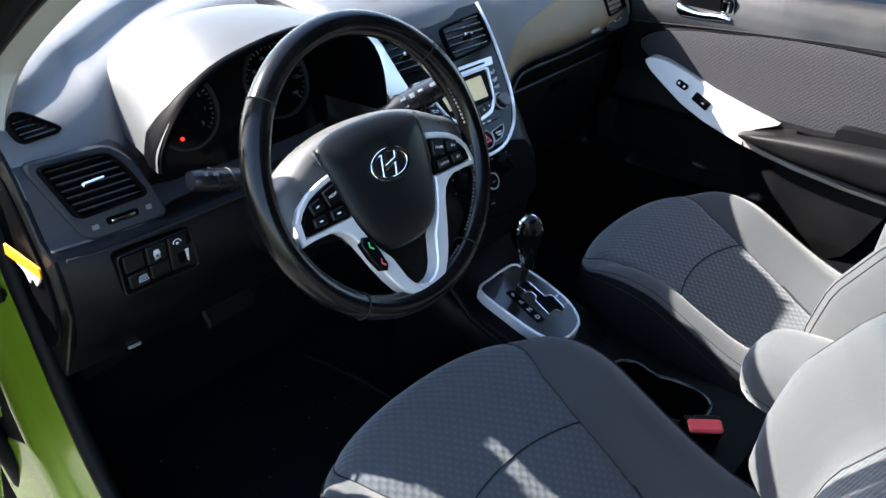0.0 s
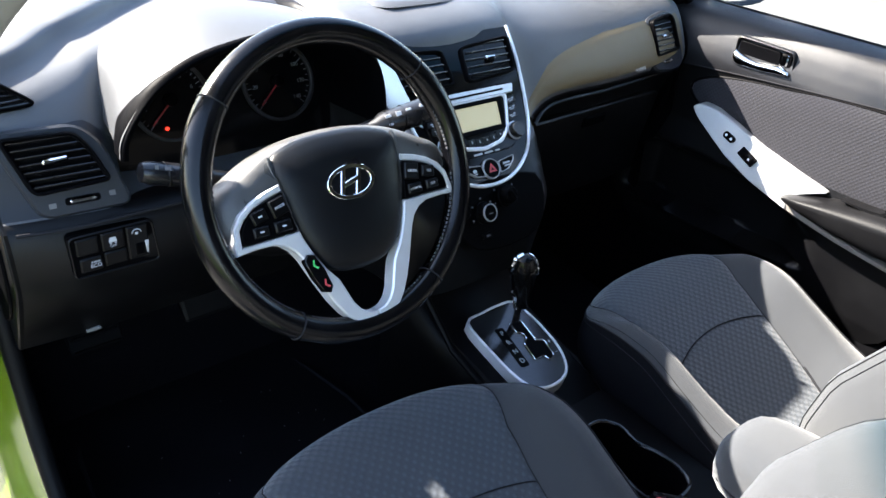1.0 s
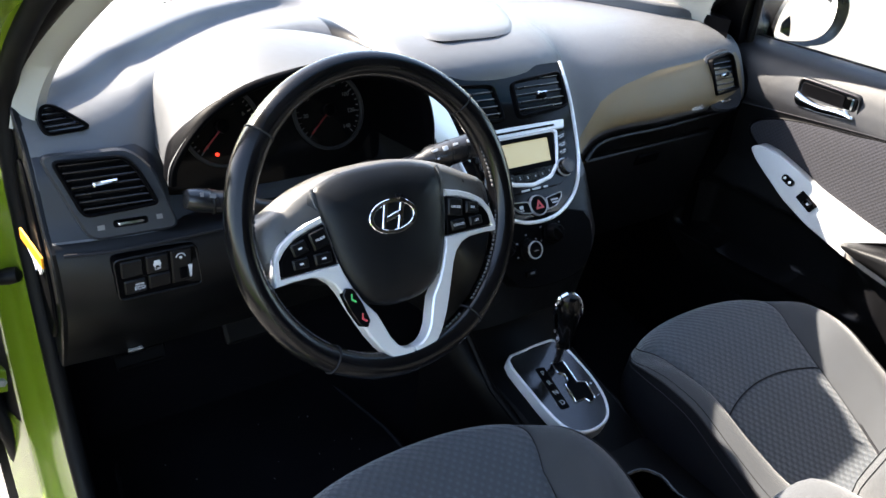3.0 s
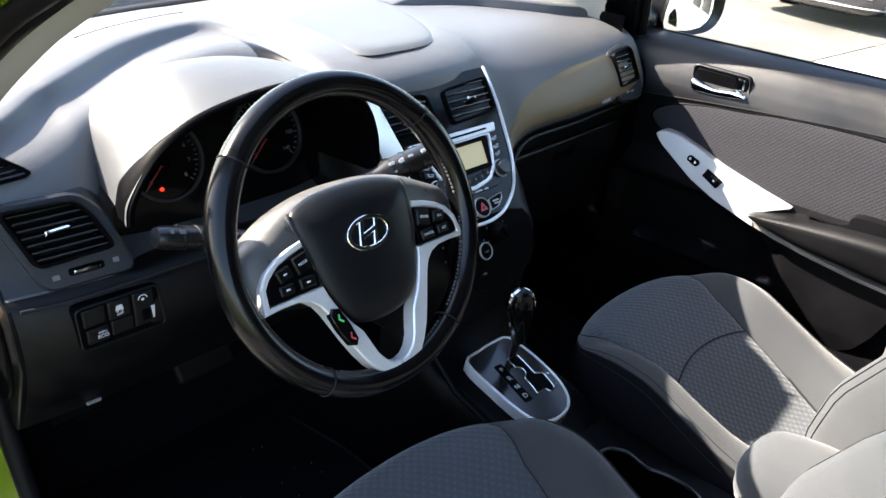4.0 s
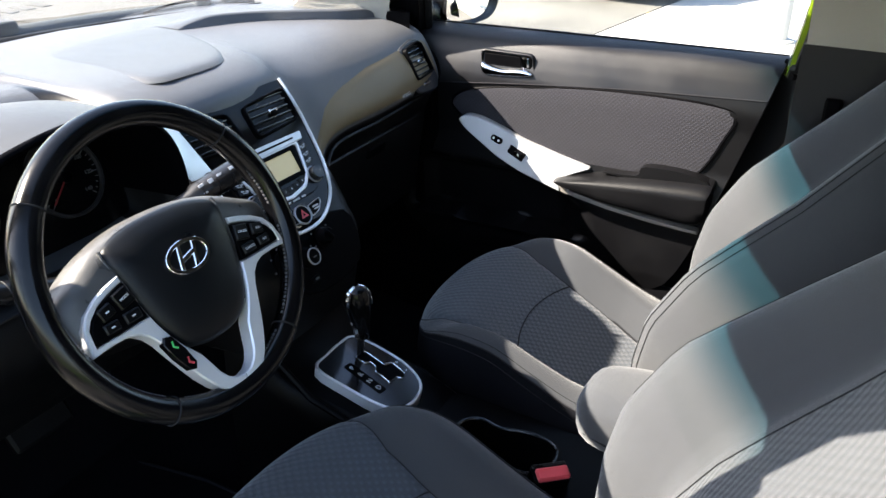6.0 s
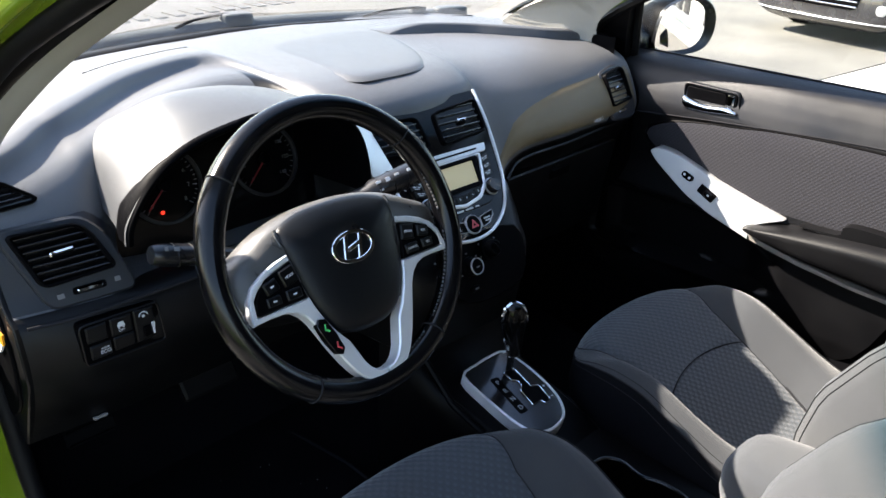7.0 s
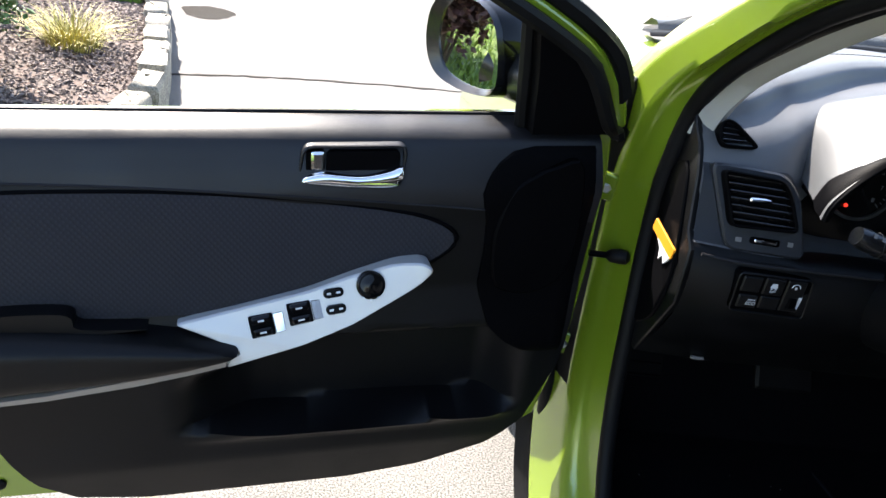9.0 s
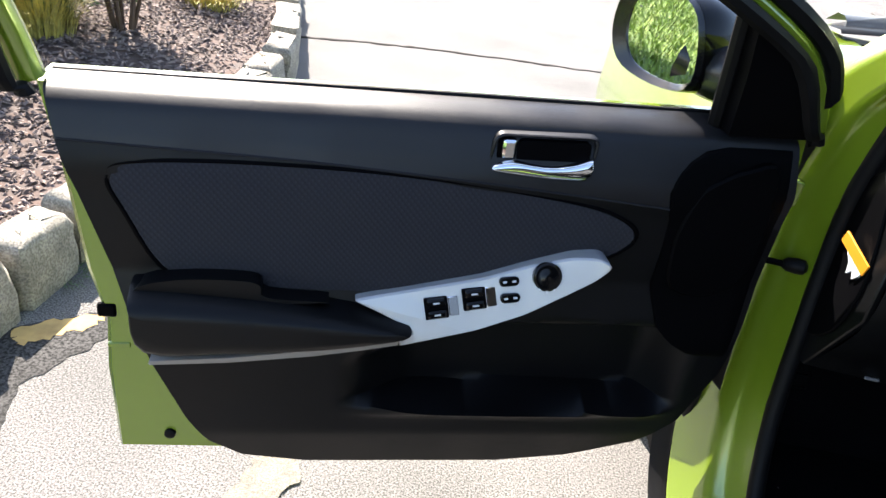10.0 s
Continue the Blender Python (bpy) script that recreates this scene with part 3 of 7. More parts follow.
m_lv = axes((-0.604, 0.24, 0.934), (1, -0.08, 0), (0, 0.35, 0.93))
bez = soft([(-0.066, 0.042), (0.034, 0.040), (0.058, 0.014), (0.080, -0.066), (-0.026, -0.066)], 0.016)
hole = [(-0.054, 0.034), (0.026, 0.032), (0.040, 0.014), (0.058, -0.032), (-0.030, -0.036)]
part("vent_surround", plate(bez, m_lv, 0.0075, -0.03, 0.003), VENT_GREY, dash, "matt vent surround")
vent("air_vent", m_lv @ Matrix.Translation((0, 0, 0.019)), hole, 7, (0.0, 0.002, 0.028, 0.006), 0.06, depth=0.013)
part("slider", box((0.030, 0.006, 0.005), m_lv @ Matrix.Translation((0.022, -0.049, 0.0105)), 0.0025), CHROME, dash, "bright vent slider")
part("slider_slot", box((0.040, 0.009, 0.003), m_lv @ Matrix.Translation((0.022, -0.049, 0.0080)), 0.003), BLACK, dash)
bars_on(m_lv @ Matrix.Translation((0, 0, 0.0075)), [(-0.012, -0.051, 0.008, 0.006), (0.056, -0.048, 0.007, 0.006)], DIM_PRINT, dash)
# slate panel that holds the side vent
panel_rows = []
for r in rows:
    if not -0.674 <= r[0].x <= -0.505:
        continue
    zc = 0.968 - 0.045 * smooth01((r[0].x + 0.56) / 0.055)
    low = r[33].z + 0.0005
    col = []
    for i in range(9):
        z = zc + (low - zc) * i / 8
        for a, b in zip(r[12:34], r[13:34]):
            if a.z >= z >= b.z:
                col.append(a.lerp(b, (a.z - z) / max(1e-6, a.z - b.z)) + Vector((0, -0.0060 if 0 < i < 8 else 0.002, 0.001)))
                break
    if len(col) == 9:
        panel_rows.append(col)
part("vent_panel", sheet(panel_rows), VENT_GREY, dash, "slate grey panel round the side vent", sharp=60)
m_tv = axes((-0.63, 0.2835, 0.992), (1, 0, 0), (0, 0.6, 0.8))
vent("air_vent", m_tv, [(-0.020, 0.030), (-0.005, 0.031), (0.030, 0.0), (0.024, -0.006), (-0.022, -0.007), (-0.026, 0.013)], 4, None, label="small triangular side vent")

# switch panel
m_ec = axes((-0.57, 0.188, 0.82), (1, 0, 0), (0, 0.01, 1))
panel_o = soft([(-0.0475, 0.040), (0.0535, 0.039), (0.0590, -0.0205), (-0.0455, -0.0178)], 0.008)
sw = part("switch_panel", plate(panel_o, m_ec, 0.004, -0.01), BLACK, dash, "black switch panel")
part("panel_edge", ring_plate(panel_o, shrink(panel_o, 0.0022), m_ec, 0.0062, -0.002, 0.001), DASH_LOW, sw)
for x, y, w, h in ((-0.0265, 0.0235, 0.0262, 0.0225), (-0.0246, -0.0018, 0.0262, 0.0190), (0.0040, 0.0230, 0.0272, 0.0250), (0.0052, -0.0008, 0.0272, 0.0190), (0.0335, 0.0125, 0.0262, 0.0460)):
    part("switch", box((w, h, 0.006), m_ec @ Matrix.Translation((x, y, 0.003)), 0.0018), DASH_LOW, sw)
m_e2 = m_ec @ Matrix.Translation((0, 0, 0.0062))
text_on("ECO", m_e2 @ Matrix.Translation((-0.0200, -0.0035, 0)), 0.0066, LIGHT_GREY, sw)
text_on("active", m_e2 @ Matrix.Translation((-0.0200, 0.0022, 0)), 0.0044, LIGHT_GREY, sw)
for x, y, w, h in ((0.0032, 0.0270, 0.0075, 0.0034), (0.0032, 0.0236, 0.0095, 0.0030), (0.0005, 0.0207, 0.0024, 0.0016), (0.0060, 0.0207, 0.0024, 0.0016)):
    part("marking", box((w, h, 0.0006), m_e2 @ Matrix.Translation((x, y, 0.0004)), 0.0006), LIGHT_GREY, sw)
text_on("OFF", m_e2 @ Matrix.Translation((0.0032, 0.0170, 0)), 0.0046, LIGHT_GREY, sw)
part("marking", tube([m_e2 @ Vector((0.0322 + 0.0055 * math.cos(a), 0.0262 + 0.0050 * math.sin(a), 0.0005)) for a in (math.pi * i / 10 for i in range(11))], 0.0007, 5), LIGHT_GREY, sw)
part("marking", box((0.0035, 0.0035, 0.0006), m_e2 @ Matrix.Translation((0.0322, 0.0255, 0.0004)), 0.001), LIGHT_GREY, sw)
part("thumb_wheel", box((0.0105, 0.0155, 0.004), m_e2 @ Matrix.Translation((0.0345, 0.0028, 0.0004)), 0.0016), BLACK, sw)
part("dial_slot", plate([(-0.0006, -0.008), (0.0012, -0.008), (0.0026, 0.009), (-0.0022, 0.009)], m_e2 @ Matrix.Translation((0.0430, 0.0036, 0.0)), 0.0012, -0.0006, 0.0003), LIGHT_GREY, sw, "pale wedge beside the thumb wheel")

# knee panel below, bonnet pull
part("knee_seam", tube(spline([(-0.665, 0.203, 0.868), (-0.60, 0.194, 0.866), (-0.5, 0.190, 0.868), (-0.40, 0.189, 0.868), (-0.20, 0.189, 0.862)], 4), 0.0022, 6), THREAD, dash)
part("bonnet_pull", box((0.020, 0.005, 0.004), axes((-0.586, 0.262, 0.668), (1, -0.1, 0.05), (0, 0.3, 0.95)), 0.002), DIM_PRINT, dash, "pale edge of the bonnet pull")

# ---- middle stack ----
m_s = axes((-0.006, 0.168, 0.905), (1, 0, 0), (0, 0.62, 0.80))
right = [(0.1340, 0.134), (0.1325, 0.076), (0.1205, 0.004), (0.1065, -0.045), (0.0825, -0.082), (0.043, -0.107), (0.0, -0.114)]
left = [(-x, y) for x, y in reversed(right[:-1])]
outer = [(p.x, p.y) for p in spline([(x, y, 0) for x, y in right + left], 4)]
part("stack_fascia", plate(outer, m_s, 0.004, -0.035, 0.002), PIANO, dash, "gloss black middle stack")
edge_path = [m_s @ Vector((x, y, 0.005)) for x, y in outer]
part("stack_edge", tube(edge_path, 0.0031, 8, flat=1.0), SILVER, dash, "silver edging of the middle stack")
for sx in (1, -1):
    o = [(sx * 0.018, 0.110), (sx * 0.126, 0.118), (sx * 0.122, 0.056), (sx * 0.013, 0.050)]
    o = o if sx > 0 else list(reversed(o))
    sub = []
    for (ax, ay), (bx, by) in zip(o, o[1:] + o[:1]):
        sub += [(ax + (bx - ax) * t, ay + (by - ay) * t) for t in (0.08, 0.92)]
    vent("air_vent", m_s @ Matrix.Translation((0, 0, 0.006)), sub, 5, (sx * 0.074, 0.086, 0.020, 0.006), depth=0.036)
    part("vent_knob", box((0.012, 0.010, 0.008), m_s @ Matrix.Translation((sx * 0.074, 0.082, 0.009)), 0.003), BLACK, dash)
m_r = m_s @ Matrix.Translation((0, 0, 0.004))
radio = part("radio", plate(soft([(-0.103, 0.040), (0.103, 0.040), (0.092, -0.040), (0.060, -0.066), (-0.060, -0.066), (-0.092, -0.040)], 0.012), m_r, 0.004, -0.002, 0.002), PIANO, dash, "black radio unit with a pale display")
m_f = m_r @ Matrix.Translation((0, 0, 0.004))
part("cd_bar", plate(soft([(-0.098, 0.0365), (0.0, 0.0375), (0.099, 0.0365), (0.094, 0.0225), (0.0, 0.0215), (-0.094, 0.0225)], 0.003), m_f, 0.0045, -0.002, 0.0012), SILVER, radio, "silver bar with a disc slot")
part("slot", plate(soft([(-0.066, 0.0312), (0.074, 0.0312), (0.074, 0.0280), (-0.066, 0.0280)], 0.001), m_f, 0.0052, 0.002, 0.0003), BLACK, radio)
u_out = soft([(-0.080, 0.022), (0.080, 0.022), (0.070, -0.010), (0.060, -0.036), (0.040, -0.053), (0.0, -0.0600), (-0.040, -0.053), (-0.060, -0.036), (-0.070, -0.010)], 0.006)
u_in = [(x * 0.925, -0.006 + (y + 0.006) * 0.885) for x, y in u_out]
part("radio_frame", ring_plate(u_out, u_in, m_f, 0.0040, -0.002, 0.0012), SILVER, radio, "silver frame round the display")
part("display_frame", ring_plate(soft([(-0.068, 0.0205), (0.068, 0.0205), (0.056, -0.0325), (-0.056, -0.0325)], 0.002), soft([(-0.0555, 0.0128), (0.0555, 0.0128), (0.0500, -0.0245), (-0.0500, -0.0245)], 0.002), m_f, 0.0034, -0.002), BLACK, radio)
part("display", plate(soft([(-0.0565, 0.0136), (0.0565, 0.0136), (0.0510, -0.0253), (-0.0510, -0.0253)], 0.002), m_f, 0.0012, -0.002, 0.0004), LCD, radio, "pale yellow lit display")
for i in range(6):
    f = (i - 2.5) / 2.5
    mp_ = m_f @ Matrix.Translation((0.0155 * (i - 2.5), -0.0445 + 0.0045 * f * f, 0.0012))
    part("preset_button", box((0.0148, 0.0112, 0.003), mp_, 0.001), DASH_LOW, radio)
    text_on(str(i + 1), mp_ @ Matrix.Translation((0, 0, 0.0016)), 0.0058, LIGHT_GREY, radio, "numeral")
for sx in (-1, 1):
    for i, (yc, w) in enumerate(((0.0105, 0.0240), (-0.0030, 0.0235), (-0.0150, 0.0225))):
        mb_ = m_f @ Matrix.Translation((sx * (0.0845 - 0.003 * i), yc, 0.0008)) @ Matrix.Rotation(sx * 0.22, 4, "Z")
        part("button", box((w, 0.0108, 0.003), mb_, 0.0015), DASH_LOW, radio)
        bars_on(mb_ @ Matrix.Translation((0, 0, 0.0014)), [(-0.004, 0.001, 0.006, 0.0018), (0.0045, 0.001, 0.006, 0.0018), (0, -0.002, 0.010, 0.0014)], LIGHT_GREY, radio)
    part("knob", lathe(((0.0135, 0), (0.0130, 0.010), (0.0112, 0.0125), (0.006, 0.0125)), m_f @ Matrix.Translation((sx * 0.0735, -0.0400, 0.0)), 28), STALK, radio)
    part("knob_ring", lathe(((0.0152, -0.001), (0.0152, 0.0018), (0.0138, 0.0028)), m_f @ Matrix.Translation((sx * 0.0735, -0.0400, 0.0)), 28), DULL_SILVER, radio)
bars_on(m_s @ Matrix.Translation((0, 0, 0.0085)), [(-0.0170, -0.0628, 0.0170, 0.0030), (0.0050, -0.0630, 0.0170, 0.0030), (0.0240, -0.0632, 0.0095, 0.0028)], LIGHT_GREY, radio)
m_h = m_s @ Matrix.Translation((0.0, -0.0890, 0.004))
haz = part("hazard_switch", plate(oval(0.0150, 0.0145, 28), m_h, 0.006, -0.003, 0.0015), BLACK, dash, "round black hazard switch with a red triangle")
part("ring", ring_plate(oval(0.0172, 0.0166, 28), oval(0.0150, 0.0145, 28), m_h, 0.0055, -0.003, 0.001), DULL_SILVER, haz)
part("triangle", ring_plate([(-0.0085, -0.006), (0.0085, -0.006), (0, 0.0085)], [(-0.0035, -0.0030), (0.0035, -0.0030), (0, 0.0030)], m_h @ Matrix.Translation((0, 0, 0.006)), 0.0006, -0.001, 0.0002), RED, haz)
for o in ([(0.0180, 0.0085), (0.0520, 0.0130), (0.0500, 0.0045), (0.0350, -0.0075), (0.0160, -0.0105)], [(-0.0160, -0.0105), (-0.0350, -0.0075), (-0.0500, 0.0045), (-0.0520, 0.0130), (-0.0180, 0.0085)]):
    lo_ = soft(o, 0.003)
    lamp = part("indicator_lamp", plate(lo_, m_h, 0.004, -0.003, 0.0012), BLACK, dash, "black lamp panel in a silver frame")
    part("frame", ring_plate(lo_, shrink(lo_, 0.0013), m_h @ Matrix.Translation((0, 0, 0.002)), 0.004, -0.002, 0.0006), DULL_SILVER, lamp)
    cx = sum(p[0] for p in o) / 5
    bars_on(m_h @ Matrix.Translation((0, 0, 0.004)), [(cx, 0.0030, 0.015, 0.0028), (cx, -0.0015, 0.012, 0.0024)] if cx > 0 else [(cx, 0.0020, 0.007, 0.0050), (cx, -0.0030, 0.008, 0.0014)], LIGHT_GREY, lamp)
# heater controls
m_a = axes((0.0, 0.078, 0.775), (1, 0, 0), (0, 0.45, 0.9))
part("heater_panel", plate(rounded([(-0.085, 0.045), (0.085, 0.045), (0.07, -0.045), (-0.07, -0.045)], 4), m_a, 0.004, -0.03, 0.002), BLACK, dash, "black heater control panel")
for x, y, r in ((-0.092, 0.022, 0.015), (-0.043, 0.008, 0.0145), (0.008, 0.024, 0.0150)):
    mk_ = m_a @ Matrix.Translation((x, y, 0.004))
    kn = part("heater_knob", lathe(((r + 0.003, 0), (r + 0.003, 0.004), (r, 0.006), (r - 0.002, 0.018), (r - 0.004, 0.020)), mk_, 28), BLACK, dash)
    if y < 0.02:
        part("knob_ring", ring_plate(oval(r - 0.0006, r - 0.0006, 28), oval(r - 0.0024, r - 0.0024, 28), mk_ @ Matrix.Translation((0, 0, 0.018)), 0.002, -0.001, 0.0005), DULL_SILVER, kn)
        bars_on(mk_ @ Matrix.Translation((0, 0, 0.0198)), [(0.0, -0.001, 0.008, 0.002)], DIM_PRINT, kn)
    else:
        part("grip", box((0.006, 2 * r - 0.010, 0.006), mk_ @ Matrix.Translation((0, 0, 0.021)) @ Matrix.Rotation(0.5, 4, "Z"), 0.002), BLACK, kn)
    for i in range(5):
        a = radians(200 - 55 * i)
        bars_on(mk_ @ Matrix.Translation(((r + 0.0085) * math.cos(a), (r + 0.0085) * math.sin(a), 0.0008)), [(0, 0, 0.0036, 0.0028)], DIM_PRINT, kn)
part("heater_button", box((0.020, 0.009, 0.006), m_a @ Matrix.Translation((-0.045, -0.028, 0.006)), 0.0015), BLACK, dash)
bars_on(m_a @ Matrix.Translation((-0.045, -0.028, 0.009)), [(0, 0, 0.008, 0.003)], DIM_PRINT, dash)

# passenger's vent, airbag mark, glove box
m_pv = axes((0.586, 0.2445, 0.938), (1, 0.09, 0), (0, 0.42, 0.90))
pvo = [(-0.050, 0.046), (0.030, 0.058), (0.062, 0.044), (0.074, -0.020), (0.066, -0.066), (0.020, -0.070), (-0.046, -0.060)]
part("vent_surround", plate(soft(pvo, 0.022, 6), m_pv, 0.003, -0.03, 0.004), VENT_GREY, dash, "matt vent surround")
vent("air_vent", m_pv @ Matrix.Translation((0, 0, 0.010)), [(-0.041, 0.040), (0.026, 0.048), (0.042, 0.038), (0.048, -0.030), (-0.037, -0.033)], 7, (0.0, 0.004, 0.026, 0.006), depth=0.007)
part("slider", box((0.032, 0.006, 0.006), m_pv @ Matrix.Translation((0.004, -0.047, 0.005)), 0.0025), CHROME, dash, "bright vent slider")
text_on("AIRBAG", axes((0.492, 0.2135, 0.897), (1, 0.06, 0), (0, 0.35, 0.93)), 0.0105, LIGHT_GREY, dash)
gl = spline([(0.185, 0.2, 0.842), (0.25, 0.222, 0.862), (0.40, 0.222, 0.865), (0.55, 0.234, 0.865), (0.675, 0.248, 0.862)], 5)
part("shelf_edge", tube(gl, 0.004, 8), DASH_LOW, dash)
m_gb = axes((0.42, 0.268, 0.72), (1, 0.03, 0), (0, -0.18, 0.98))
gb = part("glove_box", plate(round_rect(0.44, 0.20, 0.02), m_gb, 0.004, -0.02, 0.003), DASH_LOW, dash, "black glove box lid")
part("latch", box((0.07, 0.025, 0.010), m_gb @ Matrix.Translation((0, 0.072, 0.004)), 0.004), BLACK, gb)
# raised pad and hollow on top, defroster slots
m_pd = Matrix.Translation((0, 0, 1.0545))
pad_o = rounded([(0.213, 0.612), (0.158, 0.433), (0.075, 0.315), (-0.035, 0.297), (-0.092, 0.315), (-0.092, 0.42), (-0.076, 0.60), (0.095, 0.650)], 5)
part("top_pad", loft([[m_pd @ Vector((x, y, z)) for x, y in [(0.06 + (px - 0.06) * d, 0.47 + (py - 0.47) * d) for px, py in pad_o]] for d, z in ((1.0, -0.006), (0.955, -0.0012), (0.90, 0.0010), (0.82, 0.0022), (0.7, 0.0029), (0.4, 0.0032))]), DASH_SMOOTH, dash, "raised dash pad", sharp=80)


def dash_z(x, y):
    """Height of the dash top at a place."""
    def along(r):
        for a, b in zip(r, r[1:]):
            if a.y >= y >= b.y:
                return a.z + (b.z - a.z) * (a.y - y) / max(1e-6, a.y - b.y)
        return r[0].z

    i = max(j for j in range(len(rows) - 1) if rows[j][0].x <= x)
    f = (x - rows[i][0].x) / (rows[i + 1][0].x - rows[i][0].x)
    return along(rows[i]) * (1 - f) + along(rows[i + 1]) * f


ledge_path = spline([(0.225, 0.574, 0), (0.293, 0.568, 0), (0.351, 0.557, 0), (0.416, 0.525, 0), (0.467, 0.480, 0), (0.518, 0.438, 0), (0.565, 0.405, 0), (0.640, 0.380, 0)], 5)
ledge_rows = []
for i, p in enumerate(ledge_path):
    w = (ledge_path[min(i + 1, len(ledge_path) - 1)] - ledge_path[max(i - 1, 0)]).normalized()
    out = Vector((-w.y, w.x, 0))
    f = math.sin(math.pi * min(1.0, (i + 0.4) / 8) / 2) * math.sin(math.pi * min(1.0, (len(ledge_path) - i - 0.4) / 3) / 2)
    ledge_rows.append([Vector((q.x, q.y, dash_z(q.x, q.y) + h)) for q, h in ((p - out * 0.004, -0.002), (p, 0.0015 * f), (p + out * 0.002, 0.015 * f), (p + out * 0.006, 0.0185 * f), (p + out * 0.03, 0.017 * f), (p + out * 0.07, 0.008 * f), (p + out * 0.11, -0.003))])
part("ledge", sheet(ledge_rows), DASH_SMOOTH, dash, "raised edge of the hollow", sharp=70)
for i in range(19):
    f = 0.03 + 0.80 * i / 18
    x, y = -0.410 + 0.270 * f, 0.592 + 0.130 * f - 0.034 * f * f
    part("defroster_slot", box((0.0100, 0.0020, 0.003), axes((x, y, dash_z(x, y) - 0.0002), (1, 0.42 - 0.2 * f, 0.01), (-0.42, 1, 0)), 0.0008), BLACK, dash)


# ---- steering wheel ----
wheel = thing("steering_wheel", (-0.36, 0.07, 0.90), "worn black leather steering wheel with silver spokes and buttons", "steering wheel")
mw = axes((-0.3655, -0.018, 0.942), (1, 0, 0), (0, 0.47, 0.882))
mrim = axes((-0.3690, -0.0143, 0.9577), (1, 0, 0), (0, 0.4226, 0.9063))
R_MID, R_TUBE = 0.1676, 0.0158
bm = bmesh.new()
rings = []
for i in range(96):
    a = 2 * math.pi * i / 96
    # thumb rests: the rim swells a little near the upper spokes
    swell = 1 + 0.10 * math.exp(-((abs(math.atan2(math.sin(a - math.pi / 2), math.cos(a - math.pi / 2))) - 1.05) / 0.22) ** 2)
    d = Vector((math.cos(a), math.sin(a), 0))
    rings.append([mrim @ (d * (R_MID + R_TUBE * swell * math.cos(w) * 0.94) + Vector((0, 0, R_TUBE * swell * math.sin(w) * 1.05))) for w in (2 * math.pi * j / 16 for j in range(16))])
rings.append(rings[0])
loft(rings, False, bm)
bmesh.ops.remove_doubles(bm, verts=bm.verts, dist=1e-6)
rim = part("rim", bm, LEATHER, wheel)
for deg in (41, 139, 236, 304):
    a = radians(deg)
    d = Vector((math.cos(a), math.sin(a), 0))
    loop = [mrim @ (d * (R_MID + (R_TUBE * 0.965) * math.cos(w)) + Vector((0, 0, R_TUBE * 1.07 * math.sin(w)))) for w in (2 * math.pi * j / 24 for j in range(24))]
    part("seam", tube(loop, 0.0011, 6, True), THREAD, rim)
# stitching along the inside of the rim
for a0, a1 in ((2, 38), (142, 178), (240, 262), (282, 300), (308, 352), (188, 232)):
    st = bmesh.new()
    n = int((a1 - a0) / 1.9)
    for i in range(n):
        a = radians(a0 + (a1 - a0) * (i + 0.5) / n)
        m = mrim @ Matrix.Rotation(a, 4, "Z") @ Matrix.Translation((R_MID - R_TUBE * 0.90, 0, 0.005))
        box((0.0014, 0.0034, 0.0032), m, 0.0005, st)
    tagged(part("stitching", st, PALE_THREAD, rim), kind="stuff")
# column and shroud
mcol = mw @ Matrix.Translation((0, 0, -0.03))
part("column_shroud", loft([[mcol @ Vector((x * s, y * s - 0.004, z)) for x, y in oval(0.062, 0.056, 24)] for s, z in ((0.9, 0.0), (1.0, -0.02), (1.08, -0.09), (1.15, -0.17), (1.1, -0.24))]), DASH_LOW, wheel, "black column shroud")


# spoke covers, which roll away towards the dash, and the pad
body = rounded([(-0.156, 0.030), (-0.128, 0.047), (-0.090, 0.065), (-0.045, 0.076), (0.0, 0.079), (0.045, 0.076), (0.090, 0.065), (0.128, 0.047), (0.156, 0.030), (0.160, 0.0), (0.152, -0.020), (0.105, -0.012), (0.074, -0.036), (0.05, -0.066), (0.0, -0.078), (-0.05, -0.066), (-0.074, -0.036), (-0.105, -0.012), (-0.152, -0.020), (-0.160, 0.0)], 3)
rr = []
for f, z in ((1.0, -0.040), (1.0, -0.026), (0.985, -0.017), (0.95, -0.009), (0.89, -0.003), (0.80, 0.001), (0.6, 0.004), (0.2, 0.006)):
    rr.append([mw @ Vector((x * f, 0.012 + (y - 0.012) * f, z)) for x, y in body])
part("spoke_cover", loft(rr), SHEEN_SPOKE, wheel, "worn black grained spoke cover, paled for its sheen", sharp=60)
padline = rounded([(-0.082, 0.050), (-0.076, 0.062), (-0.044, 0.072), (0.0, 0.075), (0.044, 0.072), (0.076, 0.062), (0.082, 0.050), (0.0805, 0.032), (0.0745, -0.006), (0.065, -0.040), (0.050, -0.067), (0.028, -0.081), (0.0, -0.0845), (-0.028, -0.081), (-0.050, -0.067), (-0.065, -0.040), (-0.0745, -0.006), (-0.0805, 0.032)], 4)
rr = []
for f, z in ((1.0, -0.020), (1.0, -0.001), (0.988, 0.003), (0.96, 0.0062), (0.90, 0.0096), (0.78, 0.0130), (0.6, 0.0155), (0.35, 0.0168), (0.08, 0.0170)):
    rr.append([mw @ Vector((x * f, -0.002 + (y + 0.002) * f, z - 0.010 * max(0.0, y * f - 0.035) / 0.045)) for x, y in padline])
pad_ob = part("airbag_cover", loft(rr), PAD, wheel, "smooth black airbag cover", sharp=60)
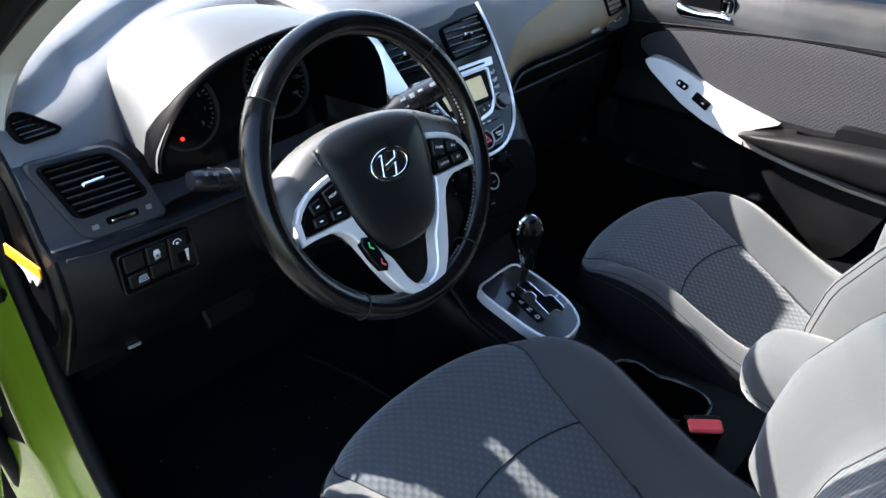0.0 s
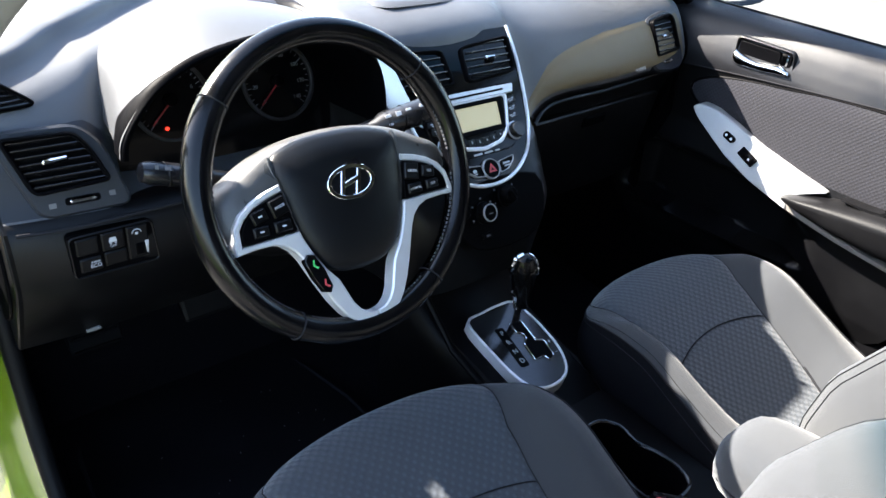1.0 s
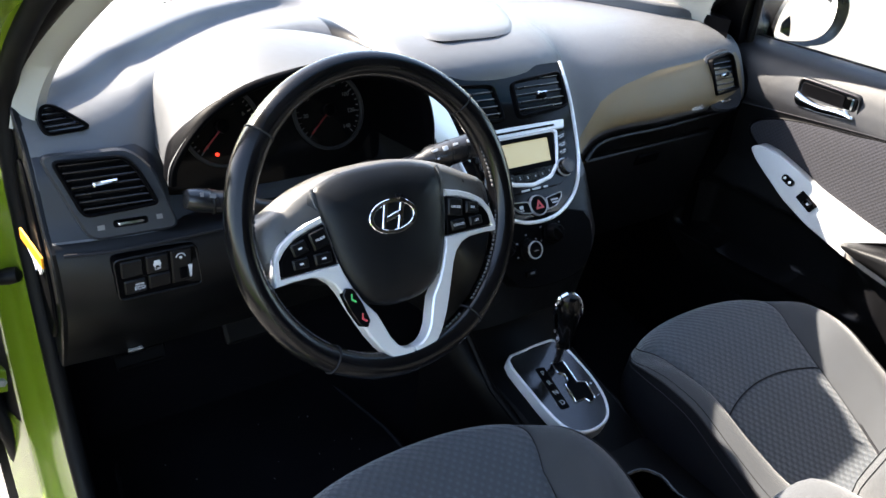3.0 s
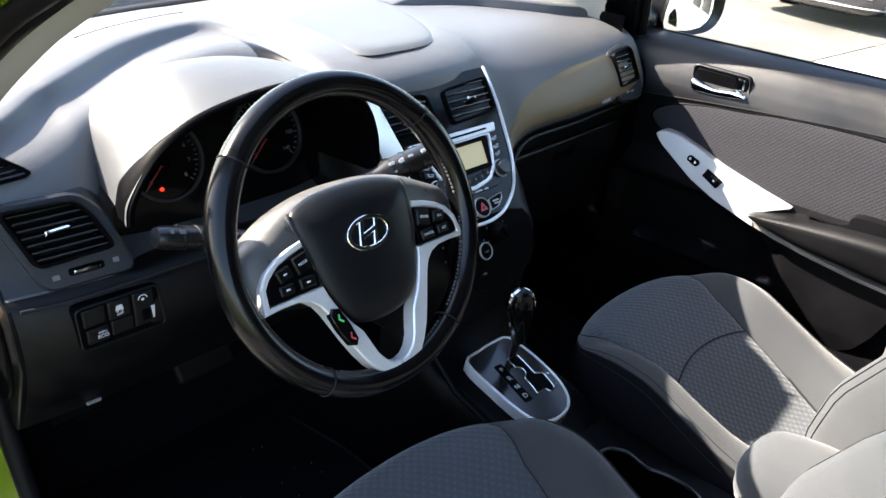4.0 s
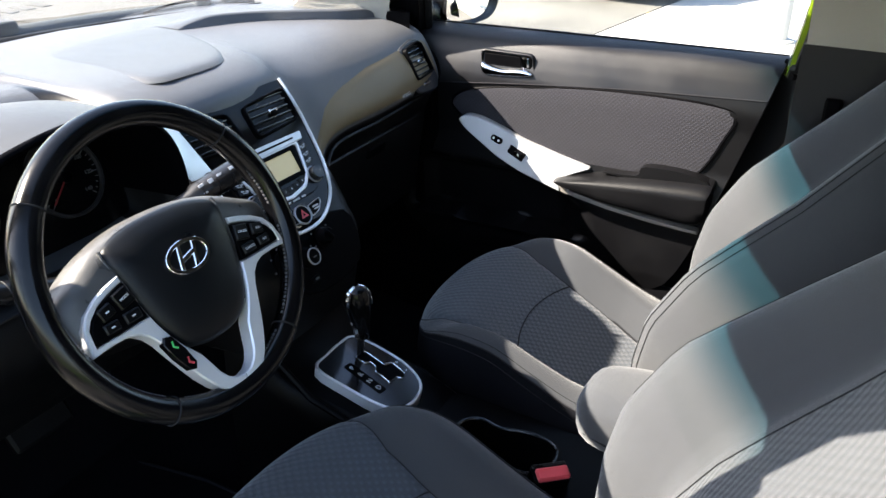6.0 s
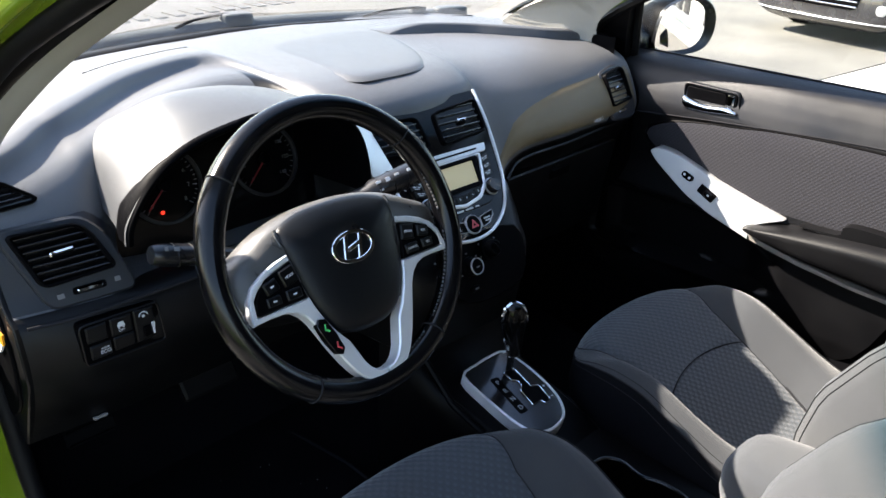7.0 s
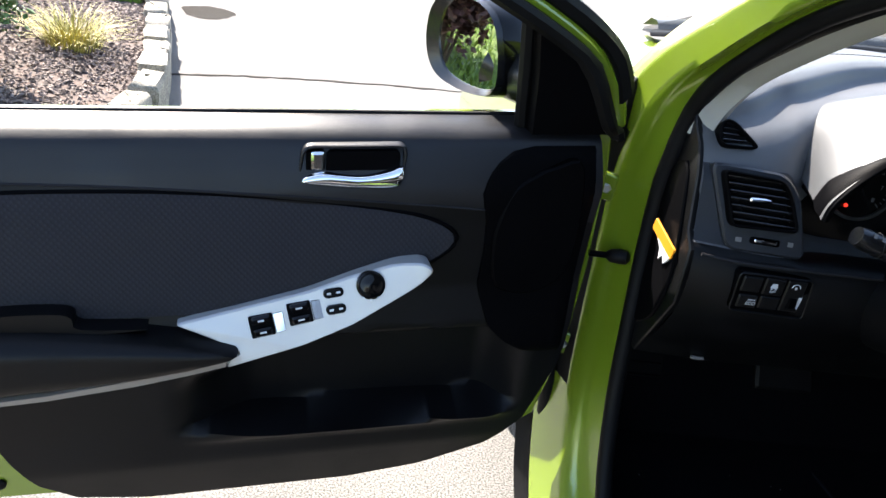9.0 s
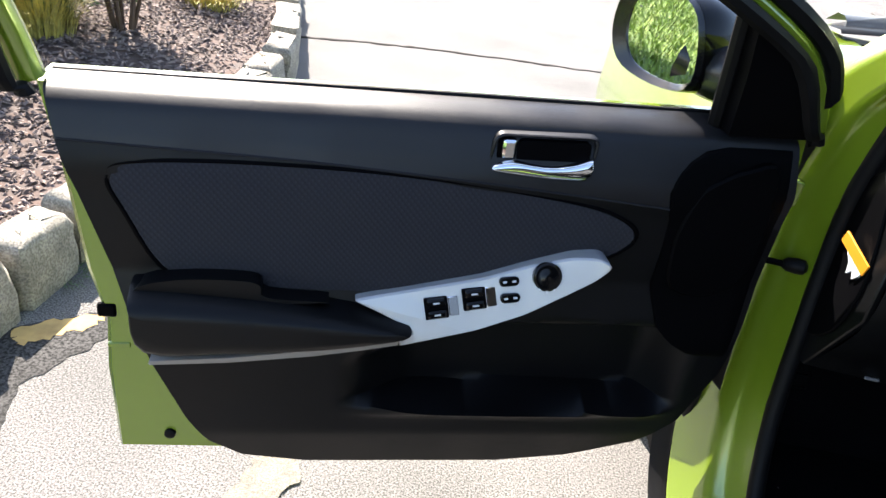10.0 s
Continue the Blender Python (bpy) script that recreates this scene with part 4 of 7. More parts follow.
# pale ridges stand in for the glint on the cover's chamfer
for sx in (-1, 1):
    part("pad_edge", tube(spline([mw @ Vector((sx * x, y, z)) for x, y, z in ((0.0815, 0.060, -0.0025), (0.0825, 0.048, 0.0), (0.0800, 0.030, 0.0012), (0.0745, -0.004, 0.0015), (0.0655, -0.038, 0.0012), (0.0530, -0.064, 0.0005))], 5), 0.0021, 8), SHEEN_SPOKE, pad_ob, "pale ridge for the glint along the cover's edge")
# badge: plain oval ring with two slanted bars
mb = mw @ Matrix.Translation((0.0, 0.0145, 0.0172))
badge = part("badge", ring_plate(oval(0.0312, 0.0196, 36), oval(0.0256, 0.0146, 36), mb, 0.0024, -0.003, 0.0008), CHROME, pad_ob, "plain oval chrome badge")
for x0, y0, x1, y1 in ((-0.0150, -0.0150, -0.0060, 0.0160), (0.0050, -0.0160, 0.0150, 0.0150), (-0.0105, -0.003, 0.0105, 0.003)):
    dx, dy = x1 - x0, y1 - y0
    part("bar", box((math.hypot(dx, dy), 0.0060, 0.0036), mb @ Matrix.Translation(((x0 + x1) / 2, (y0 + y1) / 2, 0)) @ Matrix.Rotation(math.atan2(dy, dx), 4, "Z"), 0.001), CHROME, badge)
# silver frames of the switches and the lower spokes
for s in (-1, 1):
    flip = lambda ps: [(s * x, y) for x, y in (ps if s > 0 else list(reversed(ps)))]
    corner = [(0.081, 0.031), (0.100, 0.0265), (0.117, 0.020), (0.133, 0.010), (0.1420, -0.003), (0.1455, -0.018), (0.1465, -0.0315), (0.125, -0.0300), (0.104, -0.0305), (0.092, -0.0345), (0.082, -0.0430), (0.075, -0.0550), (0.069, -0.070), (0.061, -0.090), (0.052, -0.110), (0.042, -0.127), (0.031, -0.140), (0.018, -0.148), (0.0, -0.1515),
              (0.0, -0.1370), (0.011, -0.1350), (0.020, -0.1285), (0.027, -0.118), (0.032, -0.104), (0.038, -0.088), (0.050, -0.072), (0.060, -0.054), (0.067, -0.036), (0.0705, -0.0235), (0.100, -0.0235), (0.1385, -0.0240), (0.1365, -0.006), (0.129, 0.003), (0.116, 0.0125), (0.100, 0.0185), (0.0800, 0.0235)]
    o = flip(corner)
    pts = o
    ins = shrink(pts, 0.0016)
    bm = bmesh.new()
    lo = [bm.verts.new(mw @ Vector((x, y, -0.012))) for x, y in pts]
    mid = [bm.verts.new(mw @ Vector((x, y, 0.0055))) for x, y in pts]
    hi = [bm.verts.new(mw @ Vector((x, y, 0.0075))) for x, y in ins]
    k = len(pts)
    for a, b in ((lo, mid), (mid, hi)):
        for j in range(k):
            bm.faces.new([a[j], a[(j + 1) % k], b[(j + 1) % k], b[j]])
    face = bm.faces.new(hi)
    bmesh.ops.triangulate(bm, faces=[face])
    part("spoke_trim", bm, SILVER, wheel, "silver painted spoke trim", sharp=30)
    sw = part("switch_pad", plate(soft(flip([(0.080, 0.0225), (0.116, 0.0115), (0.130, 0.001), (0.1365, -0.010), (0.1375, -0.0225), (0.073, -0.0225)]), 0.003, 3), mw, 0.008, -0.01, 0.001), BLACK, wheel, "black switch pad")
    for x, y, w, h, word in ((0.089, 0.008, 0.020, 0.020, ("CRUISE", "MODE")), (0.089, -0.013, 0.020, 0.012, ("CANCEL", "")), (0.113, 0.003, 0.018, 0.014, ("RES", "")), (0.115, -0.013, 0.018, 0.011, ("SET", ""))):
        mm = mw @ Matrix.Translation((s * x, y, 0.009)) @ Matrix.Rotation(-0.22 * s if y > 0 else 0, 4, "Z")
        part("button", box((w, h, 0.005), mm, 0.0016), DASH_LOW, sw)
        label = word[0] if s > 0 else word[1]
        if label:
            text_on(label, mm @ Matrix.Translation((0, 0, 0.0026)), 0.0042, LIGHT_GREY, sw)
        else:
            bars_on(mm @ Matrix.Translation((0, 0, 0.0025)), [(0, 0, 0.0045, 0.0018)], LIGHT_GREY, sw)
mph = mw @ Matrix.Translation((-0.0625, -0.0745, 0.0085)) @ Matrix.Rotation(radians(-71), 4, "Z")
ph = part("phone_switch", plate(rounded([(-0.021, 0.0065), (0.020, 0.0065), (0.020, -0.0065), (-0.021, -0.0075)], 2), mph, 0.003, -0.006, 0.001), PIANO, wheel, "black telephone switch with green and red marks")
for x, mat in ((-0.012, GREEN_PRINT), (0.013, RED)):
    part("mark", tube([mph @ Vector((x - 0.005, 0.002, 0.0034)), mph @ Vector((x, -0.001, 0.0034)), mph @ Vector((x + 0.005, 0.002, 0.0034))], 0.0013, 6), mat, ph)

# stalks
for s, tip, base in ((-1, (-0.552, 0.100, 0.966), (-0.43, 0.085, 0.932)), (1, (-0.178, 0.056, 0.990), (-0.300, 0.088, 0.957))):
    tip, base = Vector(tip), Vector(base)
    st = part("stalk", tube([base, base.lerp(tip, 0.35), base.lerp(tip, 0.42), base.lerp(tip, 0.92), tip], 0.0195 if s > 0 else 0.0155, 14, taper=[0.62, 0.70, 0.95, 1.0, 0.82], flat=0.85), STALK, wheel, "black control stalk")
    for f in (0.45, 0.62, 0.78):
        p = base.lerp(tip, f)
        way = (tip - base).normalized()
        ringp = [p + (0.0192 if s > 0 else 0.0157) * (math.cos(w) * way.cross(Vector((0, 0, 1))).normalized() + 0.85 * math.sin(w) * Vector((0, 0, 1))) for w in (2 * math.pi * j / 20 for j in range(20))]
        part("ring", tube(ringp, 0.0009, 5, True), DASH_LOW, st)
    mm = axes(base.lerp(tip, 0.7) + (Vector((0, -0.0135, 0.0122)) if s > 0 else Vector((0, -0.0112, 0.0106))), tip - base, (0, 0.6, 0.8))
    bars_on(mm, [(0.012, 0.001, 0.007, 0.005), (0.024, 0.001, 0.004, 0.005)] if s < 0 else [(-0.036, 0.0045, 0.008, 0.0035), (-0.036, -0.0015, 0.008, 0.0030), (-0.036, -0.0065, 0.006, 0.0025), (-0.022, 0.002, 0.007, 0.008), (-0.022, -0.0055, 0.007, 0.002), (-0.008, 0.0045, 0.007, 0.003), (-0.008, -0.002, 0.007, 0.003), (0.012, 0.002, 0.009, 0.008), (0.012, -0.005, 0.009, 0.002), (0.027, 0.002, 0.008, 0.006)], LIGHT_GREY if s > 0 else DIM_PRINT, st)

# ---- floor and console ----
carpet_rows = [[Vector((x, y, z)) for x in (-0.70, -0.40, -0.15, 0.15, 0.40, 0.70)] for y, z in ((-1.0, 0.28), (0.30, 0.27), (0.52, 0.30), (0.72, 0.52), (0.76, 0.70), (0.80, 0.98))]
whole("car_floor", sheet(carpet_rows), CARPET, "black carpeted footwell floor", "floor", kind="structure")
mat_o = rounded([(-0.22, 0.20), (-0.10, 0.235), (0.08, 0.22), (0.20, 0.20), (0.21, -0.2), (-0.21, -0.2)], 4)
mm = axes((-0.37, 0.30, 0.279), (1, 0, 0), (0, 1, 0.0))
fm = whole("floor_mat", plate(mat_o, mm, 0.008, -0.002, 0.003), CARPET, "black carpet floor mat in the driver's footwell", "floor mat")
part("edging", tube([mm @ Vector((x, y, 0.009)) for x, y in mat_o], 0.004, 6, True), MAT_EDGE, fm, "bound edge of the mat")
lint_rng = random.Random(21)
lint = bmesh.new()
for _ in range(26):
    x, y = lint_rng.uniform(-0.55, -0.19), lint_rng.uniform(0.02, 0.50)
    box((lint_rng.uniform(0.0014, 0.004), lint_rng.uniform(0.001, 0.002), 0.0012), pose(x, y, 0.2885, 0, 0, lint_rng.uniform(0, 180)), 0.0003, lint)
tagged(whole("lint", lint, DIM_PRINT, "pale specks of lint on the black floor mat", "lint"), kind="stuff")
ped = thing("brake_pedal", (-0.375, 0.52, 0.34), "black rubber brake pedal", "pedal")
mp = axes((-0.375, 0.36, 0.585), (1, 0, 0), (0, 0.55, 0.83))
part("foot_plate", box((0.10, 0.055, 0.014), mp, 0.006), RUBBER, ped)
part("arm", tube([(-0.375, 0.37, 0.58), (-0.375, 0.46, 0.62), (-0.375, 0.56, 0.78)], 0.008, 8), BLACK, ped)
rest = thing("foot_rest", (-0.50, 0.62, 0.30), "ribbed black foot rest", "foot rest")
mr = axes((-0.502, 0.60, 0.38), (1, 0, 0), (0, 0.5, 0.86))
pl = part("plate", box((0.10, 0.26, 0.012), mr, 0.01), RUBBER, rest)
for i in range(9):
    part("rib", box((0.085, 0.006, 0.006), mr @ Matrix.Translation((0, -0.10 + 0.025 * i, 0.008)), 0.002), RUBBER, pl)

console = thing("center_console", (0, -0.15, 0.28), "black plastic console between the seats with cup holders", "console")
# body: sections (y, half width, top z)
secs = ((0.19, 0.135, 0.70), (0.135, 0.118, 0.61), (0.090, 0.104, 0.566), (0.0, 0.098, 0.545), (-0.10, 0.094, 0.520), (-0.16, 0.092, 0.492))
ringsc = []
for y, hw, z in secs:
    ringsc.append([Vector((x, y, zz)) for x, zz in ((-hw - 0.012, 0.28), (-hw - 0.006, z - 0.05), (-hw, z - 0.012), (-hw + 0.012, z), (hw - 0.012, z), (hw, z - 0.012), (hw + 0.006, z - 0.05), (hw + 0.012, 0.28))])
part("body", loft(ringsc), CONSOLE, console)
# rear tray with the two cup holders
mt = axes((-0.004, -0.272, 0.500), (1, 0, 0), (0, 1, 0.04))
tray_o = round_rect(0.184, 0.30, 0.02, 5)
bm = bmesh.new()
fan = [bm.verts.new(mt @ Vector((x, y, 0))) for x, y in tray_o]
n = len(fan)
side = [bm.verts.new(mt @ Vector((x, y, -0.21))) for x, y in tray_o]
for j in range(n):
    bm.faces.new([fan[j], fan[(j + 1) % n], side[(j + 1) % n], side[j]])
part("tray_side", bm, CONSOLE, console)
# the tray's top is a ring round one merged opening
open_o = rounded([(-0.045, 0.085), (-0.02, 0.116), (0.026, 0.116), (0.050, 0.085), (0.044, 0.040), (0.058, 0.0), (0.060, -0.045), (0.040, -0.080), (-0.020, -0.082), (-0.046, -0.045), (-0.042, 0.0), (-0.034, 0.036)], 3)
open_o = [(0.012 + (x - 0.012) * 0.84, 0.012 + (y - 0.012) * 0.84) for x, y in open_o]
tray_r = [(0.092 * max(-1, min(1, 1.35 * math.cos(a))), 0.15 * max(-1, min(1, 1.35 * math.sin(a)))) for a in (math.atan2(y / 0.15, x / 0.092) for x, y in open_o)]
part("tray", ring_plate(tray_r, open_o, mt, 0.003, -0.004, 0.001), CONSOLE, console)
part("cup_rim", tube([mt @ Vector((x, y, 0.005)) for x, y in open_o], 0.0036, 8, True), STALK, console, "black cup holder rim")
rr = [[mt @ Vector((x * f, y * f + 0.0, z)) for x, y in open_o] for f, z in ((1.0, 0.002), (0.97, -0.02), (0.90, -0.075))]
part("cup_well", loft(rr, False), BLACK, console)
part("cup_floor", plate([(x * 0.9, y * 0.9) for x, y in open_o], mt, -0.073, -0.076, 0.0005), BLACK, console)
# side pocket and lower trims
part("side_rail", tube([(0.100, 0.05, 0.53), (0.10, -0.05, 0.515), (0.075, -0.145, 0.492), (0.045, -0.165, 0.490)], 0.006, 8), CONSOLE, console)
part("side_rail", tube([(-0.118, 0.14, 0.66), (-0.100, 0.05, 0.555), (-0.095, -0.04, 0.525), (-0.088, -0.15, 0.495)], 0.006, 8), CONSOLE, console)

# gear selector
gear = thing("gear_selector", (-0.005, 0, 0.545), "automatic gear selector with a gloss plate in a silver frame", "gear lever")
mg = axes((-0.005, 0.0, 0.562), (1, 0, 0), (0, 1, 0.22))
frame_pts = [(-0.050, 0.074), (-0.010, 0.082), (0.030, 0.083), (0.062, 0.076), (0.070, 0.030), (0.066, -0.030), (0.052, -0.070), (0.028, -0.094), (-0.010, -0.100), (-0.040, -0.088), (-0.054, -0.056), (-0.056, 0.010)]
fr = rounded(frame_pts, 3)
part("surround", ring_plate(fr, shrink(fr, 0.0052), mg, 0.005, -0.020, 0.002), SILVER, gear, "silver surround")
part("gate_plate", plate(shrink(fr, 0.003), mg, 0.003, -0.012, 0.001), GATE, gear, "gloss black gate plate")
strip = part("position_strip", plate(round_rect(0.0175, 0.086, 0.004), mg @ Matrix.Translation((-0.0155, -0.0045, 0.003)) @ Matrix.Rotation(-0.16, 4, "Z"), 0.001, -0.001, 0.0004), BLACK, gear)
for i, c in enumerate("PRND"):
    text_on(c, mg @ Matrix.Translation((-0.0115 - 0.0030 * i, 0.025 - 0.0203 * i, 0.0046)), 0.0125, LIGHT_GREY, gear)
gate = soft([(0.017, 0.038), (0.014, 0.017), (0.023, 0.011), (0.021, -0.002), (0.009, -0.010), (0.002, -0.044), (0.022, -0.044), (0.026, -0.055), (0.039, -0.051), (0.047, -0.019), (0.033, -0.012), (0.040, 0.034)], 0.003)
part("gate", plate(gate, mg @ Matrix.Translation((0, 0, 0.003)), 0.0008, -0.002, 0.0002), BLACK, gear)
part("gate_edge", tube([mg @ Vector((x, y, 0.004)) for x, y in gate], 0.0016, 6, True), CHROME, gear, "chrome gate edge")
for ch, x, y in (("+", 0.053, -0.026), ("-", 0.0475, -0.048)):
    text_on(ch, mg @ Matrix.Translation((x, y, 0.0042)), 0.012, LIGHT_GREY, gear)
lever_b, lever_t = Vector((0.024, 0.034, 0.575)), Vector((0.010, 0.016, 0.650))
part("rod", tube([lever_b + Vector((0, 0, -0.01)), lever_b.lerp(lever_t, 0.4), lever_t], 0.0065, 10), STALK, gear, "black lever rod")
mk = axes(lever_t, (1, 0, 0.10), (0, 1, -0.02))
KNOB = ((0.010, -0.028), (0.0122, -0.024), (0.0140, -0.004), (0.0180, 0.020), (0.0210, 0.040), (0.0205, 0.056), (0.0155, 0.070), (0.004, 0.077))
knob = part("knob", lathe(KNOB, mk, 24), PIANO, gear, "gloss black knob")
for ka, kn in ((158, "chrome edge of the knob"), (306, "chrome edge of the knob")):
    ka = radians(ka)
    part("knob_edge", tube(spline([mk @ Vector(((r - 0.0006) * math.cos(ka), (r - 0.0006) * math.sin(ka), z)) for r, z in KNOB[(0 if ka < 3 else 4):]], 3), 0.0050 if ka < 3 else 0.0030, 8), CHROME, knob, kn)

# belt buckle and armrest
buckle = thing("seat_belt_buckle", (-0.05, -0.34, 0.42), "black seat belt buckle with a red push button", "belt buckle")
mbk = axes((-0.038, -0.350, 0.520), (0.66, -0.75, -0.03), (0.70, 0.62, 0.30))
part("case", plate(soft([(-0.028, -0.020), (0.028, -0.020), (0.028, 0.014), (-0.028, 0.014)], 0.006), mbk, 0.010, -0.085, 0.004), BLACK, buckle)
part("button", plate(soft([(-0.024, -0.018), (0.027, -0.018), (0.027, 0.003), (-0.024, 0.003)], 0.004), mbk, 0.0155, 0.008, 0.003), RED, buckle, "red release button")
part("tongue_slot", plate(soft([(-0.026, 0.005), (0.026, 0.005), (0.026, 0.011), (-0.026, 0.011)], 0.002), mbk, 0.0115, 0.006, 0.001), STALK, buckle)
part("stalk", tube([mbk @ Vector((0, 0, -0.08)), mbk @ Vector((0, -0.02, -0.13)), (-0.06, -0.42, 0.33)], 0.012, 8, flat=0.5), BLACK, buckle)
arm = thing("armrest", (0.02, -0.62, 0.45), "grey cloth folding armrest beside the driver's seat", "armrest")
secs = ((-0.3805, 0.010, 0.006, 0.655), (-0.383, 0.026, 0.017, 0.655), (-0.388, 0.040, 0.027, 0.655), (-0.396, 0.051, 0.036, 0.655), (-0.410, 0.060, 0.042, 0.655), (-0.430, 0.065, 0.045, 0.655), (-0.46, 0.069, 0.047, 0.656), (-0.56, 0.073, 0.048, 0.660), (-0.78, 0.075, 0.048, 0.672))
ringsa = []
for y, a, bb, z in secs:
    ringsa.append([Vector((-0.010 + a * math.copysign(abs(math.cos(w)) ** 0.55, math.cos(w)), y, z + bb * math.copysign(abs(math.sin(w)) ** 0.6, math.sin(w)))) for w in (2 * math.pi * j / 48 for j in range(48))])
cush = part("cushion", loft(ringsa), BOLSTER, arm)
part("seam", tube(spline([(-0.066, -0.405, 0.640), (-0.080, -0.46, 0.640), (-0.084, -0.56, 0.644), (-0.086, -0.77, 0.656)], 4), 0.0016, 6), THREAD, cush)
part("bracket", loft([[Vector((x, y, z)) for x, y in ((-0.05, -0.70), (0.05, -0.70), (0.05, -0.44), (-0.05, -0.44))] for z in (0.35, 0.63)]), DASH_LOW, arm)

# ---- seats ----
SX = 0.338
SEAT_MID = ((-0.47, 0.452), (-0.40, 0.458), (-0.33, 0.478), (-0.25, 0.516), (-0.17, 0.556), (-0.10, 0.584), (-0.055, 0.596), (-0.02, 0.597), (0.01, 0.592), (0.06, 0.575))


def smoothstep(a, b, v):
    t = max(0.0, min(1.0, (v - a) / (b - a)))
    return t * t * (3 - 2 * t)


def seat_half(y):
    """Half width of the cushion at y, rounded at the front."""
    if y < -0.17:
        return 0.243
    return 0.243 * max(0.0, 1 - (min(1.0, (y + 0.17) / 0.215)) ** 2.5) ** 0.46


def seat_mid(y):
    return sum(interp(y + d, SEAT_MID) for d in (-0.03, -0.015, 0, 0.015, 0.03)) / 5


def seat_z(u, y):
    """Height of the cushion at u (-1 to 1 across) and y: hollow insert, raised sides, rolled edge."""
    a = abs(u)
    rise = 0.056 * smoothstep(seam_at(y) - 0.02, seam_at(y) + 0.24, a) * (1 - 0.9 * smoothstep(-0.20, 0.01, y))
    hollow = -0.008 * (1 - min(1, a / 0.6) ** 2) * (1 - smoothstep(-0.14, -0.02, y))
    f = (a * seat_half(y) / 0.243) ** 2.2 + (max(0.0, y + 0.17) / 0.215) ** 2.5
    d = max(0.0, 1 - f ** 0.42) * 0.23
    roll = 0.058 * (1 - math.sqrt(max(0.0, 1 - max(0.0, 1 - d / 0.052) ** 2)))
    # the cloth sinks a little along the seams
    pull = 0.0035 * math.exp(-((a - seam_at(y)) / 0.022) ** 2)
    return seat_mid(y) + rise + hollow - roll - pull


def seam_at(y):
    """Where the seam between insert and bolster runs: it spreads towards the front."""
    return interp(y, ((-0.47, 0.34), (-0.40, 0.38), (-0.35, 0.45), (-0.30, 0.505), (-0.25, 0.535), (-0.17, 0.56), (-0.11, 0.61), (-0.06, 0.74), (-0.02, 0.86), (0.02, 0.95), (0.06, 0.97)))


def arc_y(u):
    """The seam across the insert bows forward in the middle."""
    return -0.160 - 0.095 * u * u


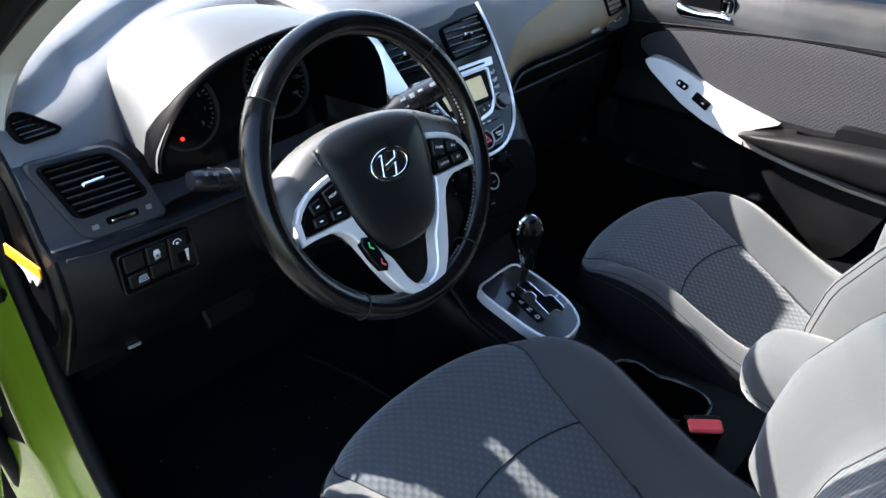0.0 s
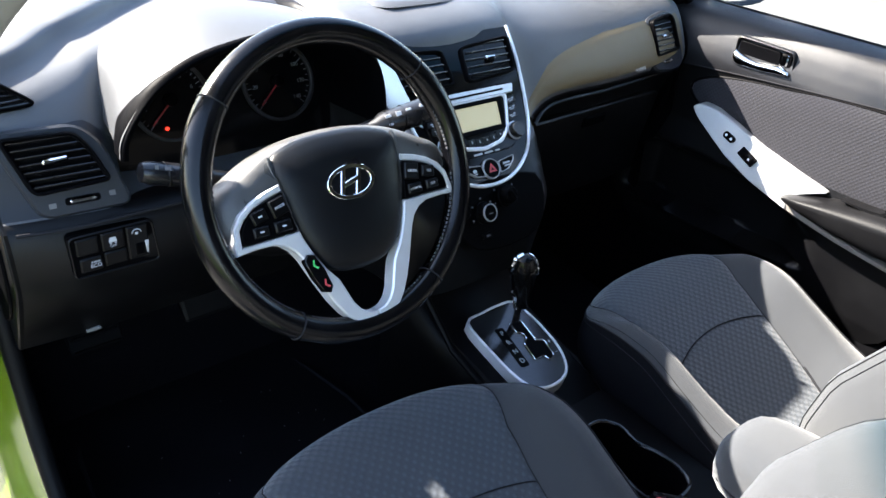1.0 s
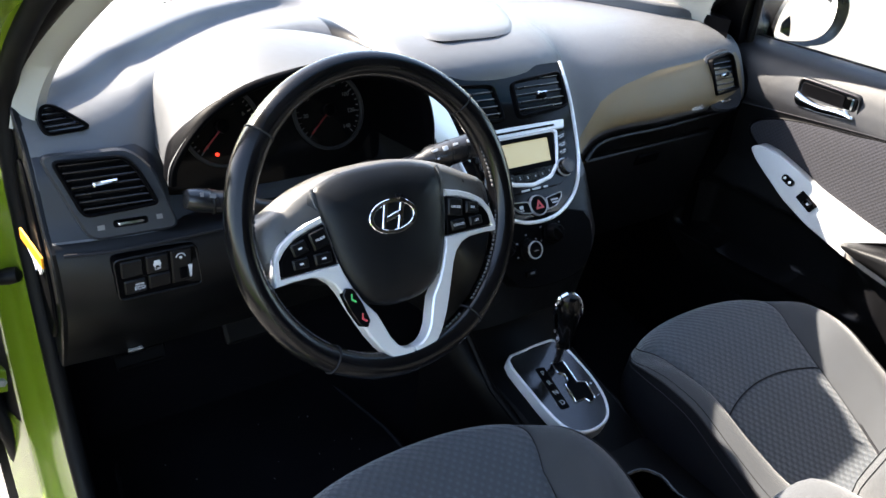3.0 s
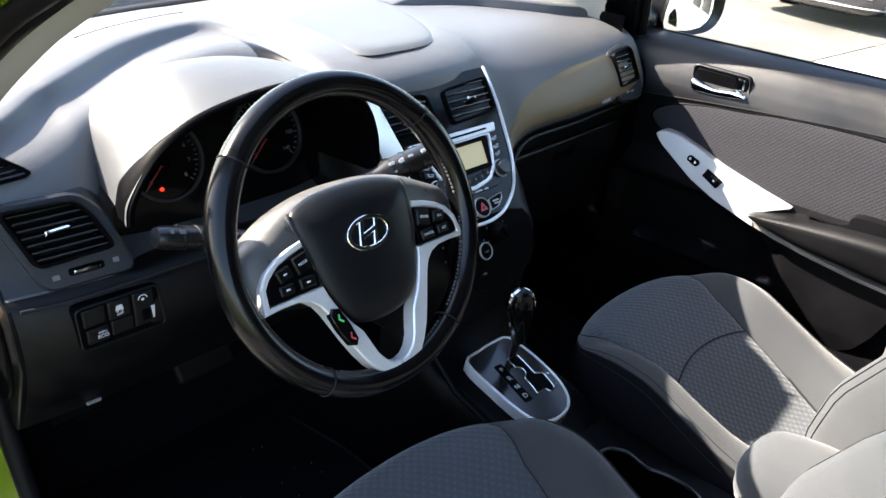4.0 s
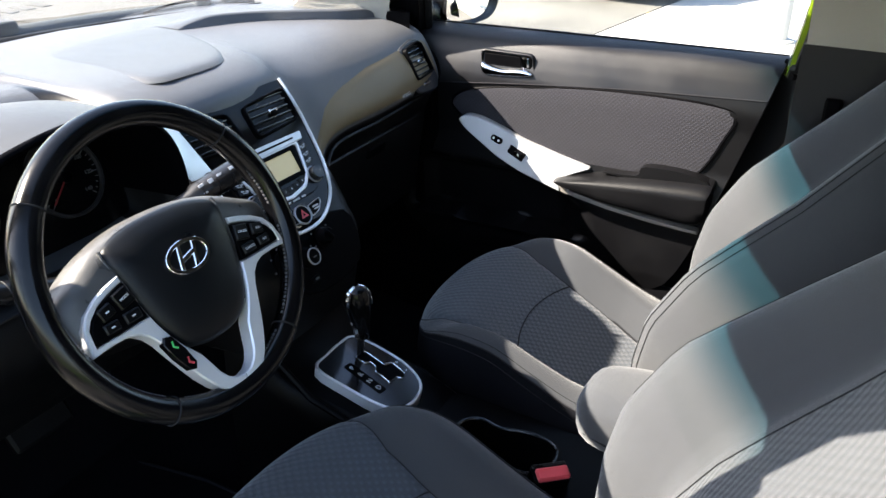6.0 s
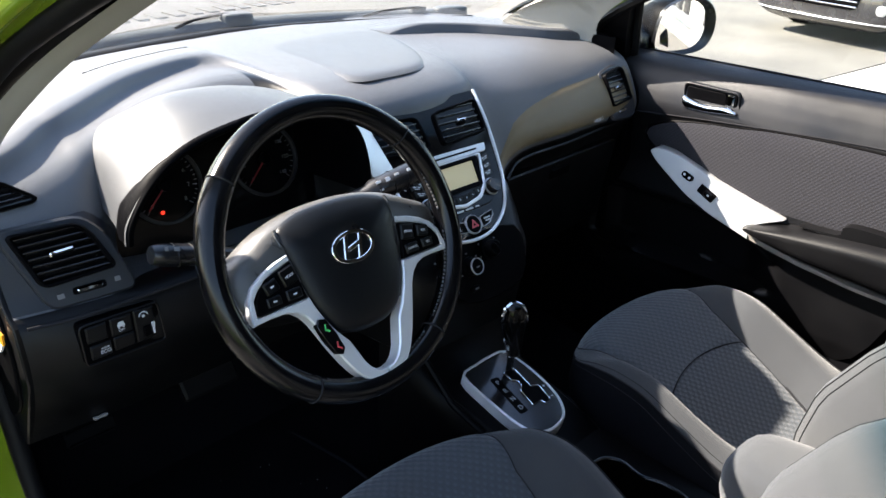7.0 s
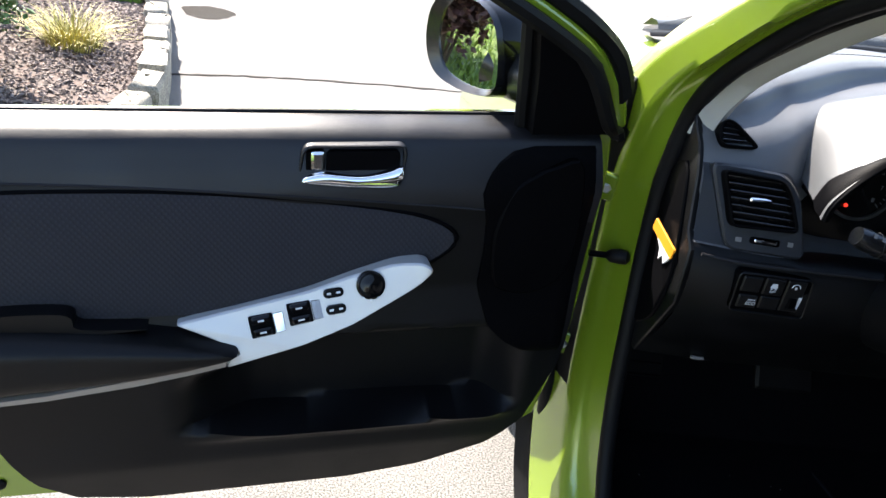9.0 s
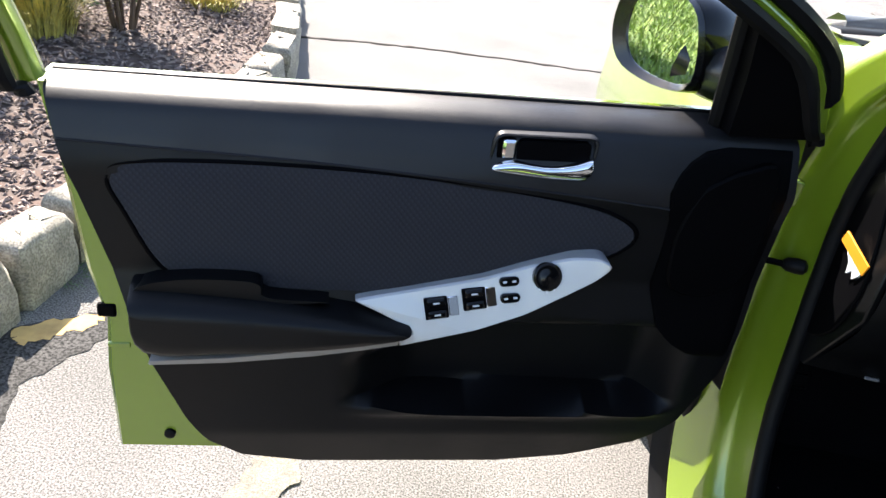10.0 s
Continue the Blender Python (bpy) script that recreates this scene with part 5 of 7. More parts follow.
def car_seat(label):
    s = thing("bucket_seat", (SX, -0.25, 0.30), label, "car seat", "front seats")
    us = [-1 + 2 * i / 60 for i in range(61)]
    spots = [-0.47 + 0.515 * math.sin(math.pi / 2 * i / 58) for i in range(58)] + [0.0447]
    grid = []
    for y in spots:
        hw = seat_half(y)
        su = seam_at(y)
        ws = [u * su / 0.6 if abs(u) <= 0.6 else math.copysign(su + (abs(u) - 0.6) / 0.4 * (1 - su), u) for u in us]
        grid.append([Vector((SX + w * hw, y, seat_z(w, y) - (0.0015 * math.exp(-((y - arc_y(w)) / 0.007) ** 2) if abs(w) < su else 0))) for w in ws])
    part("insert", sheet([r[12:49] for r in grid]), INSERT, s, "dark embossed cloth", sharp=70)
    part("bolster", sheet([r[2:13] for r in grid]), BOLSTER, s, sharp=70)
    part("bolster", sheet([r[48:59] for r in grid]), BOLSTER, s, sharp=70)
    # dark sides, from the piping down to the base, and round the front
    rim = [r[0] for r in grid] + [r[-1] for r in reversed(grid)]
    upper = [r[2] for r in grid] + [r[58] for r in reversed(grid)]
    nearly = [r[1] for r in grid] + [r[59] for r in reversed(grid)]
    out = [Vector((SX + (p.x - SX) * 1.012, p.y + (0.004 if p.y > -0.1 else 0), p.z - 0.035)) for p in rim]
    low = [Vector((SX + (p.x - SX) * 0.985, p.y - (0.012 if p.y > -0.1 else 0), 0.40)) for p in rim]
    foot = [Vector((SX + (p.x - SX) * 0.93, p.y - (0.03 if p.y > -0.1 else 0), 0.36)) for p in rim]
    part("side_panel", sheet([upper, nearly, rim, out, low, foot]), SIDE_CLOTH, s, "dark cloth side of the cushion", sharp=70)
    surf = lambda u, y, up=0.0012: Vector((SX + u * seat_half(y), y, seat_z(u, y) + up))
    for sg in (-1, 1):
        part("seam", tube([surf(sg * seam_at(y), y, 0.0004) for y in (-0.46 + 0.495 * i / 44 for i in range(45))], 0.0010, 6), THREAD, s)
    part("piping", tube([p + Vector((0, 0, 0.0012)) for p in upper], 0.0016, 6), THREAD, s, "dark piping round the cushion")
    for k in (4, 5):
        part("stitching", tube([p + Vector((0, 0, 0.0004)) for p in [r[3 if k == 4 else 1] for r in grid[:52]]], 0.0006, 5), THREAD, s)
    part("seam", tube([surf(u, arc_y(u), 0.0002) for u in (-0.555 + 1.11 * i / 40 for i in range(41))], 0.0011, 6), THREAD, s)
    part("seam", tube([surf(seam_at(-0.29 - 0.15 * i / 20) + 0.004, -0.29 - 0.15 * i / 20) for i in range(21)], 0.0020, 6), THREAD, s)
    # base and rails
    part("base", loft([[Vector((x, y, z)) for x, y in ((SX - 0.21, -0.44), (SX + 0.21, -0.44), (SX + 0.21, -0.02), (SX - 0.21, -0.02))] for z in (0.30, 0.40)]), BLACK, s)
    for sg in (-1, 1):
        part("rail", loft([[Vector((SX + sg * 0.19 + x, y, z)) for x, y in ((-0.02, -0.50), (0.02, -0.50), (0.02, 0.0), (-0.02, 0.0))] for z in (0.268, 0.305)]), SILVER, s, "metal seat rail")
    # backrest
    us = [-1 + 2 * i / 40 for i in range(41)]
    hs = [i / 22 for i in range(23)]
    br, bl = [], []
    for h in hs:
        z0 = 0.545 + 0.52 * h
        y0 = interp(z0, ((0.545, -0.500), (0.62, -0.502), (0.70, -0.518), (0.78, -0.562), (0.85, -0.612), (0.92, -0.664), (1.07, -0.762)))
        hw = interp(z0, ((0.545, 0.236), (0.62, 0.252), (0.70, 0.264), (0.80, 0.266), (0.92, 0.250), (1.07, 0.195)))
        ring = []
        for u in us:
            a = abs(u)
            f = max(0.0, (a - 0.52) / 0.48)
            fwd = 0.095 * math.sin(min(1, f / 0.62) * math.pi / 2) * (1 - 0.5 * max(0, (h - 0.5) / 0.5)) - (0.14 * ((f - 0.62) / 0.38) ** 2.2 if f > 0.62 else 0)
            ring.append(Vector((SX + u * hw, y0 + fwd * 0.93, z0 + fwd * 0.36)))
        back = [Vector((SX + hw * 0.98, y0 - 0.14, z0 - 0.05)), Vector((SX, y0 - 0.16, z0 - 0.06)), Vector((SX - hw * 0.98, y0 - 0.14, z0 - 0.05))]
        br.append(ring[12:29])
        bl.append((ring[:13], ring[28:], back))
    part("backrest", sheet(br), INSERT_BACK, s, "dark embossed cloth backrest", sharp=70)
    part("back_bolster", sheet([[r[2][2]] + r[0] for r in bl]), BOLSTER, s, sharp=70)
    part("back_bolster", sheet([r[1] + [r[2][0]] for r in bl]), BOLSTER, s, sharp=70)
    part("back_shell", sheet([[r[1][-1], *r[2], r[0][0]] for r in bl]), BLACK, s, sharp=70)
    topr = [*bl[-1][0][:-1], *br[-1][:-1], *bl[-1][1]]
    part("back_top", sheet([topr, [Vector((p.x, p.y * 0.5 + (bl[-1][2][1].y) * 0.5, p.z + 0.012)) for p in topr], [Vector((p.x, bl[-1][2][1].y, bl[-1][2][1].z)) for p in topr]]), BOLSTER, s, sharp=70)
    for sg in (0, 1):
        for k in (2, 3):
            part("seam", tube([r[sg][k if sg == 0 else -1 - k].lerp(r[sg][3 if sg == 0 else -4], 0.55 if k == 2 else 0) + Vector((0, 0.0004, 0.0002)) for r in bl], 0.0008, 6), BACK_SEAM, s)
        part("seam", tube([r[sg][-1 if sg == 0 else 0] + Vector((0, 0.0006, 0.0003)) for r in bl], 0.0009, 6), BACK_SEAM, s)
    return s


p_seat = car_seat("grey cloth front passenger seat with dark embossed inserts")
d_seat = copy_thing(p_seat, Matrix.Translation((SX - 0.663, -0.283, 0.30)) @ Matrix.Diagonal((1.09, 1, 1, 1)))
tagged(d_seat, "grey cloth driver's seat with dark embossed inserts")

# ---- doors ----
HINGE = Vector((-0.802, 0.4105, 0.9213))
LEANED = Matrix.Rotation(radians(-4), 4, "X")
OPENED = Matrix.Translation(HINGE) @ LEANED @ Matrix.Rotation(radians(-78.9), 4, "Z") @ LEANED.inverted() @ Matrix.Translation(-HINGE)
MIRRORED = Matrix.Diagonal((-1, 1, 1, 1))


DOOR_REAR = ((0.430, -0.20), (0.445, -0.29), (0.48, -0.335), (0.525, -0.361), (0.62, -0.398), (0.75, -0.435), (0.90, -0.478), (1.0, -0.503))
DOOR_FRONT = ((0.430, 0.08), (0.445, 0.19), (0.48, 0.285), (0.525, 0.337), (0.62, 0.375), (0.75, 0.395), (0.90, 0.405), (1.0, 0.40))
DOOR_DEPTH = ((0.43, 0.700), (0.50, 0.682), (0.60, 0.676), (0.66, 0.672), (0.70, 0.676), (0.76, 0.690), (0.86, 0.689), (0.890, 0.685), (0.905, 0.686), (0.930, 0.693), (0.955, 0.7025), (0.972, 0.7115), (0.984, 0.721), (0.992, 0.735), (1.0, 0.757))


def car_door(turned, name, label):
    d = thing(name, (HINGE if turned else MIRRORED @ HINGE) - Vector((0, 0, 0.45)), label, "car door")
    put = OPENED @ MIRRORED if turned else Matrix.Identity(4)

    def piece(n, bm, mat, parent=None, text="", sharp=38):
        if turned and not n.startswith("mirror_") and n != "window_frame":
            # the open door hangs a little lower along its sill
            for v in bm.verts:
                v.co.z -= interp(v.co.z, ((0.66, 0.0), (0.78, 0.007), (0.90, 0.009), (0.962, 0.010), (1.0, 0.028), (1.02, 0.026), (1.06, 0.0), (2.0, 0.0)))
        bmesh.ops.transform(bm, matrix=put, verts=bm.verts)
        return part(n, bm, mat, parent or d, text, sharp)

    face = lambda x: Matrix(((0, 0, -1, x), (-1, 0, 0, 0), (0, 1, 0, 0), (0, 0, 0, 1)))  # outline (-y, z), seen from inside
    yz = lambda ps: [(-y, z) for y, z in ps]
    # trim panel with a hollow map pocket
    crease = ((-0.482, 0.924), (-0.40, 0.921), (-0.2, 0.913), (0.0, 0.899), (0.18, 0.882), (0.30, 0.868), (0.41, 0.850))

    def trim_point(y, z):
        x = interp(z, DOOR_DEPTH)
        pocket = smoothstep(0.548, 0.556, z) * (1 - smoothstep(0.615, 0.652, z - 0.05 * smoothstep(-0.16, 0.05, y))) * smoothstep(-0.17, -0.05, y) * (1 - smoothstep(0.27, 0.33, y))
        x += 0.060 * pocket
        x -= 0.016 * smoothstep(0.53, 0.549, z) * (1 - smoothstep(0.549, 0.556, z)) * smoothstep(-0.16, -0.06, y) * (1 - smoothstep(0.27, 0.33, y))
        return Vector((x, y, z))

    lower_rows, upper_rows = [], []
    for i in range(61):
        row = []
        for j in range(81):
            top = interp(interp(0.9, DOOR_REAR) + (interp(0.9, DOOR_FRONT) - interp(0.9, DOOR_REAR)) * j / 80, crease)
            z = 0.430 + (top - 0.430) * i / 60
            row.append(trim_point(interp(z, DOOR_REAR) + (interp(z, DOOR_FRONT) - interp(z, DOOR_REAR)) * j / 80, z))
        lower_rows.append(row)
    for i in range(17):
        row = []
        for j in range(81):
            low = lower_rows[-1][j].z
            z = low + (1.0 - low) * i / 16
            row.append(trim_point(interp(z, DOOR_REAR) + (interp(z, DOOR_FRONT) - interp(z, DOOR_REAR)) * j / 80, z))
        upper_rows.append(row)
    for rows, trim, n, text in ((lower_rows, DOOR_LOW, "lower_trim", "black plastic lower door trim"), (upper_rows, DOOR_PLASTIC, "upper_trim", "dark grey plastic door top")):
        bm = sheet(rows)
        rim = [r[0] for r in rows] + rows[-1][1:-1] + [r[-1] for r in reversed(rows)] + list(reversed(rows[0][1:-1]))
        sheet([rim, [Vector((max(0.742, p.x + 0.003), p.y, p.z)) for p in rim]], close_u=True, bm=bm)
        bmesh.ops.remove_doubles(bm, verts=bm.verts, dist=1e-5)
        piece(n, bm, trim, text=text, sharp=55)
    # crease above the cloth
    piece("crease", tube(spline([(interp(z, DOOR_DEPTH) - 0.0004, y, z) for y, z in ((0.30, 0.868), (0.18, 0.882), (0.0, 0.899), (-0.2, 0.913), (-0.40, 0.921), (-0.482, 0.924))], 5), 0.0017, 6), THREAD)
    cloth = rounded(yz([(0.206, 0.825), (0.190, 0.855), (0.108, 0.879), (-0.09, 0.902), (-0.272, 0.908), (-0.405, 0.902), (-0.432, 0.884), (-0.420, 0.845), (-0.365, 0.750), (-0.25, 0.735), (-0.10, 0.735), (0.04, 0.762), (0.15, 0.790)]), 5)
    cl = bmesh.new()
    rr = []
    cy, cz = 0.12, 0.82
    for f, x in ((1.0, 0.698), (1.0, 0.690), (0.985, 0.6855), (0.90, 0.684), (0.5, 0.6835), (0.05, 0.6835)):
        rr.append([Vector((x, -(cy + (py - cy) * f), cz + (pz - cz) * f)) for py, pz in cloth])
    loft(rr, True, cl)
    piece("cloth_insert", cl, DOOR_CLOTH, text="dark woven cloth")
    piece("cloth_edge", tube([Vector((0.6885, -py, pz)) for py, pz in cloth], 0.0036, 6, True), BLACK)
    # silver trim
    blade = yz([(0.174, 0.806), (0.160, 0.815), (0.125, 0.812), (0.070, 0.794), (0.013, 0.772), (-0.08, 0.748), (-0.15, 0.732), (-0.11, 0.715), (-0.068, 0.694), (-0.085, 0.689), (-0.088, 0.673), (-0.077, 0.676), (0.008, 0.701), (0.070, 0.729), (0.120, 0.762), (0.155, 0.786)])
    blade = soft(blade, 0.010, 3)
    low_edge = ((-0.150, 0.665), (-0.085, 0.673), (0.008, 0.701), (0.070, 0.729), (0.120, 0.762), (0.155, 0.786), (0.174, 0.806))

    def blade_x(y, z):
        """The blade's face leans back from its lower edge to the cloth."""
        return 0.6495 + 0.34 * max(0.0, z - interp(y, low_edge) - 0.008)

    bm = bmesh.new()
    inner = shrink(blade, 0.0022)
    lo = [bm.verts.new((0.692, -a, b)) for a, b in blade]
    md = [bm.verts.new((min(0.690, blade_x(-a, b) + 0.0025), -a, b)) for a, b in blade]
    hi = [bm.verts.new((blade_x(-a, b), -a, b)) for a, b in inner]
    k = len(blade)
    for p, q in ((lo, md), (md, hi)):
        for j in range(k):
            bm.faces.new([p[j], p[(j + 1) % k], q[(j + 1) % k], q[j]])
    bmesh.ops.triangulate(bm, faces=[bm.faces.new(hi)])
    piece("trim_blade", bm, SHADED_SILVER, text="silver painted trim blade", sharp=30)
    lip_o = yz([(-0.085, 0.6885), (-0.13, 0.678), (-0.197, 0.664), (-0.30, 0.650), (-0.395, 0.643), (-0.397, 0.635), (-0.30, 0.640), (-0.197, 0.652), (-0.13, 0.664), (-0.088, 0.6735)])
    piece("lower_strip", loft([[face(x) @ Vector((a, b, 0)) for a, b in shrink(lip_o, d)] for x, d in ((0.69, 0.0), (0.655, 0.0), (0.6515, 0.0015))]), WARM_SILVER, text="dull silver strip under the armrest")
    # armrest
    arm_o = yz([(-0.072, 0.700), (-0.118, 0.716), (-0.20, 0.732), (-0.30, 0.745), (-0.400, 0.752), (-0.412, 0.736), (-0.398, 0.660), (-0.30, 0.660), (-0.20, 0.668), (-0.120, 0.682)])
    arm_o = rounded(arm_o, 4)
    ay, az = 0.27, 0.705
    rr = []
    for f, top, low, x in ((1.0, 1.0, 1.0, 0.695), (1.0, 0.98, 1.0, 0.672), (0.995, 0.78, 0.96, 0.646), (0.985, 0.66, 0.86, 0.636), (0.965, 0.50, 0.72, 0.631), (0.86, 0.42, 0.5, 0.629), (0.4, 0.4, 0.4, 0.629), (0.05, 0.4, 0.4, 0.629)):
        rr.append([Vector((x, -(ay + (py - ay) * f), az + (pz - az) * f * (top if pz > az else low))) for py, pz in arm_o])
    piece("armrest", loft(rr), DOOR_LOW, text="padded door armrest")
    piece("pull_cup", loft([[Vector((x, -py, pz)) for py, pz in rounded([(0.178, 0.735), (0.252, 0.740), (0.260, 0.756), (0.272, 0.763), (0.31, 0.765), (0.355, 0.763), (0.400, 0.752), (0.40, 0.735), (0.30, 0.730)], 3)] for x in (0.69, 0.662, 0.658)]), DOOR_LOW)
    # handle
    hm = face(0.696) @ Matrix.Translation((-0.072, 0.934, 0))
    hole = soft([(-0.062, 0.026), (0.060, 0.024), (0.066, -0.020), (-0.058, -0.028)], 0.012)
    recess = soft([(-0.056, 0.021), (0.034, 0.020), (0.036, -0.010), (-0.056, -0.010)], 0.007)
    piece("handle_bezel", ring_plate([(x * 1.06, y * 1.14) for x, y in hole], hole, hm, 0.004, -0.02, 0.002), DOOR_PLASTIC)
    piece("handle_cup", plate(recess, hm, 0.0030, -0.022, 0.001), BLACK)
    piece("tab_recess", plate(soft([(0.036, 0.021), (0.058, 0.020), (0.060, -0.010), (0.036, -0.010)], 0.005), hm, 0.0028, -0.022, 0.001), BLACK)
    lever = [(-0.059, 0.002), (-0.040, -0.004), (-0.010, -0.009), (0.020, -0.007), (0.040, -0.005), (0.062, -0.010), (0.064, -0.018), (0.040, -0.023), (0.010, -0.026), (-0.025, -0.028), (-0.052, -0.027), (-0.060, -0.014)]
    lever = rounded(lever, 3)
    waist = lambda x: interp(x, ((-0.06, -0.012), (-0.03, -0.015), (0.0, -0.016), (0.03, -0.013), (0.064, -0.014)))
    dome_rings = []
    for f, z in ((1.0, -0.004), (1.0, 0.006), (0.92, 0.0095), (0.72, 0.0125), (0.40, 0.0145), (0.05, 0.015)):
        dome_rings.append([hm @ Vector((x * (1 - 0.06 * (1 - f)), waist(x) + (y - waist(x)) * f, z)) for x, y in lever])
    piece("handle_lever", loft(dome_rings), CHROME, text="chrome door handle")
    piece("lock_tab", box((0.016, 0.024, 0.012), hm @ Matrix.Translation((0.045, 0.008, 0.0)), 0.003), CHROME, text="chrome lock tab")
    # switches on the blade
    seat_on = lambda y, z: face(blade_x(y, z) - 0.0008) @ Matrix.Translation((-y, z, 0)) @ Matrix.Rotation(-math.atan(0.34), 4, "X")
    if turned:
        for y, z, w, h in ((-0.043, 0.736, 0.030, 0.030), (0.004, 0.752, 0.030, 0.030)):
            m = seat_on(y, z - 0.006) @ Matrix.Rotation(radians(-10), 4, "Z")
            base = piece("window_switch", plate(round_rect(w, h, 0.002), m, 0.002, -0.004, 0.001), BLACK, text="black window switches")
            for dz in (0.008, -0.008):
                piece("rocker", box((w * 0.8, 0.012, 0.008), m @ Matrix.Translation((0, dz, 0.003)) @ Matrix.Rotation(0.25, 4, "X"), 0.003), PIANO, base)
                piece("mark", box((0.008, 0.0025, 0.0006), m @ Matrix.Translation((0, dz, 0.0078)) @ Matrix.Rotation(0.25, 4, "X"), 0.0003), LIGHT_GREY, base)
            piece("switch_well", box((0.013, h * 0.9, 0.003), m @ Matrix.Translation((-0.022, 0, 0.001)), 0.001), CHROME, base)
        for y, z, w, h in ((0.046, 0.779, 0.026, 0.013), (0.049, 0.758, 0.026, 0.013)):
            m = seat_on(y, z - 0.006) @ Matrix.Rotation(radians(-8), 4, "Z")
            base = piece("lock_switch", plate(rounded(round_rect(w, h, 0.006), 1), m, 0.003, -0.004, 0.0015), PIANO)
            for dx in (-0.006, 0.006):
                piece("mark", box((0.005, 0.0028, 0.0006), m @ Matrix.Translation((dx, 0, 0.0032)), 0.0003), LIGHT_GREY, base)
        m = seat_on(0.092, 0.779)
        base = piece("mirror_switch", lathe(((0.0185, -0.004), (0.0185, 0.003), (0.016, 0.005), (0.008, 0.005), (0.006, 0.006), (0.001, 0.006)), m, 28), PIANO, text="round mirror switch")
        for a in range(8):
            piece("mark", box((0.0048, 0.0030, 0.0012), m @ Matrix.Rotation(a * math.pi / 4, 4, "Z") @ Matrix.Translation((0.0122, 0, 0.0052)), 0.0003), LIGHT_GREY, base)
    else:
        m = seat_on(0.076, 0.769) @ Matrix.Rotation(radians(-20), 4, "Z")
        base = piece("lock_switch", plate(rounded(round_rect(0.030, 0.015, 0.007), 1), m, 0.003, -0.004, 0.0015), PIANO, text="small black lock switch")
        for dx in (-0.007, 0.007):
            piece("mark", lathe(((0.003, 0), (0.003, 0.0006), (0.002, 0.0008)), m @ Matrix.Translation((dx, 0, 0.003)), 10), LIGHT_GREY, base)
        m = seat_on(0.026, 0.744) @ Matrix.Rotation(radians(-24), 4, "Z")
        base = piece("window_switch", plate(round_rect(0.042, 0.020, 0.002), m, 0.002, -0.004, 0.001), BLACK, text="black window switch")
        piece("rocker", box((0.020, 0.014, 0.008), m @ Matrix.Translation((0.006, 0, 0.003)), 0.003), PIANO, base)
        piece("mark", box((0.005, 0.004, 0.0006), m @ Matrix.Translation((0.009, 0, 0.0074)), 0.0003), LIGHT_GREY, base)
    # speaker bulge towards the hinge
    rim_y = ((0.64, 0.360), (0.655, 0.315), (0.675, 0.282), (0.70, 0.260), (0.76, 0.243), (0.816, 0.247), (0.86, 0.246), (0.896, 0.236), (0.92, 0.243), (0.945, 0.264), (0.958, 0.290), (0.966, 0.340))
    spk = []
    for i in range(25):
        z = 0.645 + 0.320 * i / 24
        y0, y1 = interp(z, rim_y), interp(z, DOOR_FRONT) - 0.003
        spk.append([Vector((interp(z, DOOR_DEPTH) - (0.0045 if 0 < j < 10 and 0 < i < 24 else -0.003), y0 + (y1 - y0) * (0 if j == 0 else 0.012 if j == 1 else (j - 1) / 9 if j < 10 else 1.0), z)) for j in range(11)])
    piece("speaker_panel", sheet(spk), BLACK, text="black speaker panel", sharp=60)
    grille = rounded(yz([(0.372, 0.935), (0.329, 0.935), (0.300, 0.921), (0.277, 0.902), (0.264, 0.866), (0.258, 0.824), (0.27, 0.76), (0.33, 0.75), (0.375, 0.80)]), 4)
    piece("speaker_grille", plate(grille, face(0.682), 0.002, -0.02, 0.003), BLACK, text="fine black speaker grille")
    # painted inner panel
    steel = yz([(-0.515, 0.985), (-0.500, 0.874), (-0.485, 0.721), (-0.468, 0.640), (-0.474, 0.560), (-0.470, 0.417), (-0.318, 0.412), (-0.1, 0.412), (0.10, 0.412), (0.30, 0.430), (0.385, 0.48), (0.42, 0.60), (0.435, 0.75), (0.440, 0.90), (0.435, 0.99)])
    sp = piece("door_shell", plate(steel, face(0.760), 0.018, -0.045, 0.006), GREEN, text="green painted door shell")
    piece("flange", tube([face(0.748) @ Vector((a, b, 0)) for a, b in shrink(steel, 0.012)], 0.005, 6), RUBBER, text="rubber door seal")
    m = face(0.742) @ Matrix.Translation((0.466, 0.656, 0))
    piece("latch", box((0.024, 0.020, 0.008), m, 0.003), BLACK)
    piece("drain_plug", lathe(((0.008, -0.002), (0.008, 0.004), (0.005, 0.006)), face(0.742) @ Matrix.Translation((0.398, 0.444, 0)), 14), RUBBER)
    piece("dent", box((0.030, 0.008, 0.004), face(0.742) @ Matrix.Translation((0.455, 0.600, 0)), 0.002), GREEN)
    # window frame, leaning in towards the roof
    lean = lambda y, z, dx=0.0: Vector((0.735 + dx - 0.36 * max(0, z - 0.99), y, z))
    path = [(0.428, 0.97), (0.408, 1.02), (0.345, 1.085), (0.20, 1.165), (0.04, 1.245), (-0.15, 1.325), (-0.35, 1.375), (-0.50, 1.385), (-0.545, 1.34), (-0.545, 1.15), (-0.525, 1.02), (-0.515, 0.97)]
    fpath = spline([lean(*p) for p in path], 4)
    piece("window_frame", tube(fpath, 0.0185, 10, flat=0.9), GREEN, text="green painted window frame")
    piece("frame_rubber", tube([p + Vector((-0.026, -0.006, -0.012)) if p.z > 1.0 else p + Vector((-0.02, 0, 0)) for p in fpath], 0.011, 8), RUBBER, text="black rubber channel")
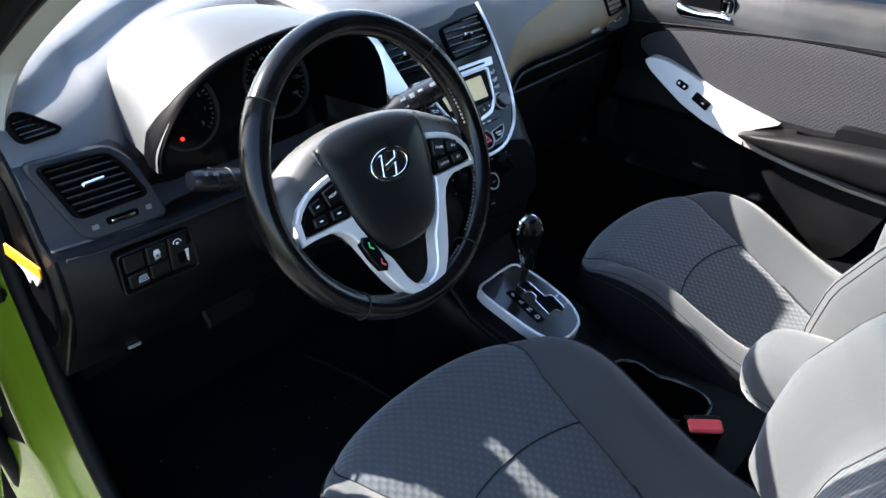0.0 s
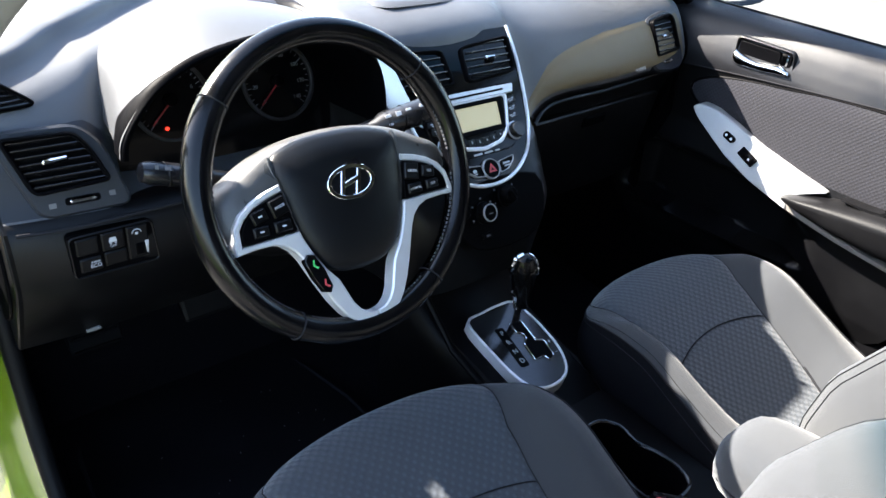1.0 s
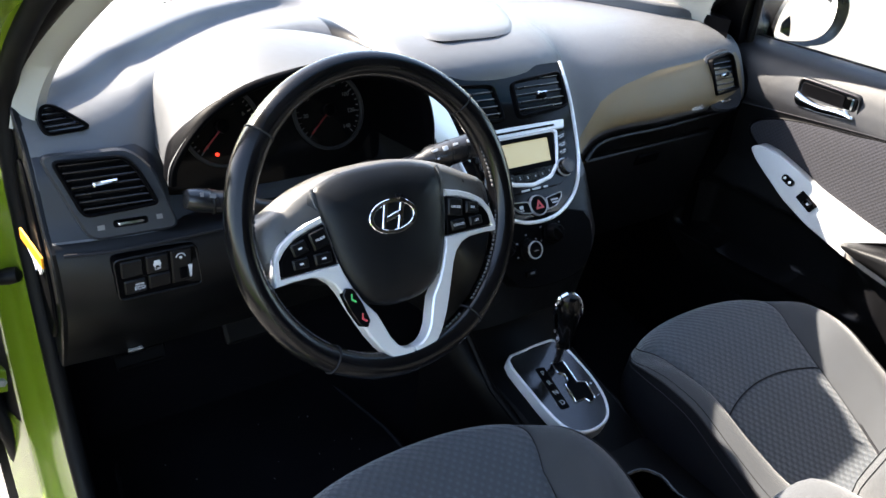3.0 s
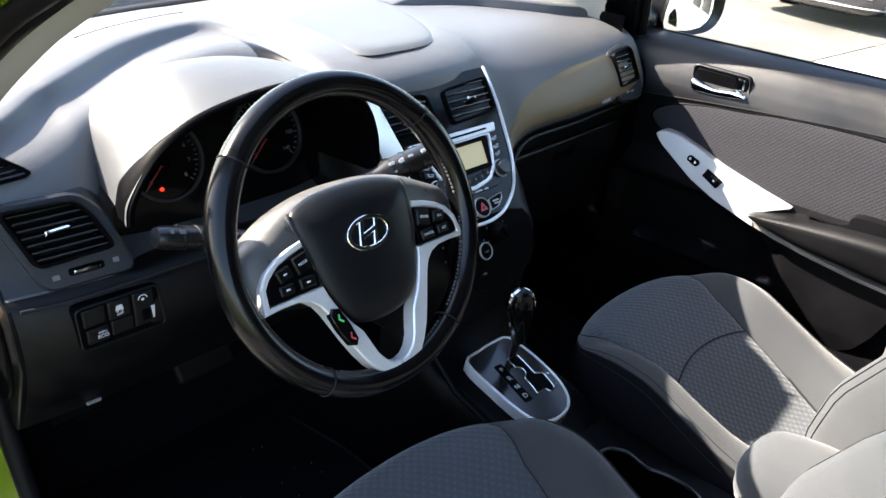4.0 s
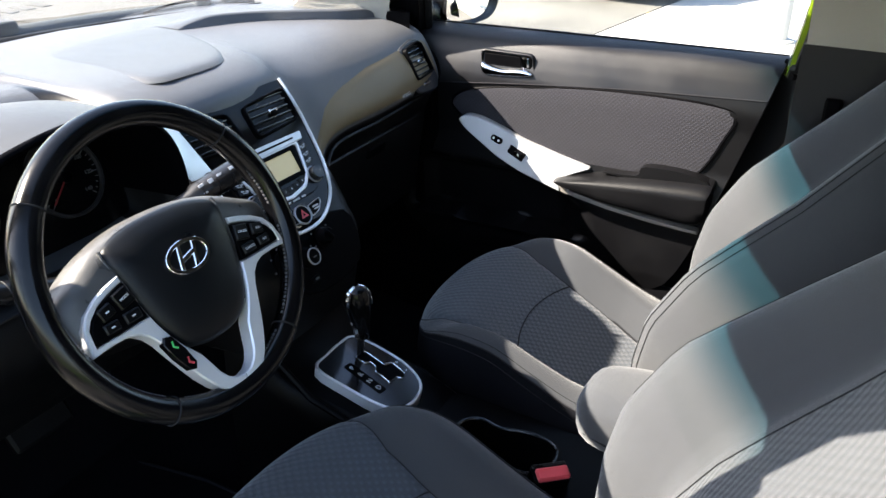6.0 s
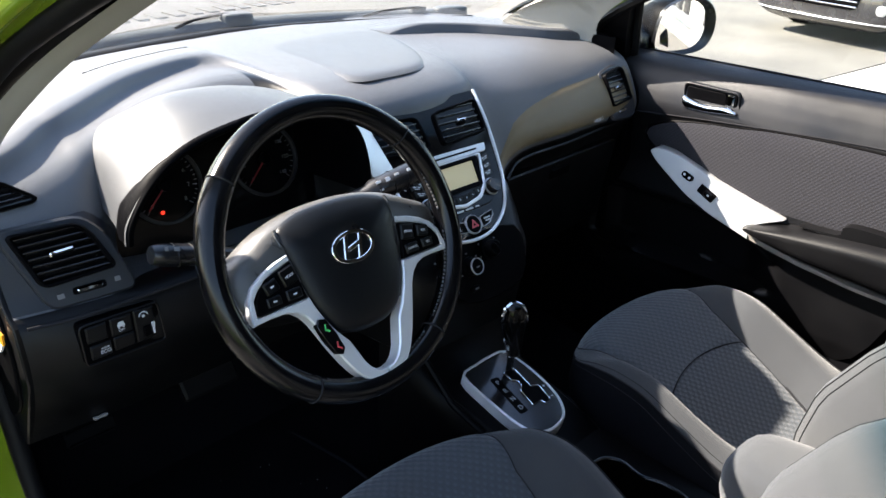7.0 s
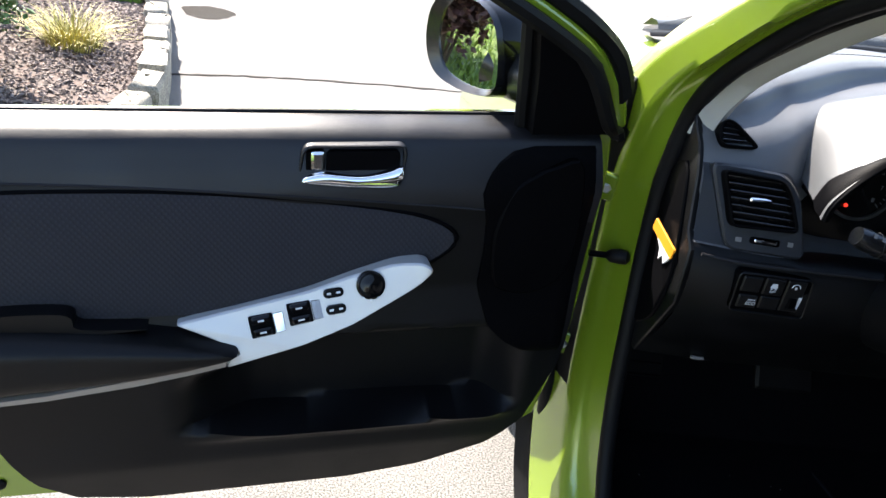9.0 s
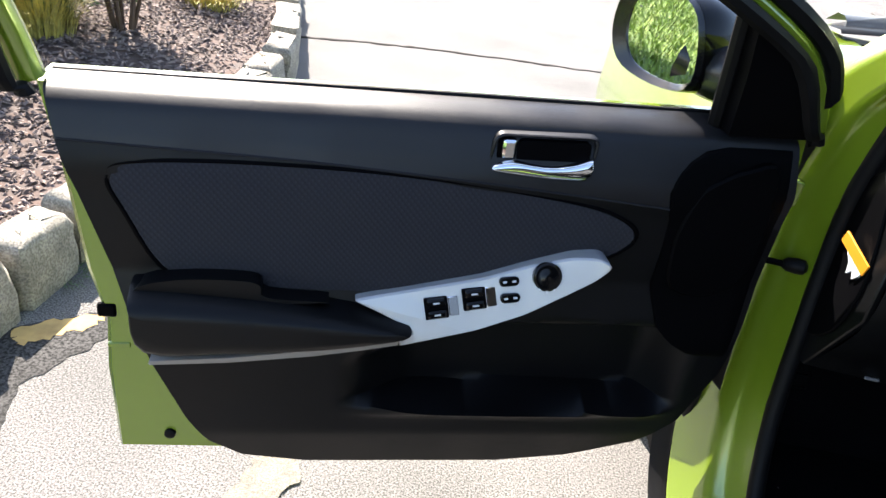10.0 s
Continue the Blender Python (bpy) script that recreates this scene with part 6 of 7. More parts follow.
    piece("outer_seal", tube([p + Vector((-0.004, 0.019, 0.013)) for p in fpath[4:20]], 0.015, 8), RUBBER, text="thick black door seal")
    sail = [(0.300, 0.985), (0.290, 1.05), (0.275, 1.110), (0.315, 1.085), (0.375, 1.035), (0.405, 0.985)]
    piece("sail_panel", loft([[lean(y, z, dx) for y, z in sail] for dx in (0.01, -0.030, -0.034)]), BLACK, text="black mirror sail panel")
    piece("division_bar", tube([lean(0.296, 0.985), lean(0.283, 1.06), lean(0.268, 1.135)], 0.010, 8), RUBBER)
    piece("weatherstrip", tube([(0.764, 0.30, 0.999), (0.764, 0.0, 1.000), (0.764, -0.50, 0.998)], 0.005, 8, flat=0.8), RUBBER)
    # outside mirror
    shell_o = [(-0.09, -0.040), (-0.078, 0.035), (-0.036, 0.064), (0.040, 0.068), (0.084, 0.038), (0.090, -0.018), (0.055, -0.056), (-0.036, -0.062)]
    so = rounded(shell_o, 4)
    mc = axes((0.858, 0.247, 1.043), (1, -0.36, 0), (0, 0, 1))
    mi = piece("mirror_housing", loft([[mc @ Vector((x * f, y * f, z)) for x, y in so] for f, z in ((1.0, 0.0), (1.03, -0.02), (0.95, -0.06), (0.7, -0.10), (0.3, -0.115))]), PIANO if turned else BLACK, text="dark outside mirror")
    glass_o = [(x * 0.80 - 0.011, y * 0.85 + 0.002) for x, y in so]
    piece("mirror_rim", loft([[mc @ Vector((x, y, z)) for x, y in o] for o, z in ((so, -0.003), ([(x * 0.985, y * 0.985) for x, y in so], 0.006), ([(x + (u - x) * 0.25, y + (v - y) * 0.25) for (x, y), (u, v) in zip(so, glass_o)], 0.011), ([(u * 1.01, v * 1.01) for u, v in glass_o], 0.003), (glass_o, -0.004))], False), STALK, mi)
    piece("mirror_glass", plate([(x * 1.012, y * 1.012) for x, y in glass_o], mc, 0.001, -0.003, 0.0004), MIRROR, mi, "mirror glass")
    piece("mirror_foot", tube(spline([(0.835, 0.285, 1.025), (0.80, 0.315, 1.015), (0.735, 0.345, 1.02)], 4), 0.042, 12, flat=0.9), STALK)
    if not turned:
        pane = [lean(y, z) for y, z in ((0.28, 0.99), (0.265, 1.13), (0.05, 1.24), (-0.15, 1.315), (-0.35, 1.365), (-0.50, 1.375), (-0.53, 1.15), (-0.51, 0.99))]
        g = piece("window_pane", loft([pane, [p + Vector((0.004, 0, 0)) for p in pane]]), GLASS, text="clear side window")
        g.visible_shadow = False
    else:
        piece("check_strap", tube([MIRRORED @ OPENED.inverted() @ Vector(p) for p in ((-0.708, 0.350, 0.780), (-0.76, 0.365, 0.773), (-0.84, 0.372, 0.765))], 0.0052, 8), BLACK, text="black door check strap")
        piece("strap_boot", tube([MIRRORED @ OPENED.inverted() @ Vector(p) for p in ((-0.698, 0.346, 0.782), (-0.702, 0.348, 0.781), (-0.712, 0.351, 0.780), (-0.724, 0.355, 0.778), (-0.730, 0.357, 0.777))], 0.0125, 12, taper=[0.4, 0.9, 1, 0.85, 0.5]), RUBBER, text="rubber end of the check strap")
    return d


car_door(True, "driver_door", "open green driver's door with dark trim and silver switch blade")
car_door(False, "passenger_door", "closed passenger door with dark cloth insert and chrome handle")

# ---- car body ----
body = thing("hatchback", (0, 0, 0.2), "bright green car body round the open doorway", "car")


def band(path, mat, name, text="", sharp=75):
    """A skin through cross-sections, each a row of points."""
    cols = [spline([r[j] for r in path], 5) for j in range(len(path[0]))]
    return part(name, sheet([[c[i] for c in cols] for i in range(len(cols[0]))]), mat, body, text, sharp)


# painted door jamb: cross-sections from outside round to the seal, from roof to sill
jamb = [
    [(-0.60, -0.05, 1.375), (-0.62, -0.08, 1.355), (-0.61, -0.11, 1.335), (-0.58, -0.125, 1.325)],
    [(-0.66, 0.19, 1.245), (-0.682, 0.17, 1.225), (-0.67, 0.14, 1.20), (-0.640, 0.13, 1.205)],
    [(-0.695, 0.345, 1.145), (-0.715, 0.33, 1.12), (-0.70, 0.27, 1.10), (-0.668, 0.255, 1.115)],
    [(-0.715, 0.445, 1.065), (-0.735, 0.425, 1.04), (-0.715, 0.355, 1.02), (-0.683, 0.333, 1.03)],
    [(-0.735, 0.52, 0.97), (-0.745, 0.48, 0.955), (-0.722, 0.385, 0.945), (-0.690, 0.350, 0.94)],
    [(-0.74, 0.545, 0.88), (-0.745, 0.500, 0.87), (-0.725, 0.400, 0.86), (-0.690, 0.352, 0.855)],
    [(-0.76, 0.530, 0.70), (-0.755, 0.480, 0.70), (-0.725, 0.365, 0.70), (-0.690, 0.318, 0.70)],
    [(-0.77, 0.500, 0.52), (-0.760, 0.445, 0.52), (-0.725, 0.320, 0.53), (-0.690, 0.268, 0.54)],
    [(-0.77, 0.430, 0.36), (-0.760, 0.375, 0.37), (-0.725, 0.235, 0.40), (-0.690, 0.185, 0.42)],
    [(-0.77, 0.300, 0.26), (-0.760, 0.240, 0.28), (-0.725, 0.080, 0.33), (-0.690, 0.050, 0.35)],
    [(-0.77, 0.000, 0.23), (-0.760, -0.02, 0.26), (-0.725, -0.05, 0.31), (-0.690, -0.06, 0.33)],
    [(-0.77, -0.60, 0.23), (-0.760, -0.60, 0.26), (-0.725, -0.60, 0.31), (-0.690, -0.60, 0.33)],
]
jamb = [[Vector(p) for p in r] for r in jamb]
jamb_cols = [spline([r[j] for r in jamb], 5) for j in range(4)]
jamb_grid = []
for i in range(len(jamb_cols[0])):
    a, b, c, d = [col[i] for col in jamb_cols]
    fold = Vector((0.007, 0.004, 0))
    jamb_grid.append([a, a.lerp(b, 0.4) + fold * 0.4, a.lerp(b, 0.80) + fold, a.lerp(b, 0.94) + fold * 0.6, b.lerp(c, 0.03), b.lerp(c, 0.25), b.lerp(c, 0.5), b.lerp(c, 0.75), b.lerp(c, 0.96), c.lerp(d, 0.10) + fold, c.lerp(d, 0.35) + fold, c.lerp(d, 0.7) + fold * 0.5, d])
bm = sheet(jamb_grid[:21])
sheet([r[7:] for r in jamb_grid[20:36]], bm=bm)
sheet([r[4:] for r in jamb_grid[35:]], bm=bm)
bmesh.ops.remove_doubles(bm, verts=bm.verts, dist=0.0004)
part("door_jamb", bm, GREEN, body, "green painted door jamb", 80)
part("hinge_seal", sheet([[p + Vector((0.001, 0.002, 0)) for p in r[1:8]] for r in jamb_grid[20:36]]), RUBBER, body, "black seal beside the hinges", 80)
# black sheet added as the shade in the open gap behind the hinges
band([[r[0] + Vector((0.0, 0.03, 0)), r[1] + Vector((0.012, 0.05, 0)), r[1] + Vector((0.001, 0.001, 0))] for r in jamb[4:]], RUBBER, "hinge_gap_shade", "black sheet for the shade in the gap behind the door hinges")
part("rubber_stop", loft([[Vector((x, y, z)) for x, y in ((-0.742 - e, 0.415 - e), (-0.722 + e, 0.425 - e), (-0.724 + e, 0.475 + e), (-0.748 - e, 0.47 + e))] for z, e in ((0.925, -0.004), (0.935, 0.0), (1.010, 0.0), (1.022, -0.006))]), RUBBER, body, "black rubber stop on the door post")
part("cable_boot", tube(spline([(-0.768, 0.425, 0.560), (-0.757, 0.405, 0.525), (-0.748, 0.392, 0.480), (-0.742, 0.395, 0.432)], 5), 0.015, 10), RUBBER, body, "black rubber cable boot")
seal_path = spline([r[3] + Vector((0.006, -0.006, 0)) for r in jamb], 5)
part("door_seal", tube(seal_path, 0.0125, 10), RUBBER, body, "black rubber door seal")
band([[r[3] + Vector((0.012, 0.0, 0)), r[3] + Vector((0.03, 0.03, 0.0)), r[3] + Vector((0.035, 0.16, -0.02))] for r in jamb[3:]], BLACK, "kick_trim", "black trim inside the doorway")
for z, y in ((0.862, 0.402), (0.578, 0.402)):
    hg = part("hinge", plate(soft([(-0.022, 0.026), (0.020, 0.020), (0.020, -0.018), (-0.022, -0.026)], 0.006), axes((-0.748, y, z), (0.9, -0.42, 0), (0, 0, 1)), 0.006, -0.006, 0.002), GREEN, body, "green painted door hinge")
    part("pin", lathe(((0.0085, -0.034), (0.0095, -0.030), (0.0095, 0.030), (0.0085, 0.034)), Matrix.Translation((-0.764, y + 0.006, z)), 14), GREEN, hg)
    part("bolt", lathe(((0.008, 0), (0.008, 0.005), (0.006, 0.007)), axes((-0.744, y - 0.006, z), (0.9, -0.42, 0), (0, 0, 1)), 6), DULL_SILVER, hg)
part("grommet", loft([[Vector((-0.755 - 0.012 * math.cos(a) - h * 0.6, 0.46 + 0.025 * math.sin(a) + h * 0.3, 0.60 + 0.04 * math.cos(a * 1.0) - h)) for a in (2 * math.pi * j / 14 for j in range(14))] for h in (0, 0.03, 0.06)]), RUBBER, body)
# grey inner pillar trims
for s in (-1, 1):
    rows = [[(0.660, 0.335, 0.990), (0.622, 0.400, 1.005), (0.600, 0.590, 1.036)], [(0.645, 0.345, 1.062), (0.606, 0.440, 1.118), (0.588, 0.530, 1.070)], [(0.640, 0.255, 1.138), (0.605, 0.330, 1.190), (0.590, 0.425, 1.118)],
            [(0.642, 0.13, 1.21), (0.614, 0.19, 1.232), (0.594, 0.245, 1.186)], [(0.605, -0.08, 1.325), (0.585, -0.04, 1.325), (0.556, -0.02, 1.30)], [(0.530, -0.22, 1.385), (0.50, -0.20, 1.40), (0.46, -0.18, 1.39)]]
    if s < 0:
        edge = ((0.646, 0.318, 0.985), (0.635, 0.310, 1.030), (0.618, 0.285, 1.075), (0.592, 0.208, 1.140), (0.570, 0.145, 1.185), (0.549, 0.050, 1.236), (0.515, -0.13, 1.325), (0.49, -0.25, 1.385))
        rows = [[(x + 0.036, y + 0.006, z), (x + 0.014, y - 0.012, z - 0.003), (x, y, z)] for x, y, z in edge]
        band([[Vector((-x - 0.052, y + 0.022, z)), Vector((-x - 0.043, y + 0.010, z)), Vector((-x - 0.034, y + 0.008, z))] for x, y, z in edge[1:6]], RUBBER, "pillar_seal", "black rubber pillar seal")
    band([[Vector((s * x, y, z)) for x, y, z in r] for r in rows], TRIM_GREY, "pillar_trim", "light grey pillar trim")
    band([[Vector((s * (x + 0.06), y + 0.015, z + (0.010 if s > 0 else 0.03))), Vector((s * (x + 0.035), y + 0.02, z + (0.012 if s > 0 else 0.03))), Vector((s * (x + 0.004), y + 0.006, z + 0.006))] for r in (rows if s > 0 else rows[3:]) for x, y, z in [r[2]]], BLACK, "pillar_outside", "black pillar edge")
part("corner_trim", loft([[Vector(p) for p in ((0.655, 0.30, z0), (0.735, 0.40, z0), (0.735, 0.55, z0), (0.62, 0.56, z0))] for z0 in (0.93, 1.035)]), BLACK, body, "black corner trim by the mirror")
# right door pillar behind the passenger
part("door_pillar", loft([[Vector(p) for p in ((0.655 - 0.30 * max(0, z - 1), -0.53, z), (0.74 - 0.30 * max(0, z - 1), -0.54, z), (0.74 - 0.30 * max(0, z - 1), -0.72, z), (0.645 - 0.30 * max(0, z - 1), -0.70, z))] for z in (0.30, 0.75, 1.05)]), DOOR_PLASTIC, body, "dark lower pillar trim")
part("door_pillar", loft([[Vector(p) for p in ((0.66 - 0.33 * (z - 1), -0.535, z), (0.73 - 0.33 * (z - 1), -0.545, z), (0.73 - 0.33 * (z - 1), -0.70, z), (0.645 - 0.33 * (z - 1), -0.69, z))] for z in (1.05, 1.25, 1.40)]), TRIM_GREY, body, "light grey upper pillar trim")
part("pillar_seal", sheet([[Vector((0.736, interp(z, DOOR_REAR) + 0.006, z)), Vector((0.728, interp(z, DOOR_REAR) - 0.02, z)), Vector((0.70, -0.56, z))] for z in (0.45, 0.55, 0.65, 0.75, 0.85, 0.95, 1.0)]), RUBBER, body, "black rubber door seal")
part("belt_anchor", box((0.03, 0.06, 0.02), axes((0.640, -0.60, 0.93), (0, -1, 0), (0, 0, 1)), 0.005), BLACK, body)
part("sill", loft([[Vector((x, y, z)) for x, z in ((0.64, 0.25), (0.78, 0.25), (0.78, 0.43), (0.70, 0.47), (0.64, 0.36))] for y in (-0.75, 0.55)]), BLACK, body, "black sill trim")
# bonnet, wings, scuttle
bon = []
for y, z, hw in ((0.90, 0.985, 0.66), (1.05, 0.965, 0.69), (1.30, 0.905, 0.71), (1.60, 0.80, 0.70), (1.85, 0.68, 0.66), (1.95, 0.50, 0.62), (1.97, 0.25, 0.60)):
    bon.append([Vector((hw * u * 1.16, y - 0.10 * abs(u) ** 2, z - 0.05 * abs(u) ** 3 - (0.10 if abs(u) > 0.99 else 0))) for u in (-1, -0.93, -0.8, -0.5, 0, 0.5, 0.8, 0.93, 1)])
band(bon, GREEN, "bonnet", "green bonnet")
for s in (-1, 1):
    band([[Vector((s * x, y, z)) for x, z in ((0.615, 0.982 + dz), (0.70, 0.975 + dz), (0.775, 0.93 + dz), (0.82, 0.78), (0.83, 0.55), (0.80, 0.30))] for y, dz in ((0.47, 0.045), (0.65, 0.04), (0.85, 0.02), (1.2, -0.03), (1.7, -0.16))], GREEN, "front_wing", "green front wing")
band([[Vector((x, 0.985 - 0.32 * x * x, 0.985 - 0.02 * abs(x))), Vector((x, 0.93 - 0.32 * x * x, 1.005 - 0.02 * abs(x))), Vector((x, 0.885 - 0.32 * x * x, 1.032 - 0.02 * abs(x)))] for x in (-0.47, -0.36, -0.2, 0, 0.2, 0.36, 0.47)], BLACK, "scuttle", "black scuttle panel")
SLATE = material("weathered cowl plastic", (0.062, 0.071, 0.078), 0.6, grain=0.4, grain_size=500, blotch=0.2, blotch_size=12)
cowl_y = lambda x: 0.885 - 0.32 * x * x
cowl_z = lambda x: 1.036 - 0.02 * abs(x)
band([[Vector((x, cowl_y(x) + dy, cowl_z(x) + dz)) for dy, dz in ((0.006, -0.004), (0.014, 0.008), (0.030, 0.0125), (0.060, 0.010), (0.10, -0.012))] for x in (-0.60, -0.48, -0.36, -0.24, -0.12, 0.0, 0.12, 0.24, 0.36, 0.48, 0.62)], SLATE, "cowl_panel", "grey weathered cowl panel below the windscreen")
for x, w, h in ((0.068, 0.075, 0.019), (0.535, 0.045, 0.012), (0.625, 0.090, 0.012)):
    m = axes((x, cowl_y(x) + 0.030, cowl_z(x) + 0.008), (1, -0.64 * x, 0), (0.64 * x, 1, 0))
    part("wiper_cap", loft([[m @ Vector((px, py, z)) for px, py in round_rect(w * f, 0.040 * f, 0.014 * f, 4)] for f, z in ((1.0, -0.01), (1.0, h * 0.55), (0.92, h * 0.85), (0.7, h), (0.2, h))]), SLATE, body, "rounded grey wiper cap")
for pts in (((-0.085, 0.905, 1.044), (-0.030, 0.915, 1.056), (0.040, 0.920, 1.060), (0.062, 0.920, 1.056)), ((0.370, 0.835, 1.036), (0.430, 0.815, 1.046), (0.490, 0.795, 1.050), (0.535, 0.790, 1.046))):
    part("wiper_arm", tube(spline(pts, 5), 0.0032, 8), RUBBER, body, "thin black wiper arm")
# windscreen and roof
ws = []
for x in (-0.66, -0.5, -0.25, 0, 0.25, 0.5, 0.66):
    ws.append([Vector((x * (1 - 0.22 * f), (0.885 - 0.32 * x * x) * (1 - f) + (-0.20 - 0.10 * x * x) * f, (1.036 - 0.02 * abs(x)) * (1 - f) + (1.415 - 0.05 * x * x) * f)) for f in (0, 0.25, 0.5, 0.75, 1.0)])
glass = band(ws, GLASS, "windscreen", "clear windscreen")
glass.visible_shadow = False
band([[r[3].lerp(r[4], f) + Vector((0, -0.004, -0.004)) for f in (0.0, 0.25, 0.45)] for r in ws], TINT, "tint_band", "blue tinted top band of the windscreen")
band([[r[3].lerp(r[4], f) + Vector((0, -0.006, -0.006)) for f in (0.44, 0.7, 1.0)] for r in ws], TRIM_GREY, "header", "light grey header over the windscreen")
across = (-0.64, -0.56, -0.48, -0.36, -0.24, -0.12, 0.0, 0.12, 0.24, 0.36, 0.48, 0.56, 0.62)
band([[Vector((x, cowl_y(x) + dy, cowl_z(x) + dz)) for dy, dz in ((-0.062, 0.004), (-0.055, 0.0085), (-0.020, 0.0035), (0.004, 0.001))] for x in across], RUBBER, "screen_edge", "black windscreen edge")
roof = []
for y, z, hw in ((-0.20, 1.42, 0.52), (-0.5, 1.445, 0.56), (-1.0, 1.44, 0.57), (-1.6, 1.38, 0.55), (-2.0, 1.15, 0.60), (-2.1, 0.9, 0.66), (-2.1, 0.25, 0.68)):
    roof.append([Vector((hw * u, y, z - 0.06 * abs(u) ** 3)) for u in (-1, -0.6, 0, 0.6, 1)])
band(roof, GREEN, "roof", "green roof and tail")
band([[p - Vector((0, 0, 0.03)) for p in r] for r in roof[:5]], TRIM_GREY, "headlining", "light grey headlining")
band([[Vector((0.57, y, 1.36)), Vector((0.66, y, 1.20)), Vector((0.72, y, 1.0)), Vector((0.72, y, 0.6)), Vector((0.72, y, 0.28))] for y in (-0.70, -1.2, -2.0)], DOOR_PLASTIC, "rear_side")
band([[Vector((-0.57, y, 1.36)), Vector((-0.66, y, 1.20)), Vector((-0.72, y, 1.0)), Vector((-0.72, y, 0.6)), Vector((-0.72, y, 0.28))] for y in (-0.86, -1.2, -2.0)], DOOR_PLASTIC, "rear_side")
part("rear_bench", loft([[Vector((x, y, z)) for x, y in ((-0.66, -1.5), (0.66, -1.5), (0.66, -1.05), (-0.66, -1.05))] for z in (0.28, 0.55)]), BOLSTER, body)
for s in (-1, 1):
    part("tyre", lathe(((0.10, -0.09), (0.27, -0.09), (0.30, -0.06), (0.30, 0.06), (0.27, 0.09), (0.10, 0.09)), axes((s * 0.70, 1.30, 0.30), (0, 1, 0), (0, 0, 1)), 40), RUBBER, body)
    part("tyre", lathe(((0.10, -0.09), (0.27, -0.09), (0.30, -0.06), (0.30, 0.06), (0.27, 0.09), (0.10, 0.09)), axes((s * 0.70, -1.27, 0.30), (0, 1, 0), (0, 0, 1)), 40), RUBBER, body)
rear_view = thing("rear_view_mirror", (0.06, 0.0, 1.36), "black rear-view mirror hanging below the windscreen's top", "mirror")
m_rv = axes((0.055, -0.030, 1.281), (1, 0.12, 0), (0, -0.12, 1))
part("case", loft([[m_rv @ Vector((x * f, y * f, z)) for x, y in round_rect(0.235, 0.066, 0.026, 5)] for f, z in ((1.0, 0.006), (1.02, 0.0), (0.96, -0.018), (0.7, -0.030))]), BLACK, rear_view)
part("mirror_glass", plate([(x * 0.94, y * 0.86) for x, y in round_rect(0.235, 0.066, 0.026, 5)], m_rv, 0.0075, 0.004, 0.0005), MIRROR, rear_view)
part("stem", tube(spline([(0.055, -0.01, 1.275), (0.05, 0.02, 1.300), (0.045, 0.035, 1.345)], 4), 0.011, 8), BLACK, rear_view)
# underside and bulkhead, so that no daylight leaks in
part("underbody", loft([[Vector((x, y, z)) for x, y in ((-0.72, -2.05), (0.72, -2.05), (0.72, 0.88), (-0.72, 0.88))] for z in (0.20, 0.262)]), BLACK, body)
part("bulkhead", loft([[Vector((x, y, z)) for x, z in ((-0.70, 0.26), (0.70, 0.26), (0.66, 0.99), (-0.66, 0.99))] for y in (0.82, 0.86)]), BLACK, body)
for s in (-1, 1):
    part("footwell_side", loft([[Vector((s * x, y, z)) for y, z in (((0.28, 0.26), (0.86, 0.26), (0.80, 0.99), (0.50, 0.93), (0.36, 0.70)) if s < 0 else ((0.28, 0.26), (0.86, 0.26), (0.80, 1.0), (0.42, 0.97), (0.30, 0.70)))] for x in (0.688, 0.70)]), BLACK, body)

# ---- outside ----
ASPHALT = material("pale worn asphalt", (0.116, 0.111, 0.106), 0.92, grain=1.0, grain_size=250, blotch=0.22, blotch_size=2.2, spec=0.18, speckle=0.55, speckle_size=230)
CONCRETE = material("pale concrete", (0.36, 0.35, 0.33), 0.9, grain=0.6, grain_size=120, blotch=0.10, blotch_size=1.5)
DARK_ASPHALT = material("grey asphalt", (0.094, 0.089, 0.080), 0.92, grain=1.0, grain_size=150, blotch=0.25, blotch_size=1.4, speckle=0.3, speckle_size=90)
GRANITE = material("granite", (0.200, 0.182, 0.148), 0.85, grain=0.9, grain_size=70, blotch=0.30, blotch_size=18, speckle=0.35, speckle_size=160)
MULCH = material("wood mulch", (0.060, 0.037, 0.029), 0.95, grain=1.0, grain_size=45, blotch=0.5, blotch_size=25)
YELLOW = material("worn yellow paint", (0.40, 0.26, 0.09), 0.85, blotch=0.4, blotch_size=15)
PATCH = material("dark patch", (0.022, 0.020, 0.018), 0.9, spec=0.04, grain=0.6, grain_size=120, blotch=0.3)
WET = material("wet asphalt", (0.036, 0.035, 0.034), 0.9, spec=0.12, speckle=0.6, speckle_size=150, grain=0.8, grain_size=160, blotch=0.4, blotch_size=6)
GRASS = material("lawn grass", (0.075, 0.135, 0.014), 0.8, grain=1.0, grain_size=90, blotch=0.4, blotch_size=30, speckle=0.5, speckle_size=70)
LEAF = material("leaf", (0.05, 0.10, 0.02), 0.6, blotch=0.4, blotch_size=40)
RED_LEAF = material("reddish leaf", (0.062, 0.024, 0.018), 0.6, blotch=0.4, blotch_size=40)
STRAW = material("yellow grass blade", (0.30, 0.26, 0.06), 0.75, blotch=0.4, blotch_size=30)
BARK = material("brown stem", (0.07, 0.045, 0.03), 0.9, blotch=0.3)

g = [[Vector((x, y, 0.0)) for x in (-400, -40, -8, 8, 40, 400)] for y in (-400, -40, -8, 8, 40, 400)]
ground = whole("ground", sheet(g), ASPHALT, "pale worn asphalt driveway", "ground", kind="structure")


